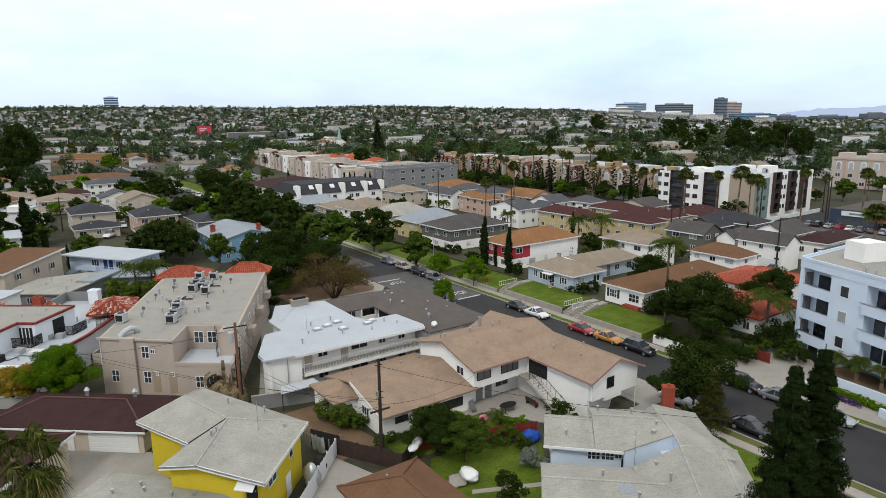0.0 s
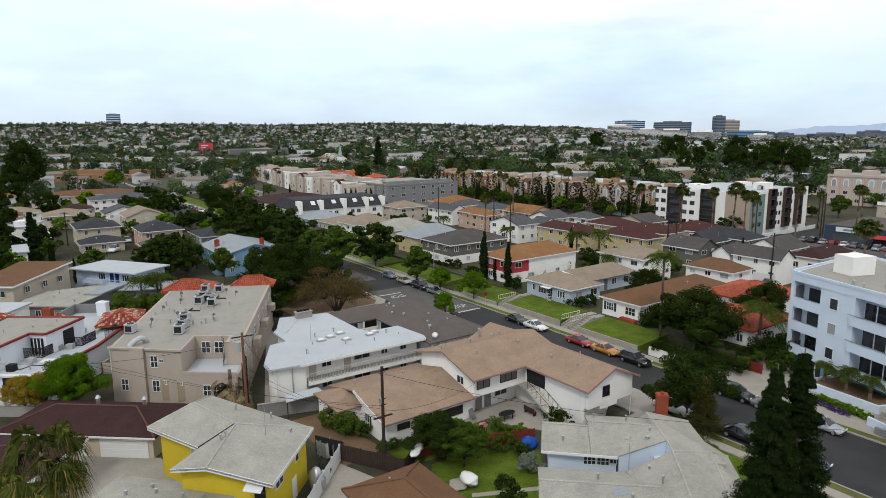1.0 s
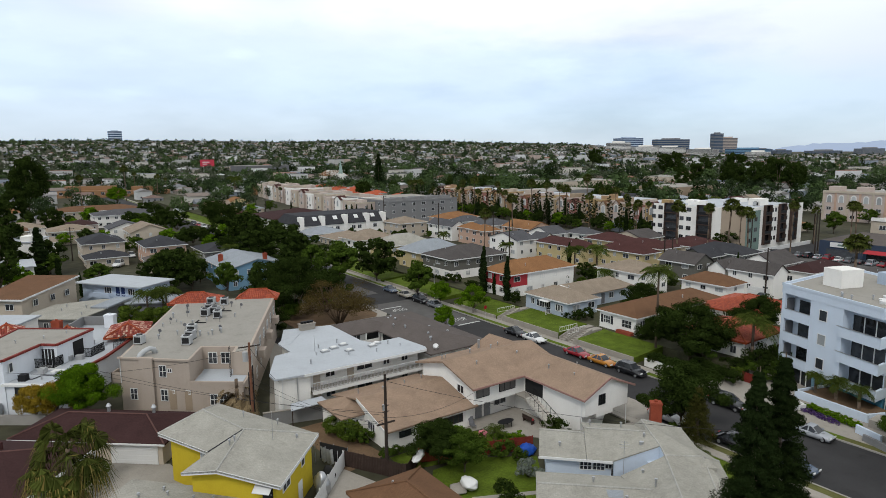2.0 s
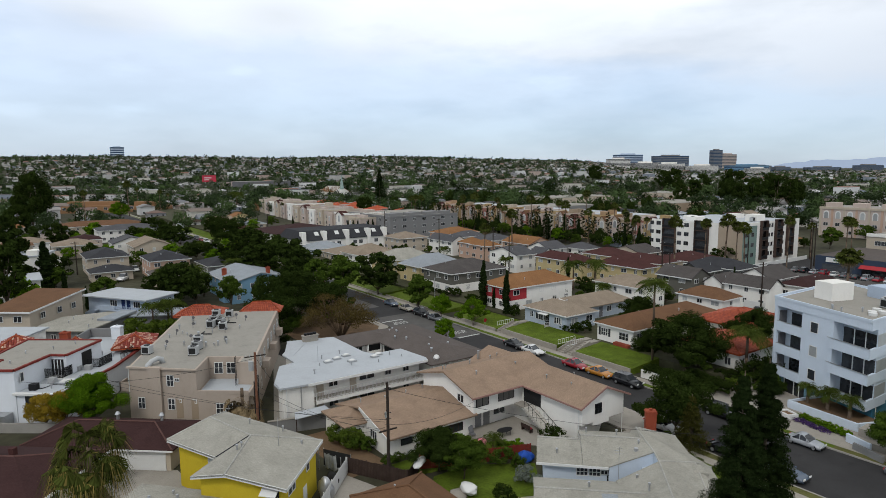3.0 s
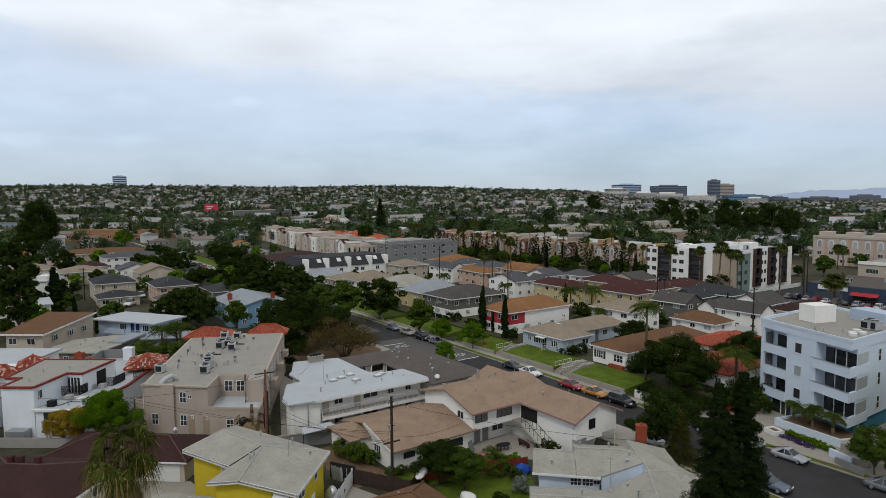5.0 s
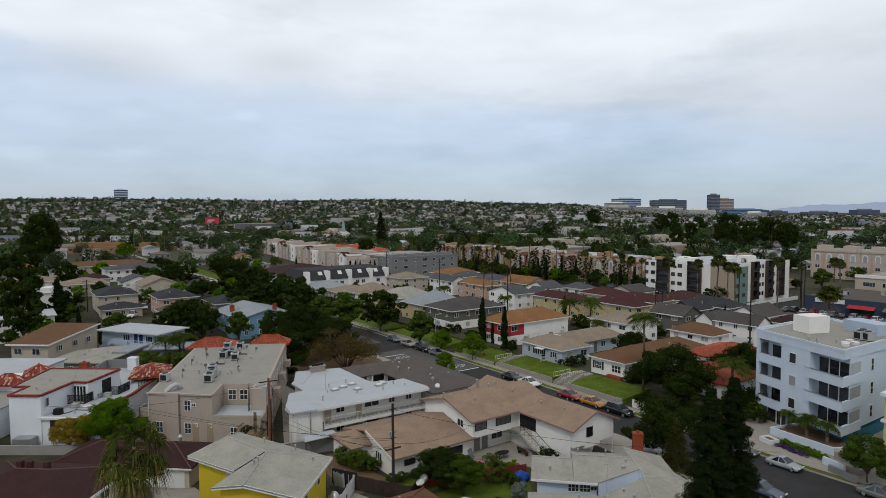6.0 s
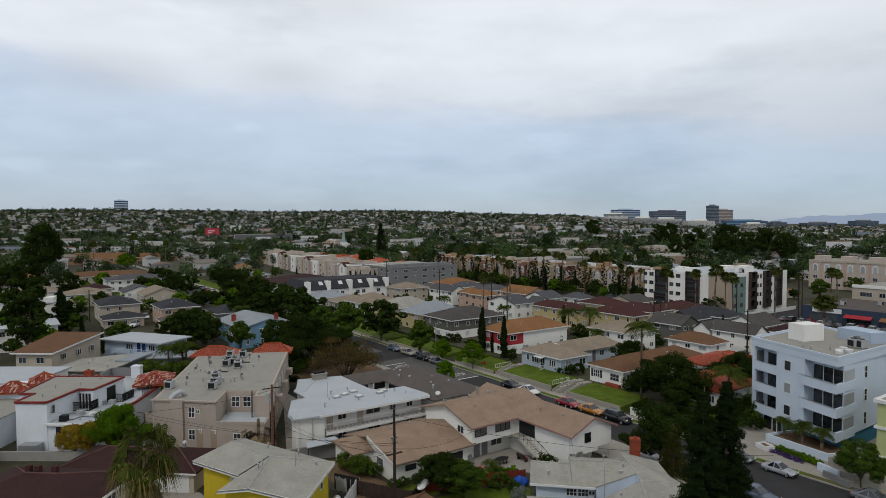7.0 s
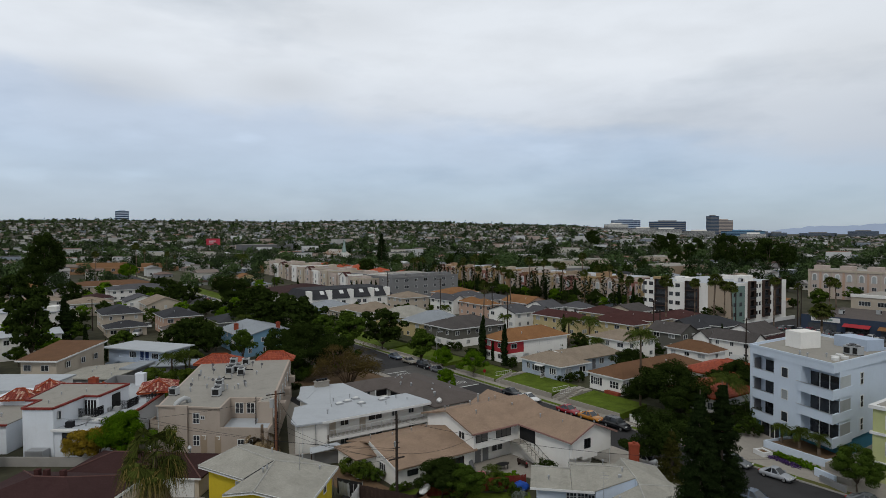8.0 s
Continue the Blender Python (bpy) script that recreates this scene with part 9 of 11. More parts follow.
    poly("corner_pavement", [W(98.7, 40), W(98.7, 56.6), W(101.2, 58.5), W(118, 58.5), W(118, 57.02), W(102.4, 57.02), W(100.18, 55.5), W(100.18, 40)], -0.05, 0.16, M_CONCRETE, "pale concrete pavement round the street corner", "pavement")
    poly("verge_dirt", [W(24.6, 70.42), W(24.6, 71.38), W(19.5, 71.38), W(19.5, 70.42)], 0.1, 0.16, M_DRYGRASS, "dry verge by the driveway", "verge")
    poly("driveway_far", [W(13.2, 70.42), W(13.2, 71.38), W(19.4, 71.38), W(19.4, 70.42)], 0.1, 0.168, M_CONCRETE, "concrete driveway crossing", "driveway")


yards()


def fence(name, p, q, h, mat, label, board=0.16, gap=0.02, both=True):
    """A board fence between two places."""
    a, b = Vector((*p, 0)), Vector((*q, 0))
    length = (b - a).length
    f = thing(name, a.x, a.y, 0, math.degrees(math.atan2(b.y - a.y, b.x - a.x)), label, "fence")
    for k in range(int(length / 2.4) + 1):
        part("post", boxes((min(k * 2.4, length - 0.1), min(k * 2.4, length - 0.1) + 0.1, 0.02, 0.12, -0.2, h + 0.06)), mat, f)
    n = int(length / (board + gap))
    rng = random.Random(int(length * 100))
    bm = bmesh.new()
    for i in range(n):
        box(bm, i * (board + gap), i * (board + gap) + board, -0.012, 0.012, 0.02, h + rng.uniform(-0.04, 0.03))
    part("boarding", bm, mat, f)["kind"] = "stuff"
    part("rail", boxes((0, length, 0.012, 0.06, 0.35, 0.45)), mat, f)
    part("rail", boxes((0, length, 0.012, 0.06, h - 0.45, h - 0.35)), mat, f)


fence("fence", (-10.6, 56.0), (-4.0, 53.0), 1.7, M_WOODDARK, "dark weathered board fence behind the yard")
fence("fence", (-4.0, 53.0), (-3.0, 56.6), 1.6, M_WOODDARK, "dark weathered board fence behind the yard")
fence("fence", (-3.0, 56.6), (2.4, 57.8), 1.5, M_REDWOOD, "low red-stained board fence with lattice")
fence("fence", (2.4, 57.8), (9.0, 59.6), 1.5, M_REDWOOD, "red-stained board fence before the patio")
fence("fence", (-11.6, 46.0), (-10.4, 56.0), 1.8, M_TRIM, "white painted board fence beside the yellow house")


def walls_and_clutter():
    b = thing("yard_wall", -21.4, 65.2, 0, 20, "gray painted block wall between the yards", "wall")
    part("panel", boxes((0, 6.9, -0.1, 0.1, -0.2, 1.6)), M_GRAYWALL, b)
    part("coping", boxes((0, 6.9, -0.16, 0.16, 1.6, 1.68)), M_CONCRETE, b)
    b = thing("lean_to", -18.0, 64.8, 0, 30, "white-roofed lean-to shed by the block wall", "shed")
    part("roof", slab(bmesh.new(), [(0, 0, 2.1), (4.6, 0.3, 2.2), (4.2, 1.8, 2.4), (0.4, 1.6, 2.3)], 0.08), M_MEMBRANE, b)
    for x, y in ((0.2, 0.2), (4.3, 0.4), (0.5, 1.5), (4.0, 1.7)):
        part("post", boxes((x - 0.05, x + 0.05, y - 0.05, y + 0.05, 0, 2.15)), M_WOODDARK, b)
    # tarpaulins and bundles
    def bundle(name, x, y, size, mat, label, seed, z=0.0):
        rng = np.random.default_rng(seed)
        bm = bmesh.new()
        bmesh.ops.create_icosphere(bm, subdivisions=3, radius=1.0)
        for v in bm.verts:
            k = 1 + 0.35 * noise.noise(v.co * 1.6 + Vector((seed, 0, 0))) + 0.14 * noise.noise(v.co * 5.0 + Vector((0, seed, 0)))
            v.co = Vector((v.co.x * size[0] * k, v.co.y * size[1] * k, max(-0.98, v.co.z) * size[2] * k))
        me = mesh_of(name, bm, mat, smooth=True)
        ob = new(name, me)
        ob.matrix_basis = pose(x, y, z + size[2] * 0.8, 0, 0, seed * 37)
        tagged(ob, label, "bundle")
    bundle("tarpaulin_heap", 8.2, 58.4, (1.05, 0.8, 0.6), M_TARP, "bright blue tarpaulin over a heap", 1)
    bundle("white_cover", -2.9, 55.0, (1.25, 0.5, 0.3), M_TRIM, "white sheet bundled on the fence", 2, 1.35)
    bundle("white_cover", 2.0, 51.4, (1.2, 0.75, 0.45), M_TRIM, "white sheeted boat-like bundle in the yard", 3, 0.3)
    bundle("covered_load", -11.6, 50.6, (0.8, 0.6, 1.2), M_METAL, "gray sheeted load beside the yellow house", 4)
    bundle("covered_load", -11.4, 52.6, (0.6, 0.6, 1.0), M_DARK, "dark sheeted load beside the yellow house", 5)
    bundle("pink_cover", 3.8, 62.2, (0.6, 0.4, 0.5), M_PINKC, "pink cloth over patio things", 6)
    bundle("stone_ring", 1.0, 51.2, (1.0, 0.9, 0.25), M_CONCRETE, "rough stone planter ring", 7)
    # hanging sheet and dark mesh screen in the side yard
    t = thing("drying_sheet", -12.2, 55.6, 0, -35, "pale gray sheet hung over a line", "sheet")
    bm, n = bmesh.new(), 12
    cols = [[bm.verts.new((-0.8 + 1.6 * i / n, 0.12 * math.sin(i * 1.7) + 0.05 * j, 2.1 - 0.55 * j - 0.1 * math.sin(i * 0.9))) for j in range(4)] for i in range(n + 1)]
    for a, b in zip(cols, cols[1:]):
        for j in range(3):
            bm.faces.new((a[j], b[j], b[j + 1], a[j + 1]))
    part("cloth", bm, M_SHEET, t, smooth=True)
    part("line", tube(bmesh.new(), (-1.6, 0, 2.15), (1.6, 0, 2.15), 0.015, 0.015, 4), M_IRON, t)
    for x in (-1.6, 1.6):
        part("post", tube(bmesh.new(), (x, 0, -0.2), (x, 0, 2.25), 0.04, 0.04, 6), M_METAL, t)
    t = thing("mesh_screen", -13.2, 57.4, 0, -25, "dark mesh screen on metal posts", "screen")
    part("mesh", boxes((0, 3.4, -0.02, 0.02, 0.1, 1.9)), M_DARK, t)
    for x in (0, 1.7, 3.4):
        part("post", tube(bmesh.new(), (x, 0.04, -0.2), (x, 0.04, 2.0), 0.035, 0.035, 6), M_METAL, t)
    # patio furniture
    x, y = W(48.6, 43.4)
    t = thing("patio_table", x, y, 0.06, 36, "dark oval patio table", "table")
    part("tabletop", prism(bmesh.new(), [(1.1 * math.cos(a), 0.6 * math.sin(a)) for a in np.linspace(0, 2 * math.pi, 16, endpoint=False)], 0.7, 0.75), M_IRON, t)
    for sx, sy in ((-0.6, -0.3), (0.6, -0.3), (0.6, 0.3), (-0.6, 0.3)):
        part("leg", boxes((sx - 0.03, sx + 0.03, sy - 0.03, sy + 0.03, 0, 0.7)), M_IRON, t)
    def lounger(s, d, rz):
        x, y = W(s, d)
        c = thing("patio_chair", x, y, 0.06, 36 + rz, "dark slung patio chair with metal frame", "chair", "patio chairs")
        part("seat", slab(bmesh.new(), [(-0.3, -0.4, 0.42), (0.3, -0.4, 0.42), (0.3, 0.3, 0.36), (-0.3, 0.3, 0.36)], 0.04), M_DARKWALL, c)
        part("backrest", slab(bmesh.new(), [(-0.3, 0.3, 0.38), (0.3, 0.3, 0.38), (0.3, 0.75, 1.1), (-0.3, 0.75, 1.1)], 0.04), M_DARKWALL, c)
        for sx in (-0.3, 0.3):
            part("leg", tube(bmesh.new(), (sx, -0.35, 0), (sx, -0.35, 0.45), 0.02, 0.02, 5), M_METAL, c)
            part("leg", tube(bmesh.new(), (sx, 0.5, 0), (sx, 0.2, 0.6), 0.02, 0.02, 5), M_METAL, c)
    lounger(51.0, 38.0, 10)
    lounger(50.6, 40.2, -15)
    x, y = W(48.0, 46.4)
    t = thing("garden_bench", x, y, 0.06, 36 + 90, "dark slatted garden bench with red cushions", "bench")
    part("seat", boxes((-0.8, 0.8, -0.25, 0.25, 0.38, 0.44)), M_WOODDARK, t)
    part("backrest", boxes((-0.8, 0.8, 0.22, 0.28, 0.44, 0.9)), M_WOODDARK, t)
    part("cushion", boxes((-0.7, 0.0, -0.2, 0.2, 0.44, 0.58)), M_RED, t, "red cushion")
    for sx in (-0.7, 0.7):
        part("leg", boxes((sx - 0.04, sx + 0.04, -0.22, 0.22, 0, 0.38)), M_WOODDARK, t)


M_SHEET = surface("pale_sheet_cloth", (0.50, 0.52, 0.53), rough=0.9, var=0.2, scale=2, fine=8, bump=0.3)
M_TARP = surface("blue_tarpaulin", (0.02, 0.09, 0.45), rough=0.45, var=0.2, scale=2, fine=6, bump=0.6)
M_PINKC = surface("pink_cloth", (0.75, 0.25, 0.30), rough=0.8, var=0.2)
walls_and_clutter()


def tile_house(s0, s1, d0, d1, h, z, label):
    b = grid_thing("house", (s0 + s1) / 2, (d0 + d1) / 2, z, label=label, category="house")
    x1, y1 = (d1 - d0) / 2, (s1 - s0) / 2
    part("wall", boxes((-x1, x1, -y1, y1, -1.3, h)), M_WHITE, b)
    part("roof", hip_roof(-x1, x1, -y1, y1, h + 0.05, 1.7, 0.5), M_REDTILE, b, "red clay tile roof")
    tiled_hip(b, -x1, x1, -y1, y1, h + 0.06, 1.7, 0.5, TILES_RED)
    window(b, -x1, -y1 + 1.6, 0.9, "d-", 1.0, 1.2)
    window(b, -x1, y1 - 2.5, 0.9, "d-", 1.4, 1.2)
    window(b, -x1 + 1.6, -y1, 0.9, "s-", 1.0, 1.2)
    return b


tile_house(43.5, 53.0, 84.1, 94.5, 2.9, 0.9, "white house with a red clay tile hip roof")
tile_house(50.0, 60.6, 98.8, 111.5, 3.0, 0.9, "white house with a long red clay tile roof")


# ---- street things ----
def car_meshes(color, kind):
    key = ("car", color.name, kind)
    if key in CACHE:
        return CACHE[key]
    long, wide, high = {"sedan": (4.5, 1.78, 1.42), "suv": (4.55, 1.86, 1.68), "pickup": (5.4, 1.95, 1.8)}[kind]
    h, belt = long / 2, high * 0.60
    c0, c1, r0, r1 = {"pickup": (-h * 0.42, h * 0.22, -h * 0.18, h * 0.16), "suv": (-h * 0.46, h * 0.93, -h * 0.12, h * 0.74), "sedan": (-h * 0.42, h * 0.74, -h * 0.04, h * 0.36)}[kind]
    # body: ring after ring from nose to tail, narrowing at both ends, with a falling bonnet and boot
    sills = [(-1.0, 0.66, 0.42), (-0.97, 0.78, 0.55), (-0.86, 0.93, 0.80), (-0.62, 1.0, 0.90), (c0 / h, 1.0, 0.99), (0.3, 1.0, 1.0), (c1 / h, 1.0, 0.99), (0.93, 0.94, 0.95), (0.99, 0.82, 0.82), (1.0, 0.72, 0.6)]
    bm, rings = bmesh.new(), []
    for fx, fw, fz in sorted(sills):
        w, top = wide / 2 * fw, belt * fz
        ring = [(w * 0.92, 0.24), (w, 0.42), (w, top * 0.78), (w * 0.93, top * 0.95), (w * 0.7, top), (0.0, top * 1.015)]
        ring = ring + [(-y, z) for y, z in reversed(ring[:-1])]
        rings.append([bm.verts.new((fx * h, y, z)) for y, z in ring])
    for a, b in zip(rings, rings[1:]):
        for i in range(len(a)):
            j = (i + 1) % len(a)
            bm.faces.new((a[i], a[j], b[j], b[i]))
    bm.faces.new(rings[0])
    bm.faces.new(rings[-1][::-1])
    body = mesh_of("body", bm, color, smooth=True)
    w0, w1 = wide / 2 - 0.10, wide / 2 - 0.30
    bm = bmesh.new()
    lo = [bm.verts.new(p) for p in ((c0, -w0 * 0.9, belt - 0.06), (c0 + 0.25, -w0, belt - 0.06), (c1 - 0.2, -w0, belt - 0.06), (c1, -w0 * 0.88, belt - 0.06), (c1, w0 * 0.88, belt - 0.06), (c1 - 0.2, w0, belt - 0.06), (c0 + 0.25, w0, belt - 0.06), (c0, w0 * 0.9, belt - 0.06))]
    hi = [bm.verts.new(p) for p in ((r0, -w1 * 0.86, high - 0.06), (r0 + 0.2, -w1, high - 0.05), (r1 - 0.15, -w1, high - 0.05), (r1, -w1 * 0.86, high - 0.07), (r1, w1 * 0.86, high - 0.07), (r1 - 0.15, w1, high - 0.05), (r0 + 0.2, w1, high - 0.05), (r0, w1 * 0.86, high - 0.06))]
    bm.faces.new(hi)
    for i in range(8):
        j = (i + 1) % 8
        bm.faces.new((lo[i], lo[j], hi[j], hi[i]))
    glass = mesh_of("cabin_glass", bm, M_GLASS)
    # roof skin with its pillars, one sheet a little proud of the glass
    bm = bmesh.new()
    top = [bm.verts.new(p) for p in ((r0 - 0.03, -w1 - 0.02, high - 0.05), ((r0 + r1) / 2 - 0.06, -w1 - 0.05, high - 0.01), ((r0 + r1) / 2 + 0.06, -w1 - 0.05, high - 0.01), (r1 + 0.03, -w1 - 0.02, high - 0.06), (r1 + 0.03, w1 + 0.02, high - 0.06), ((r0 + r1) / 2 + 0.06, w1 + 0.05, high - 0.01), ((r0 + r1) / 2 - 0.06, w1 + 0.05, high - 0.01), (r0 - 0.03, w1 + 0.02, high - 0.05))]
    m0, m1 = bm.verts.new(((r0 + r1) / 2, 0, high + 0.02)), None
    for i in range(8):
        bm.faces.new((top[i], top[(i + 1) % 8], m0))
    for sy, (fa, ma, mb, ra) in ((-1, (0, 1, 2, 3)), (1, (7, 6, 5, 4))):
        xm = (r0 + r1) / 2
        p = bm.verts.new((c0 - 0.03, sy * (w0 + 0.02), belt - 0.03))
        q = bm.verts.new((c0 + 0.08, sy * (w0 + 0.03), belt - 0.03))
        e = bm.verts.new((r0 + 0.10, sy * (w1 + 0.04), high - 0.04))
        bm.faces.new((top[fa], p, q, e))
        bm.faces.new((top[fa], e, top[ma]))
        p = bm.verts.new((xm - 0.05, sy * (w0 + 0.04), belt - 0.03))
        q = bm.verts.new((xm + 0.07, sy * (w0 + 0.04), belt - 0.03))
        bm.faces.new((top[ma], p, q, top[mb]))
        e = bm.verts.new((r1 - 0.22, sy * (w1 + 0.04), high - 0.04))
        p = bm.verts.new((c1 - 0.32, sy * (w0 + 0.03), belt - 0.03))
        q = bm.verts.new((c1 + 0.03, sy * (w0 + 0.0), belt - 0.03))
        bm.faces.new((top[ra], e, p, q))
        bm.faces.new((top[mb], e, top[ra]))
    roof = mesh_of("roof", bm, color, smooth=False)
    tyre = mesh_of("tyre", tube(bmesh.new(), (0, -0.11, 0), (0, 0.11, 0), 0.33, 0.33, 16), M_TYRE)
    rim = mesh_of("rim", tube(bmesh.new(), (0, -0.125, 0), (0, 0.125, 0), 0.2, 0.2, 12), M_METAL)
    head = mesh_of("headlight", boxes((-0.05, 0.02, -0.2, 0.2, -0.08, 0.08)), M_TRIM)
    tail = mesh_of("tail_light", boxes((-0.02, 0.03, -0.18, 0.18, -0.09, 0.09)), M_RED)
    mirror = mesh_of("mirror", boxes((-0.08, 0.08, -0.1, 0.1, -0.06, 0.08)), color)
    plate = mesh_of("bumper", boxes((-0.05, 0.05, -wide / 2 * 0.66, wide / 2 * 0.66, 0.28, 0.44)), M_DARK)
    CACHE[key] = (long, wide, belt, body, glass, roof, tyre, rim, head, tail, mirror, plate, c0)
    return CACHE[key]


def car(s, d, color, kind, label, rz=0.0, z=0.02, category="car"):
    """A parked car; its nose points along -x of its own frame."""
    long, wide, belt, body, glass, roof, tyre, rim, head, tail, mirror, plate, c0 = car_meshes(color, kind)
    x, y = W(s, d)
    c = thing("car", x, y, z, 126 + rz, label, category, "parked cars")
    part("body", body, None, c)
    part("cabin_glass", glass, None, c, "dark car windows")
    part("roof", roof, None, c)
    for sx in (-1, 1):
        for sy in (-1, 1):
            w = put_part("wheel", tyre, c, sx * long * 0.31, sy * (wide / 2 - 0.12), 0.33)
            r = new("rim", rim)
            r.parent = w
    for sy in (-1, 1):
        put_part("headlight", head, c, -long / 2 + 0.04, sy * (wide / 2 - 0.3), belt - 0.22)
        put_part("tail_light", tail, c, long / 2 - 0.02, sy * (wide / 2 - 0.28), belt - 0.18)
        put_part("mirror", mirror, c, c0 + 0.35, sy * (wide / 2 + 0.04), belt + 0.06)
    put_part("bumper", plate, c, -long / 2 + 0.0, 0, 0)
    put_part("bumper", plate, c, long / 2 - 0.0, 0, 0)
    return c


def paint(name, rgb, rough=0.25):
    return surface(name, rgb, rough=rough, var=0.08, scale=1.5, fine=5, bump=0, spec=0.6)


M_TYRE = surface("tyre_rubber", (0.015, 0.015, 0.015), rough=0.9, var=0.2)
C_RED, C_ORANGE, C_BLACK = paint("red_paint", (0.30, 0.012, 0.022)), paint("amber_paint", (0.50, 0.20, 0.02)), paint("black_paint", (0.012, 0.013, 0.016))
C_SILVER, C_WHITE, C_BLUEGRAY = paint("silver_paint", (0.42, 0.44, 0.47)), paint("white_paint", (0.75, 0.75, 0.74)), paint("blue_gray_paint", (0.10, 0.13, 0.18))
C_GRAY, C_TAN = paint("gray_paint", (0.16, 0.17, 0.18)), paint("champagne_paint", (0.36, 0.33, 0.27))


def cars():
    K = car
    K(61.4, 69.0, C_RED, "sedan", "dark red parked sedan at the kerb")
    K(56.6, 69.1, C_ORANGE, "sedan", "amber yellow parked sedan at the kerb")
    K(51.4, 69.1, C_BLACK, "suv", "black parked wagon at the kerb")
    K(36.9, 69.2, C_BLACK, "suv", "black parked sport utility vehicle at the kerb")
    K(32.4, 69.1, C_GRAY, "sedan", "dark gray parked sedan at the kerb")
    K(26.8, 69.0, C_SILVER, "sedan", "silver parked coupe at the kerb").scale = (0.87, 0.92, 0.95)
    K(75.6, 69.0, C_BLACK, "sedan", "black parked sedan at the kerb")
    K(71.0, 69.0, C_WHITE, "sedan", "white parked car behind shrubs")
    K(99.8, 69.0, C_GRAY, "sedan", "gray parked sedan at the kerb")
    K(105.2, 69.0, C_BLACK, "suv", "black parked wagon at the kerb")
    K(111.4, 69.0, C_TAN, "sedan", "champagne parked sedan at the kerb")
    K(117.8, 69.0, C_BLUEGRAY, "sedan", "blue-gray parked sedan at the kerb")
    K(30.6, 60.0, C_BLACK, "sedan", "black parked car under the trees")
    K(24.6, 60.0, C_BLUEGRAY, "sedan", "blue-gray parked sedan by the near kerb")
    K(39.0, 60.0, C_WHITE, "sedan", "white parked car under the street tree")
    K(16.6, 69.0, C_GRAY, "sedan", "gray parked car at the driveway")
    K(83.0, 60.2, C_SILVER, "sedan", "silver parked car by the corner")
    K(192.2, 24.7, C_WHITE, "suv", "white camper parked before the garage", -30).scale = (1.15, 1.1, 1.2)
    K(64.0, 128.0, C_GRAY, "sedan", "gray car parked between houses", 90)
    for i, (s, d, c) in enumerate(((250, 60.3, C_WHITE), (256, 60.3, C_SILVER), (263, 60.3, C_BLACK), (272, 69, C_WHITE), (280, 69, C_RED), (288, 69, C_BLACK), (300, 60.3, C_GRAY), (312, 69, C_WHITE), (170, 69, C_SILVER), (186, 60.3, C_BLACK), (150, 69, C_GRAY), (208, 30.5, C_WHITE))):
        K(s, d, c, ("sedan", "suv")[i % 2], "parked car far along the tree-lined street")
    for i in range(12):
        K(56 + i * 2.7, 188.4, (C_BLACK, C_GRAY, C_WHITE, C_RED, C_SILVER)[i % 5], ("suv", "sedan")[i % 2], "parked car in front of the shop row", 90)
    for i in range(8):
        K(84 + i * 6.4, 176.5 + (i % 2) * 9, (C_WHITE, C_BLACK, C_RED, C_GRAY)[i % 4], ("sedan", "suv")[i % 2], "car on the avenue beside the apartment block", 0)


cars()


def pole(x, y, h, arms=1, label="", lean=0.0, z=0.0, turn=30):
    p = thing("utility_pole", x, y, z, turn, label or "dark timber utility pole with cross arms", "utility pole", "utility poles")
    part("shaft", tube(bmesh.new(), (0, 0, -0.3), (lean, 0, h), 0.19, 0.13, 9), M_POLE, p)
    for k in range(arms):
        zc = h - 0.5 - 0.9 * k
        arm = part("cross_arm", boxes((-1.2, 1.2, -0.06, 0.06, zc, zc + 0.12)), M_POLE, p)
        for x0 in (-1.1, -0.6, 0.6, 1.1):
            i = part("insulator", tube(bmesh.new(), (x0, 0, zc + 0.12), (x0, 0, zc + 0.3), 0.05, 0.03, 6), M_METAL, arm)
    return p


def cable(name, p, q, sag=0.7, r=0.018, n=10):
    bm = bmesh.new()
    a, b = Vector(p), Vector(q)
    pts = [a.lerp(b, k / n) - Vector((0, 0, sag * 4 * (k / n) * (1 - k / n))) for k in range(n + 1)]
    tube_path(bm, pts, r)
    ob = new(name, mesh_of(name, bm, M_IRON))
    tagged(ob, "thin black overhead cable between poles", "cable", "overhead cables")


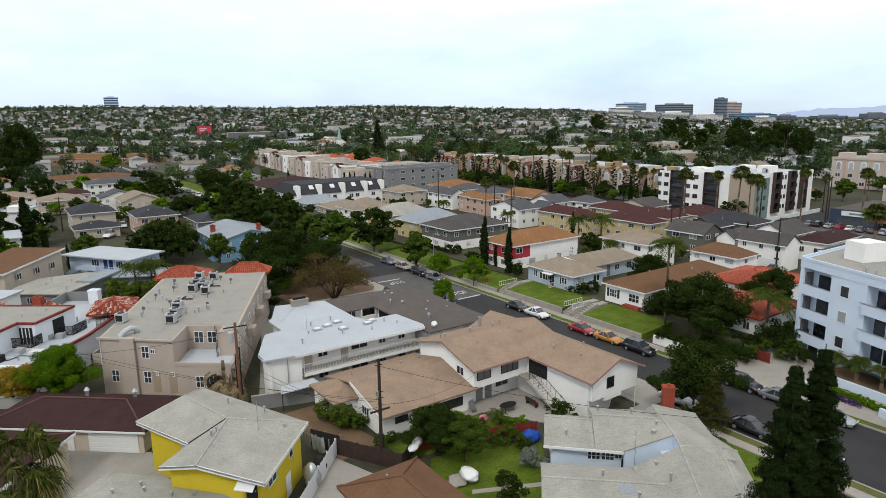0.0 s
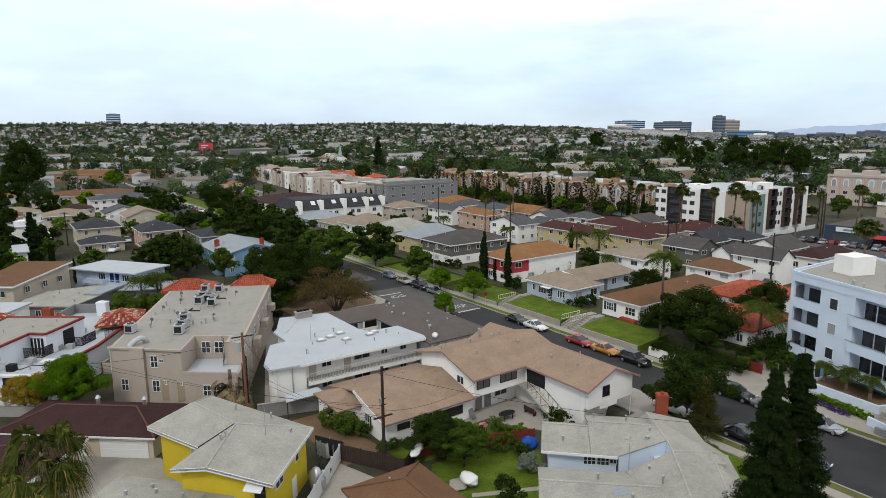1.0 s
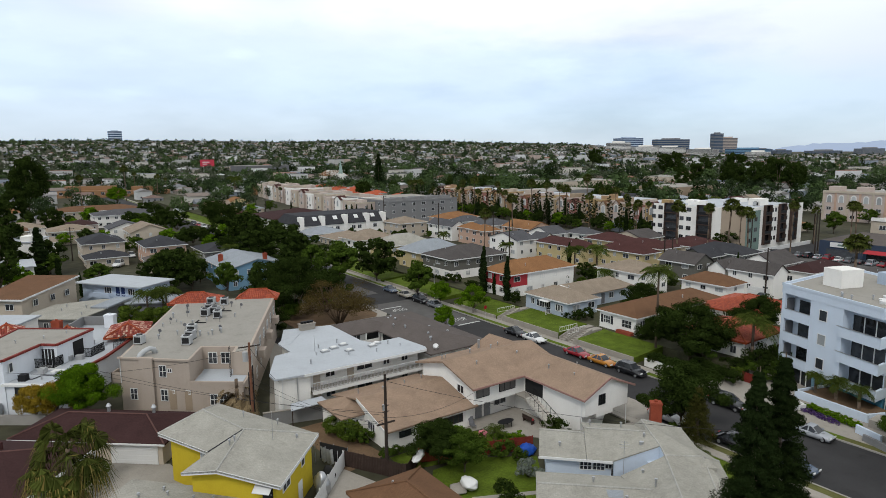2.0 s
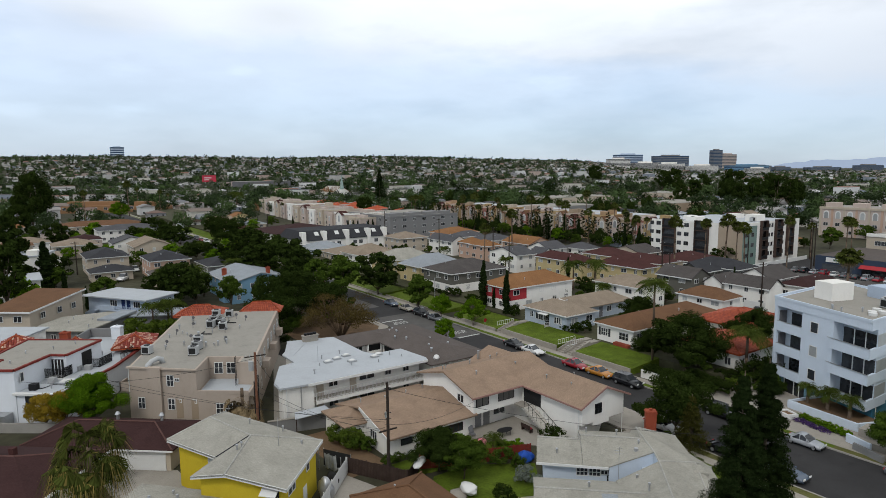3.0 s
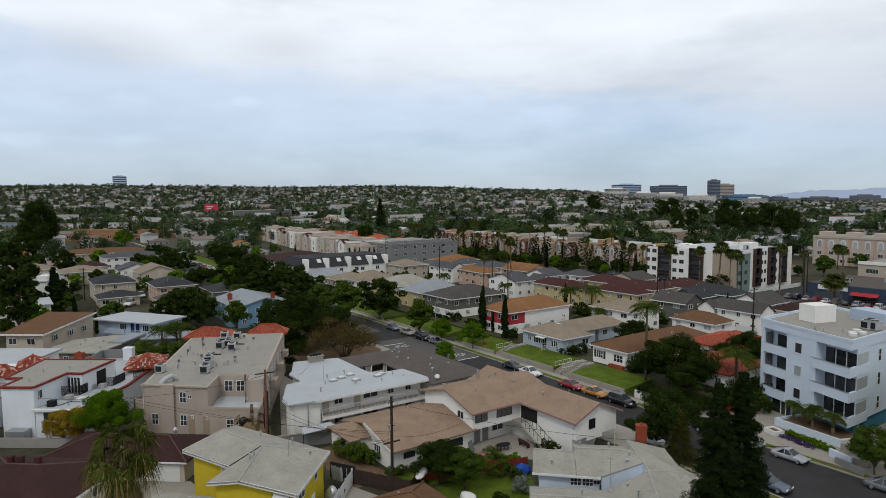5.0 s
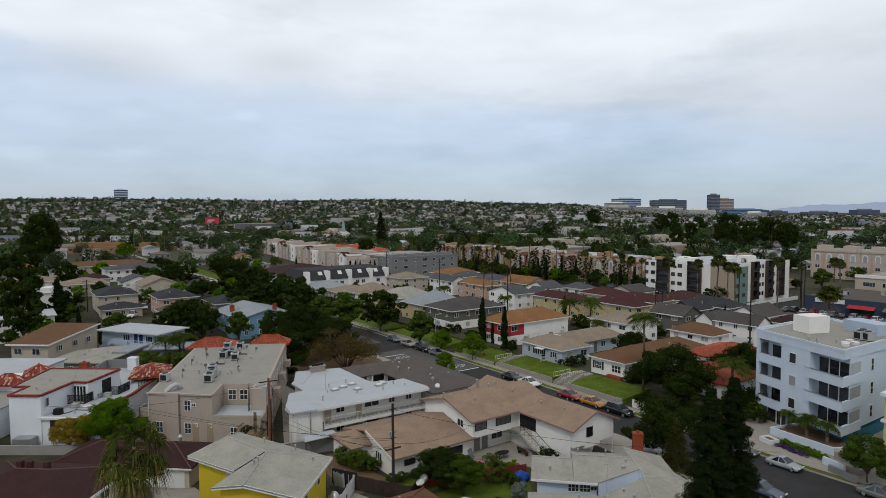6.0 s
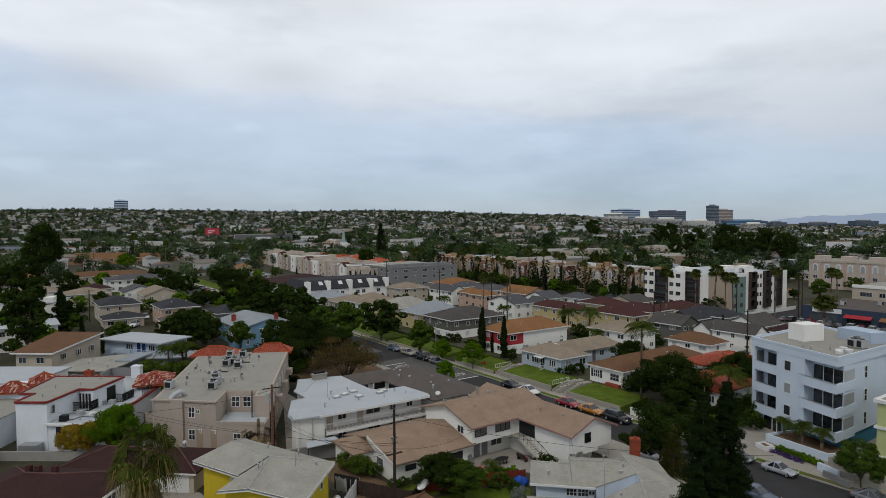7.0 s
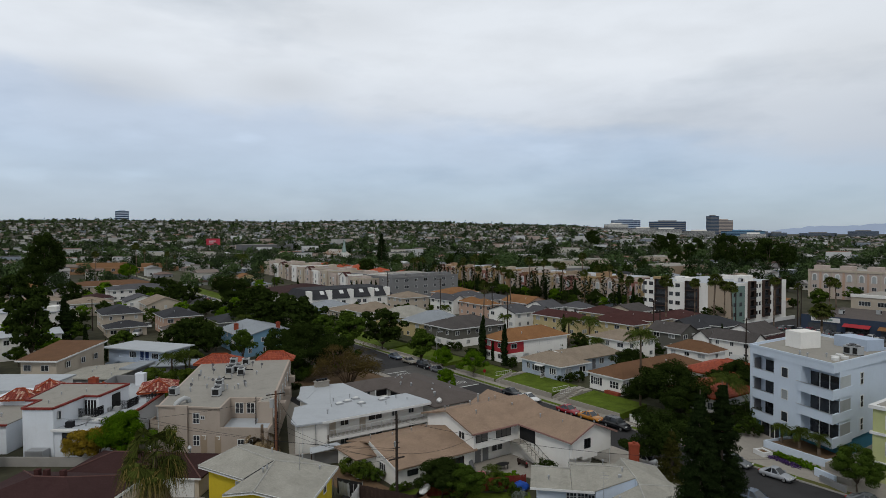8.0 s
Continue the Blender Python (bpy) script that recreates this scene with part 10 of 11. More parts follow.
def poles():
    main = pole(-6.0, 54.4, 10.2, 0, "dark timber utility pole with transformer fittings", turn=36)
    part("cross_arm", boxes((-1.0, 1.0, -0.06, 0.06, 5.2, 5.34)), M_POLE, main)
    part("steps", boxes((-0.4, 0.4, -0.03, 0.03, 6.4, 6.46), (-0.4, 0.4, -0.03, 0.03, 7.0, 7.06), (-0.35, 0.35, -0.03, 0.03, 9.6, 9.66)), M_IRON, main)
    part("fitting", boxes((-0.3, -0.15, -0.1, 0.1, 6.6, 7.2)), M_METAL, main)
    p2 = pole(-22.3, 64.5, 10.3, 1, "brown timber utility pole beside the apartments", turn=30)
    next(c for c in p2.children if c.name.startswith("shaft")).data.materials[0] = M_BROWNPOLE
    part("transformer", tube(bmesh.new(), (-0.5, 0, 8.2), (-0.5, 0, 9.3), 0.28, 0.28, 12), M_CASING, p2, "pale transformer can")
    part("conduit", tube(bmesh.new(), (0.24, 0, 0), (0.24, 0, 7.6), 0.07, 0.07, 6), M_IRON, p2)
    part("conduit", tube(bmesh.new(), (-0.2, 0.16, 0), (-0.2, 0.16, 6.8), 0.06, 0.06, 6), M_IRON, p2)
    for x, y, h, a in ((13.2, 188.0, 13.0, 1), (17.5, 181.0, 11.5, 0), (-4.0, 216.0, 13.5, 2), (66.0, 126.5, 11.0, 1), (84.0, 172.0, 14.0, 1), (107.0, 181.0, 13.0, 1), (113.0, 190.0, 13.0, 1), (56.0, 160.0, 11.5, 1), (-28.0, 262.0, 13.0, 2), (-112.0, 180.0, 10.0, 1), (-78.0, 262.0, 12.0, 1), (54.5, 150.0, 10.0, 1), (120.0, 205.0, 13.0, 1)):
        pole(x, y, h, a)
    top = (-6.2, 53.9, 5.3)
    for k, q in enumerate(((-22.3, 64.5, 6.4), (-22.3, 64.5, 5.6), (-13.0, 62.0, 2.8), (3.0, 64.0, 4.6), (-45.0, 69.0, 6.2), (-45.0, 69.0, 5.6))):
        cable("overhead_cable", (top[0], top[1], 5.3 + 0.25 * k), q, 0.8)
    cable("overhead_cable", (-22.3, 64.5, 9.6), (-52.0, 66.9, 6.0), 1.2)
    cable("overhead_cable", (-22.3, 64.5, 9.8), (-20.0, 67.4, 4.6), 0.4)
    cable("overhead_cable", (-6.2, 53.9, 9.8), (30.0, 44.0, 9.0), 1.2)
    # dead palm thatch round the second pole
    t = thing("dry_thicket", -23.6, 65.4, 0, 0, "pale dry frond thicket at the foot of the pole", "plant")
    k = fan_palm(55, 4.2, 4, 2.2, 2.2, 0.8, 15, 1.4, 0.5, -0.6, -0.1, 0.8)
    part("fronds", k[2], None, t)
    part("stem", k[0], None, t)
    # street furniture
    x, y = W(86.2, 70.9)
    s = thing("stop_sign", x, y, 0.15, 126 - 90, "red octagonal stop sign on a post", "sign")
    part("post", tube(bmesh.new(), (0, 0, 0), (0, 0, 2.6), 0.03, 0.03, 6), M_METAL, s)
    ob = part("plate", prism(bmesh.new(), [(0.38 * math.cos(a), 0.38 * math.sin(a)) for a in np.linspace(math.pi / 8, 2 * math.pi + math.pi / 8, 8, endpoint=False)], -0.02, 0.02), C_RED, s, "red octagonal plate")
    ob.matrix_basis = pose(0, -0.05, 2.3, 90, 0, 0)
    for s0, d0 in ((104.0, 71.6), (150, 71.6), (200, 71.6)):
        x, y = W(s0, d0)
        lamp = thing("street_lamp", x, y, 0.1, 126 + 90, "slim gray street lamp with a curved arm", "street lamp", "street lamps")
        part("post", tube(bmesh.new(), (0, 0, 0), (0, 0, 8.0), 0.09, 0.06, 7), M_METAL, lamp)
        part("arm", tube(bmesh.new(), (0, 0, 7.9), (0, 1.8, 8.3), 0.04, 0.04, 5), M_METAL, lamp)
        part("head", boxes((-0.12, 0.12, 1.6, 2.2, 8.2, 8.34)), M_METAL, lamp)


poles()


def road_marks():
    for s0, d0, d1 in ((86.0, 64.6, 69.6), (104.6, 59.2, 64.0)):
        strip("stop_line", s0, s0 + 0.45, d0, d1, 0.026, M_PAINT, "worn white stop line on the asphalt", "road marking", z0=0.02)
    for s0, d0, flip in ((88.6, 65.6, 1), (101.0, 60.0, -1)):
        cu = bpy.data.curves.new("road_word", "FONT")
        cu.body, cu.size, cu.extrude = "STOP", 1.5, 0.002
        dg = bpy.data.objects.new("road_word_tmp", cu)
        scene.collection.objects.link(dg)
        bpy.context.view_layer.update()
        me = bpy.data.meshes.new_from_object(dg)
        bpy.data.objects.remove(dg)
        me.materials.clear()
        me.materials.append(M_PAINT)
        ob = new("road_word", me)
        x, y = W(s0 + (0 if flip > 0 else 2.4), d0 + (0 if flip > 0 else 3.6))
        ob.matrix_basis = pose(x, y, 0.027, 0, 0, 36 if flip > 0 else 216) @ Matrix.Diagonal((0.9, 1.7, 1, 1))
        tagged(ob, "worn white STOP lettering painted on the asphalt", "road marking", kind="structure")
    # lighter asphalt patches
    for s0, s1, d0, d1 in ((86.6, 99.6, 58.7, 70.0), (118, 131, 61, 66)):
        strip("road_patch", s0, s1, d0, d1, 0.0245, M_ASPHALT2, "paler resurfaced patch of asphalt", "road")


road_marks()
# second street by the avenue blocks
strip("avenue", 20, 420, 172.0, 181.0, 0.02, M_ASPHALT, "asphalt avenue between apartments and houses", "road")
strip("avenue_pavement", 20, 420, 169.5, 172.0, 0.15, M_CONCRETE, "pale concrete pavement along the avenue", "pavement")
strip("cross_avenue", 84.5, 97.0, 181.0, 420, 0.022, M_ASPHALT, "asphalt cross street beside the apartment block", "road")
strip("shop_apron", 40, 84, 181, 191.5, 0.1, M_ASPHALT2, "asphalt parking apron before the shops", "road")


def house_front_hedges():
    """A clipped hedge, a red gate and a low white wall before the tile-roofed house."""
    for i in range(10):
        x, y = W(47.0 - i * 0.75, 77.9 - i * 0.16)
        plant("hedge_shrub", "shrub_dark", x, y, 0.25, 0.95, label="dense clipped dark hedge before the tile-roofed house", category="shrub", group="house front hedge")
    for s, d, q, k in ((43.0, 81.6, 1.1, "shrub_dark"), (41.4, 81.8, 1.3, "shrub"), (40.0, 82.6, 1.2, "shrub_dark"), (38.4, 81.4, 1.0, "shrub"), (41.0, 84.4, 1.8, "shrub_dark"), (39.6, 85.6, 2.2, "shrub_dark"), (38.0, 84.0, 1.4, "shrub"), (36.6, 81.6, 1.1, "shrub_dark"), (42.0, 79.6, 0.9, "shrub_soft"), (44.6, 81.4, 1.0, "shrub_dark")):
        x, y = W(s, d)
        plant("shrub", k, x, y, 0.1, q, label="dark bushy shrub beside the tile-roofed house", category="shrub", group="side garden shrubs")
    g = grid_thing("garden_gate", 39.6, 78.6, 0.3, 90, label="red wooden garden gate between hedges", category="gate")
    part("frame", boxes((-0.9, -0.8, -0.05, 0.05, -0.3, 1.3), (0.8, 0.9, -0.05, 0.05, -0.3, 1.3), (-0.8, 0.8, -0.05, 0.05, 1.1, 1.2)), M_REDWOOD, g)
    for i in range(7):
        part("board", boxes((-0.78 + i * 0.225, -0.58 + i * 0.225, -0.03, 0.03, -0.1, 1.08)), M_REDWOOD, g)
    b = grid_thing("garden_wall", 46.0, 73.6, label="low white garden wall beside the pavement", category="wall")
    part("panel", boxes((-0.1, 0.1, 0, 6.5, -0.2, 1.1)), M_WHITE, b)
    part("coping", boxes((-0.15, 0.15, 0, 6.5, 1.1, 1.17)), M_TRIM, b)


house_front_hedges()
# ---- the city beyond ----
OCC = []
for ob in list(scene.objects):
    if ob.parent is None and ob.type == "EMPTY" and "house" in ob.name + str(ob.get("category", "")) or (ob.parent is None and "block" in ob.name) or (ob.parent is None and "townhouse" in ob.name) or (ob.parent is None and ("shop" in ob.name or "garage" in ob.name or "commercial" in ob.name)):
        r = 4.0
        if ob.get("category") == "cable":
            continue
        for c in ob.children:
            if c.type == "MESH":
                for v in c.bound_box:
                    p = c.matrix_basis @ Vector(v)
                    r = max(r, math.hypot(p.x, p.y))
        OCC.append((ob.location.x, ob.location.y, r))


def free(x, y, m):
    return all((x - a) ** 2 + (y - b) ** 2 > (r + m) ** 2 for a, b, r in OCC)


def seen(x, y, margin=60):
    return y > 90 and abs(x) < 0.80 * y + margin


def on_road(x, y, m=0.0):
    s, d = x * UX + y * UY, x * NX + y * NY
    return (ROAD0 - 2 - m < d < 73 + m and s < 520) or (169 - m < d < 182 + m and s < 420) or (84 - m < s < 98 + m and 181 < d < 420)


def infill_houses():
    """Separate houses that fill the gaps of the middle distance."""
    rng = random.Random(11)
    walls = (M_WHITE, M_CREAM, M_PINK, M_PALEYEL, M_WHITE, M_PALEBLUE)
    tops = (M_DKGRAYROOF, M_WARMROOF, M_CHARCOAL, M_BROWNROOF, M_PALEROOF, M_ORANGEROOF, M_DARKRED)
    made = 0
    for i in range(6, 26):
        for j in range(-14, 22):
            s, d = i * 17.0 + rng.uniform(-2, 2), j * 17.5 + rng.uniform(-2, 2)
            x, y = W(s, d)
            r = math.hypot(x, y)
            if not (125 < r < 360) or not seen(x, y, 20) or on_road(x, y, 8) or not free(x, y, 7.5):
                continue
            if (d < 60 and r < 150) or (8 < d < 60 and s < 300):
                continue
            st = rng.choice((1, 1, 2, 2, 2))
            a, b = rng.uniform(9, 13), rng.uniform(8, 12)
            plan = (s - a / 2, s + a / 2, d - b / 2, d + b / 2, 2.8 * st, rng.choice(("hip", "gable_d", "gable_s", "hip")), rng.uniform(1.1, 1.7), rng.choice(walls), rng.choice(tops), 0.0, st, rng.choice(("plain stucco house with a shingle roof", "small stucco house among trees", "stucco house on a tree-lined block")))
            if -130 < x < -110 and 150 < y < 178:
                continue
            house(*plan, spacing=4.6)
            OCC.append((x, y, 8.0))
            made += 1


infill_houses()

# Far walls and roofs lean to cool grays: haze put into their colours.
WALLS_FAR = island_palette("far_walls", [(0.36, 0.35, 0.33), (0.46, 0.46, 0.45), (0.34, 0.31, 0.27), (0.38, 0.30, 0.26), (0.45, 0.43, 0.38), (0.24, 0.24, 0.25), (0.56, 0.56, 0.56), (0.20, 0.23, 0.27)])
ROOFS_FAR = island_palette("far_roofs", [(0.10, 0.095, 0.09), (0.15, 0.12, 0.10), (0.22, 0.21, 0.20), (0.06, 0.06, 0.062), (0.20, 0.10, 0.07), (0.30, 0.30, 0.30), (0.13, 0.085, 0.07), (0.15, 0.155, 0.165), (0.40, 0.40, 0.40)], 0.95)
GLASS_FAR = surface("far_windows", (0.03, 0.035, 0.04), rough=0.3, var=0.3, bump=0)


def far_houses():
    rng = np.random.default_rng(5)
    verts, faces, mats = [], [], []
    def add(pts, fs, mat):
        o = len(verts)
        verts.extend(pts)
        for f in fs:
            faces.append([k + o for k in f])
            mats.append(mat)
    count = 0
    def block(x, y, z, w, l, h, rz, kind):
        c, sn = math.cos(rz), math.sin(rz)
        R = lambda a, b, q: (x + a * c - b * sn, y + a * sn + b * c, z + q)
        base = [R(-w, -l, -2), R(w, -l, -2), R(w, l, -2), R(-w, l, -2), R(-w, -l, h), R(w, -l, h), R(w, l, h), R(-w, l, h)]
        add(base, [(0, 1, 5, 4), (1, 2, 6, 5), (2, 3, 7, 6), (3, 0, 4, 7), (4, 5, 6, 7)], 0)
        for side in range(2):
            n = max(2, int((w if side == 0 else l) * 2 / 3.4))
            for fl in range(max(1, int(h / 3.0))):
                for k in range(n):
                    a = (-1 + 2 * (k + 0.5) / n)
                    zz = fl * 3.0 + 1.0
                    if side == 0:
                        q = [R(a * w - 0.55, -l - 0.06, zz), R(a * w + 0.55, -l - 0.06, zz), R(a * w + 0.55, -l - 0.06, zz + 1.2), R(a * w - 0.55, -l - 0.06, zz + 1.2)]
                    else:
                        q = [R(-w - 0.06, a * l + 0.55, zz), R(-w - 0.06, a * l - 0.55, zz), R(-w - 0.06, a * l - 0.55, zz + 1.2), R(-w - 0.06, a * l + 0.55, zz + 1.2)]
                    if x * x + y * y < 900 ** 2:
                        add(q, [(0, 1, 2, 3)], 2)
        e = 0.5
        if kind == "hip":
            rw = max(0.2, w - l) if w > l else 0.2
            rl = max(0.2, l - w) if l >= w else 0.2
            rp = [R(-w - e, -l - e, h), R(w + e, -l - e, h), R(w + e, l + e, h), R(-w - e, l + e, h), R(-rw, -rl, h + 1.6), R(rw, -rl, h + 1.6), R(rw, rl, h + 1.6), R(-rw, rl, h + 1.6)]
            add(rp, [(0, 1, 5, 4), (1, 2, 6, 5), (2, 3, 7, 6), (3, 0, 4, 7), (4, 5, 6, 7)], 1)
        elif kind == "gable":
            rp = [R(-w - e, -l - e, h - .1), R(w + e, -l - e, h - .1), R(w + e, l + e, h - .1), R(-w - e, l + e, h - .1), R(-w - e, 0, h + 1.7), R(w + e, 0, h + 1.7)]
            add(rp, [(0, 1, 5, 4), (2, 3, 4, 5), (1, 2, 5), (3, 0, 4)], 1)
        else:
            rp = [R(-w, -l, h + 0.4), R(w, -l, h + 0.4), R(w, l, h + 0.4), R(-w, l, h + 0.4), R(-w, -l, h), R(w, -l, h), R(w, l, h), R(-w, l, h)]
            add(rp, [(0, 1, 2, 3), (4, 5, 1, 0), (5, 6, 2, 1), (6, 7, 3, 2), (7, 4, 0, 3)], 1)
    for s in np.arange(150, 2700, 19.0):
        for d in np.arange(-1500, 2300, 20.0):
            ss, dd = s + rng.uniform(-4, 4), d + rng.uniform(-4, 4)
            x, y = W(ss, dd)
            r = math.hypot(x, y)
            if r < 330 or r > 2450 or not seen(x, y, 80) or on_road(x, y, 6) or not free(x, y, 9):
                continue
            keep = 0.62 if r < 900 else 0.46 if r < 1500 else 0.33
            if x > 0.2 * y and r > 450:
                keep *= 0.75
            if rng.random() > keep:
                continue
            z = hill(x, y)
            big = rng.random() < (0.08 if dd < 150 else 0.10) and 600 < r < 1300
            w, l = (rng.uniform(7, 12), rng.uniform(6, 9)) if big else (rng.uniform(4.5, 7.5), rng.uniform(4, 6.5))
            h = rng.uniform(6, 12) if big else rng.choice([3.0, 3.2, 5.6])
            kind = "flat" if big else rng.choice(["hip", "gable", "hip", "flat"])
            block(x, y, z, w, l, h, A36 + rng.choice([0, math.pi / 2]) + rng.normal(0, 0.05), kind)
            count += 1
    me = bpy.data.meshes.new("far_houses")
    me.from_pydata(verts, [], faces)
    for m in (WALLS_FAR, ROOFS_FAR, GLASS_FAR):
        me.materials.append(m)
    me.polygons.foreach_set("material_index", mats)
    ob = new("far_houses", me)
    tagged(ob, "dense far city of pale houses and flat roofs", "houses", kind="stuff")


far_houses()


def far_trees():
    rng = np.random.default_rng(8)
    # Far leaves are paler and cooler than near ones: distance haze painted in.
    mats = [foliage("far_dark_leaves", (0.043, 0.066, 0.029)), foliage("far_green_leaves", (0.066, 0.102, 0.038)), foliage("far_haze_leaves", (0.108, 0.120, 0.082)), F_CONIFER]
    for mi, mat in enumerate(mats):
        V, F, o = [], [], 0
        total = (8200, 7600, 5600, 2200)[mi]
        for _ in range(total * 3):
            if total <= 0:
                break
            r = 150 + 2350 * rng.random() ** 0.62
            az = rng.uniform(-0.68, 0.70)
            x, y = r * math.sin(az), r * math.cos(az)
            s, d = x * UX + y * UY, x * NX + y * NY
            if on_road(x, y, 1.5) or (r < 420 and not free(x, y, -1.5)) or (r < 335) or not seen(x, y, 40):
                continue
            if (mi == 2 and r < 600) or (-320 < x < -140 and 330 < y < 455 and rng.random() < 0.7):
                continue
            total -= 1
            z = hill(x, y)
            h = rng.uniform(5, 12) * (1.2 if mi == 3 else 1.0) * (1.0 if az < 0.2 or r < 900 else 0.8)
            if rng.random() < 0.07:
                h *= 1.6
            if r > 1200:
                h *= 0.8
            w = h * rng.uniform(0.32, 0.5) * (0.6 if mi == 3 else 1)
            k = 320 if r < 600 else 120 if r < 800 else 44 if r < 1400 else 18
            n = 5 if r < 800 else 3
            cs = [(x + rng.normal(0, w * .4), y + rng.normal(0, w * .4), z + h * rng.uniform(0.35, 0.8)) for _ in range(n)]
            v, f = leaf_cloud(cs, [(w * 0.75, w * 0.75, h * 0.28)] * n, [max(3, k // n)] * n, w * (0.145 if r < 600 else 0.21 if r < 800 else 0.32 if r < 1400 else 0.5), rng=rng, flat=0.85, corners=3)
            V.append(v)
            F.append(f + o)
            o += len(v)
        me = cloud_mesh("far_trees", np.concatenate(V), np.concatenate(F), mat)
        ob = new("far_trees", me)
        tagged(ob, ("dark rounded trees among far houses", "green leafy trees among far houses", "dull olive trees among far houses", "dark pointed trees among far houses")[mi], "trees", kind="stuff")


far_trees()


# ---- landmarks ----
def office(name, x, y, w, l, h, rz, wall, label, floors, band=M_GLASS, split=None):
    z = hill(x, y)
    b = thing(name, x, y, z, rz, label, "office tower")
    part("wall", boxes((-w / 2, w / 2, -l / 2, l / 2, -3, h)), wall, b)
    for k in range(floors):
        z0 = h * (k + 0.3) / floors
        part("window_band", boxes((-w / 2 - 0.15, w / 2 + 0.15, -l / 2 - 0.15, l / 2 + 0.15, z0, z0 + h / floors * 0.55)), band, b)
    part("plant_room", boxes((-w / 4, w / 4, -l / 4, l / 4, h, h + 4)), wall, b)
    return b


M_BLUEGLASS = surface("blue_tinted_glass", (0.05, 0.09, 0.16), rough=0.2, var=0.2, bump=0)
office("office_tower", 982, 2380, 34, 30, 74, 10, M_GRAYWALL, "dark slab office tower on the horizon", 14, M_BLUEGLASS)
office("office_tower", 1026, 2390, 62, 30, 60, 10, M_PINK, "pinkish office tower beside the dark slab", 11, M_DARKWALL)
office("office_tower", 762, 2230, 118, 40, 44, 8, M_GRAYWALL, "banded blue glass office block on the horizon", 6, M_BLUEGLASS)
office("office_tower", 615, 2230, 92, 40, 38, 8, M_PALEBLUE, "white banded office block on the horizon", 6, M_BLUEGLASS)
office("office_tower", -1186, 2250, 44, 30, 40, 30, M_BLUEWHITE, "small banded blue office tower on the ridge", 5, M_BLUEGLASS)
for x, y, w, h in ((470, 1800, 60, 24), (540, 1780, 70, 20), (610, 1790, 80, 22), (690, 1760, 80, 20), (860, 1800, 60, 16)):
    office("office_block", x, y, w, 30, h, 10, M_WHITE, "white mid-rise office block below the towers", 7, M_GLASS)
office("office_block", 900, 1950, 130, 30, 22, 10, M_BLUE, "long blue mid-rise office block below the towers", 5, M_BLUEGLASS)
for x, y, w, h in ((1130, 2350, 70, 22), (1220, 2380, 60, 18), (1330, 2300, 120, 16), (1480, 2280, 90, 22)):
    office("office_block", x, y, w, 40, h, 10, M_GRAYWALL, "gray office block on the far plain", 6, M_BLUEGLASS)


def church():
    b = thing("church", -119, 640, hill(-119, 640), 36, "pale church with a slim green steeple", "church")
    part("nave", gable_wall(bmesh.new(), -8, 8, -16, 16, -1, 8, 5, "y"), M_WHITE, b)
    part("roof", gable_roof(-8, 8, -16, 16, 8, 5, "y", 0.6), M_ORANGEROOF, b)
    part("tower", boxes((-2.4, 2.4, -19.4, -14.6, -1, 10)), M_WHITE, b)
    part("steeple", tube(bmesh.new(), (0, -17, 10), (0, -17, 24), 2.4, 0.1, 8), M_STEEPLE, b, "slim pale green steeple")


M_STEEPLE = surface("pale_copper_green", (0.35, 0.46, 0.42), rough=0.6)
church()


def billboard():
    b = thing("billboard", -331, 860, hill(-331, 860), 20, "red billboard panel on steel posts", "billboard")
    part("panel", boxes((-9, 9, -0.4, 0.4, 12, 21)), paint("billboard_red", (0.62, 0.02, 0.06), 0.6), b)
    bars = boxes((-6, 3, -0.5, -0.38, 17, 18.2), (-6, 0, -0.5, -0.38, 14.5, 15.5))
    part("lettering_bars", bars, M_TRIM, b, "white bars of lettering")
    for x in (-5, 5):
        part("post", tube(bmesh.new(), (x, 0.6, -1), (x, 0.6, 20), 0.5, 0.5, 8), M_METAL, b)


billboard()


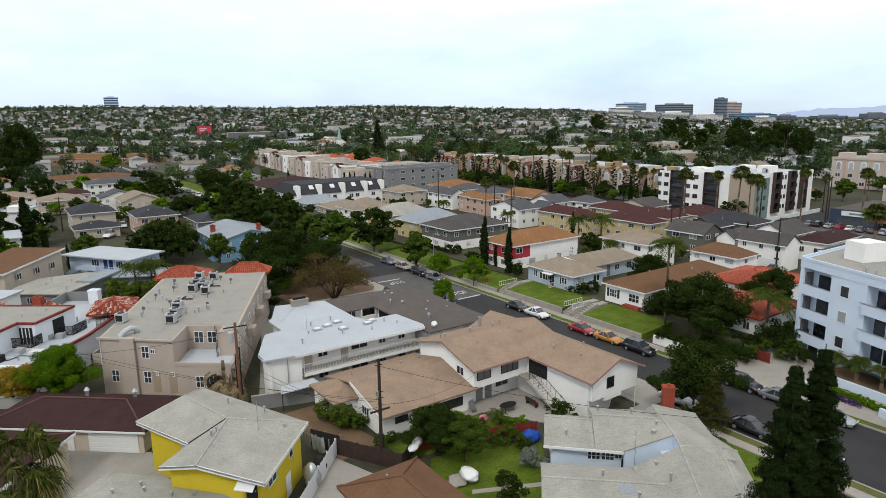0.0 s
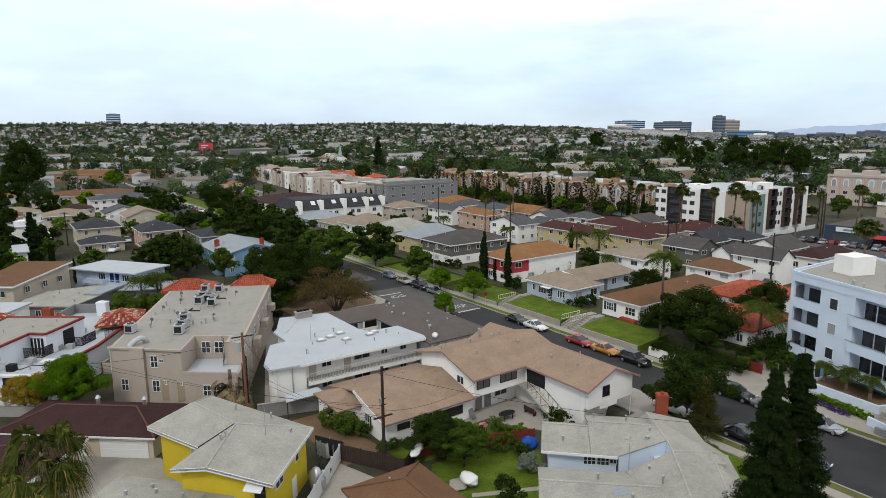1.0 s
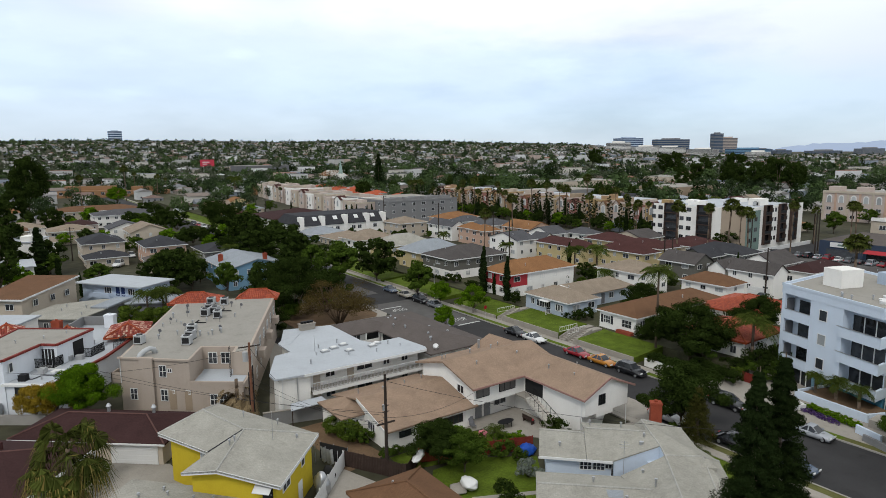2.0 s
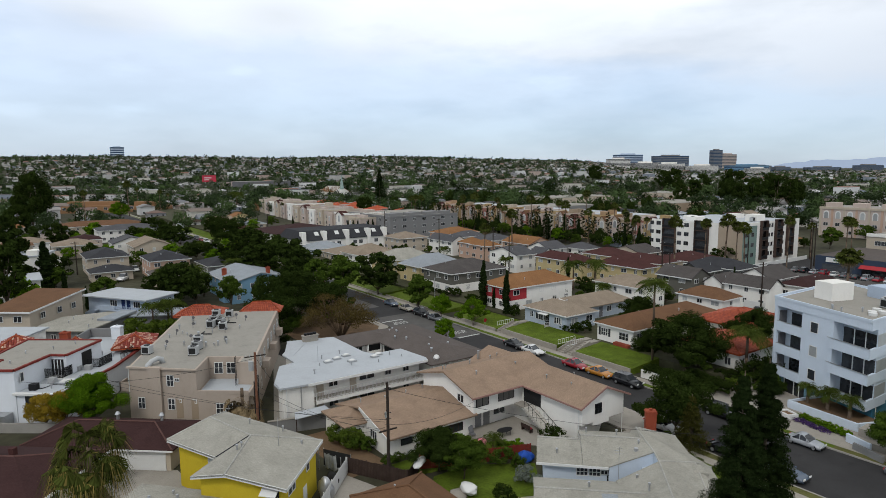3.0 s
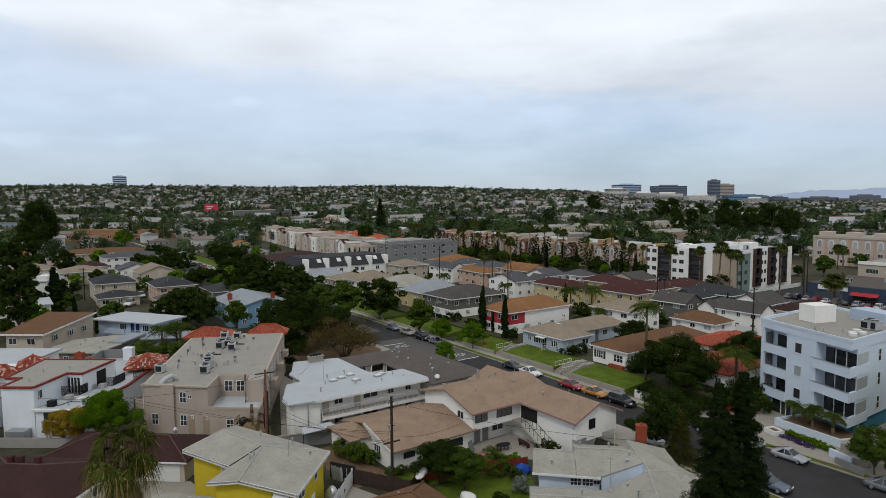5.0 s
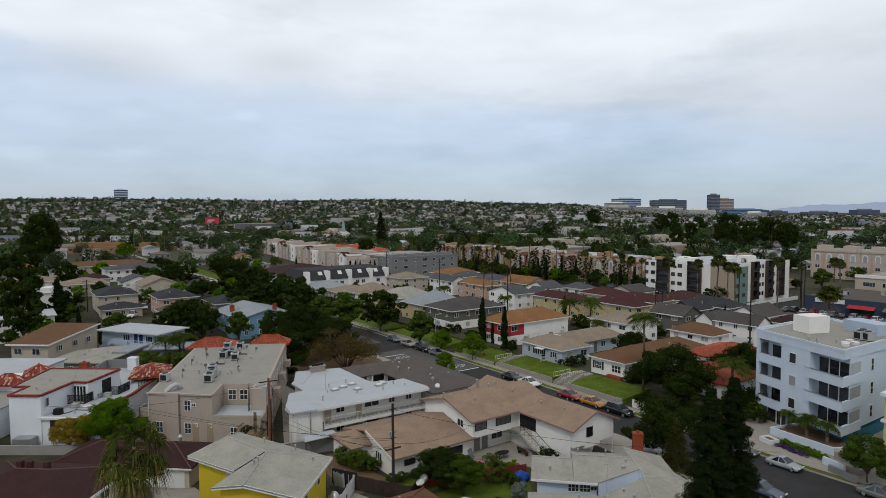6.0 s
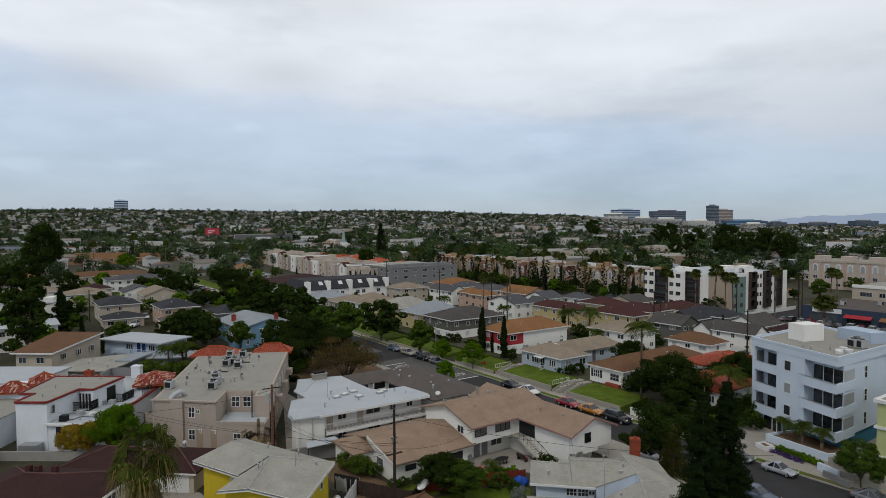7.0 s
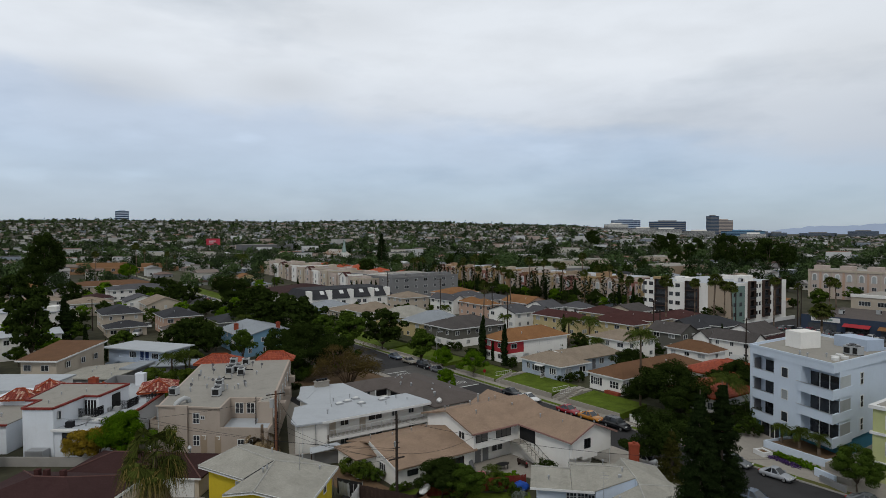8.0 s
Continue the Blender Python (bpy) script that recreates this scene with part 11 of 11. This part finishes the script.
def distant():
    for x, y, w, l, h, m, t in ((-330, 700, 60, 26, 7, M_WHITE, "long low white building"), (-250, 830, 70, 24, 14, M_DARKWALL, "gray apartment building far off"), (-160, 820, 90, 40, 7, M_PALEBLUE, "long pale warehouse"), (-415, 760, 60, 30, 5, M_DARKWALL, "dark low building far off"), (120, 720, 110, 30, 7, M_GRAYWALL, "long pale flat building"), (200, 560, 60, 26, 8, M_CREAM, "pale flat-roofed building"), (90, 470, 60, 30, 9, M_CREAM, "cream flat-roofed building"), (140, 390, 40, 26, 9, M_BUFF, "white flat-roofed building"), (60, 360, 44, 24, 9, M_GRAYWALL, "white flat-roofed building")):
        b = thing("commercial_building", x, y, hill(x, y), 36, t + " in the middle of the city", "building")
        part("wall", boxes((-w / 2, w / 2, -l / 2, l / 2, -2, h)), m, b)
        part("roof", boxes((-w / 2 + 0.4, w / 2 - 0.4, -l / 2 + 0.4, l / 2 - 0.4, h, h + 0.3)), M_DECK, b)
        for k in range(int(w / 6)):
            window(b, -w / 2 + 3 + k * 6, -l / 2, 1.4, "s-", 3.0, 1.8, 2, 1)
    # ochre earthworks and terraces on the left
    for x, y, w, l, h in ((-262, 455, 44, 12, 5), (-228, 470, 30, 12, 4), (-135, 470, 34, 12, 3)):
        b = thing("retaining_bank", x, y, 0, 10, "ochre terraced building front in the distance", "building")
        part("wall", boxes((-w / 2, w / 2, -l / 2, l / 2, -1, h)), M_OCHRE, b)
        part("upper_wall", boxes((-w / 2 + 4, w / 2 - 6, 0, l / 2, h, h + 3)), M_OCHRE, b)
        for k in range(int(w / 7)):
            window(b, -w / 2 + 4 + k * 7, -l / 2, 2, "s-", 2.4, 2.0, 2, 1)
    # far mountains, their blue haze given by a glowing material
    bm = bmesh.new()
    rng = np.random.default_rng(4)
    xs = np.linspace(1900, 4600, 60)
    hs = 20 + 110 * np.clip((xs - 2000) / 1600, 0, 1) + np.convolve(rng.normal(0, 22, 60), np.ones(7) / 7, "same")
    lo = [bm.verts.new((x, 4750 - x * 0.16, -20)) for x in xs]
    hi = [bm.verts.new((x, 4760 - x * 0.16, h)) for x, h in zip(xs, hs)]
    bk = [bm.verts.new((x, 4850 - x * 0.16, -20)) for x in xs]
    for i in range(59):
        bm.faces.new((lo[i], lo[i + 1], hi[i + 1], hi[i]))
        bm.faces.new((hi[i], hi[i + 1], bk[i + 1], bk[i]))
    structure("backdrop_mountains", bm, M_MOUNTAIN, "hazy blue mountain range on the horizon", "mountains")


M_OCHRE = stucco("ochre_stucco", (0.34, 0.19, 0.10))
# Sky-blue emission stands in for haze over the range.
M_MOUNTAIN = bpy.data.materials.new("haze_glow_mountain")
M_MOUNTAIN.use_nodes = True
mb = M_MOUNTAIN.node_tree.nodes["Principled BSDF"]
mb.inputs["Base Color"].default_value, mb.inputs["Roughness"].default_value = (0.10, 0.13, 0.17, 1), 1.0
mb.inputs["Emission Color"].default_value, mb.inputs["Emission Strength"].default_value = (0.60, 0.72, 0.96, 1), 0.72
distant()
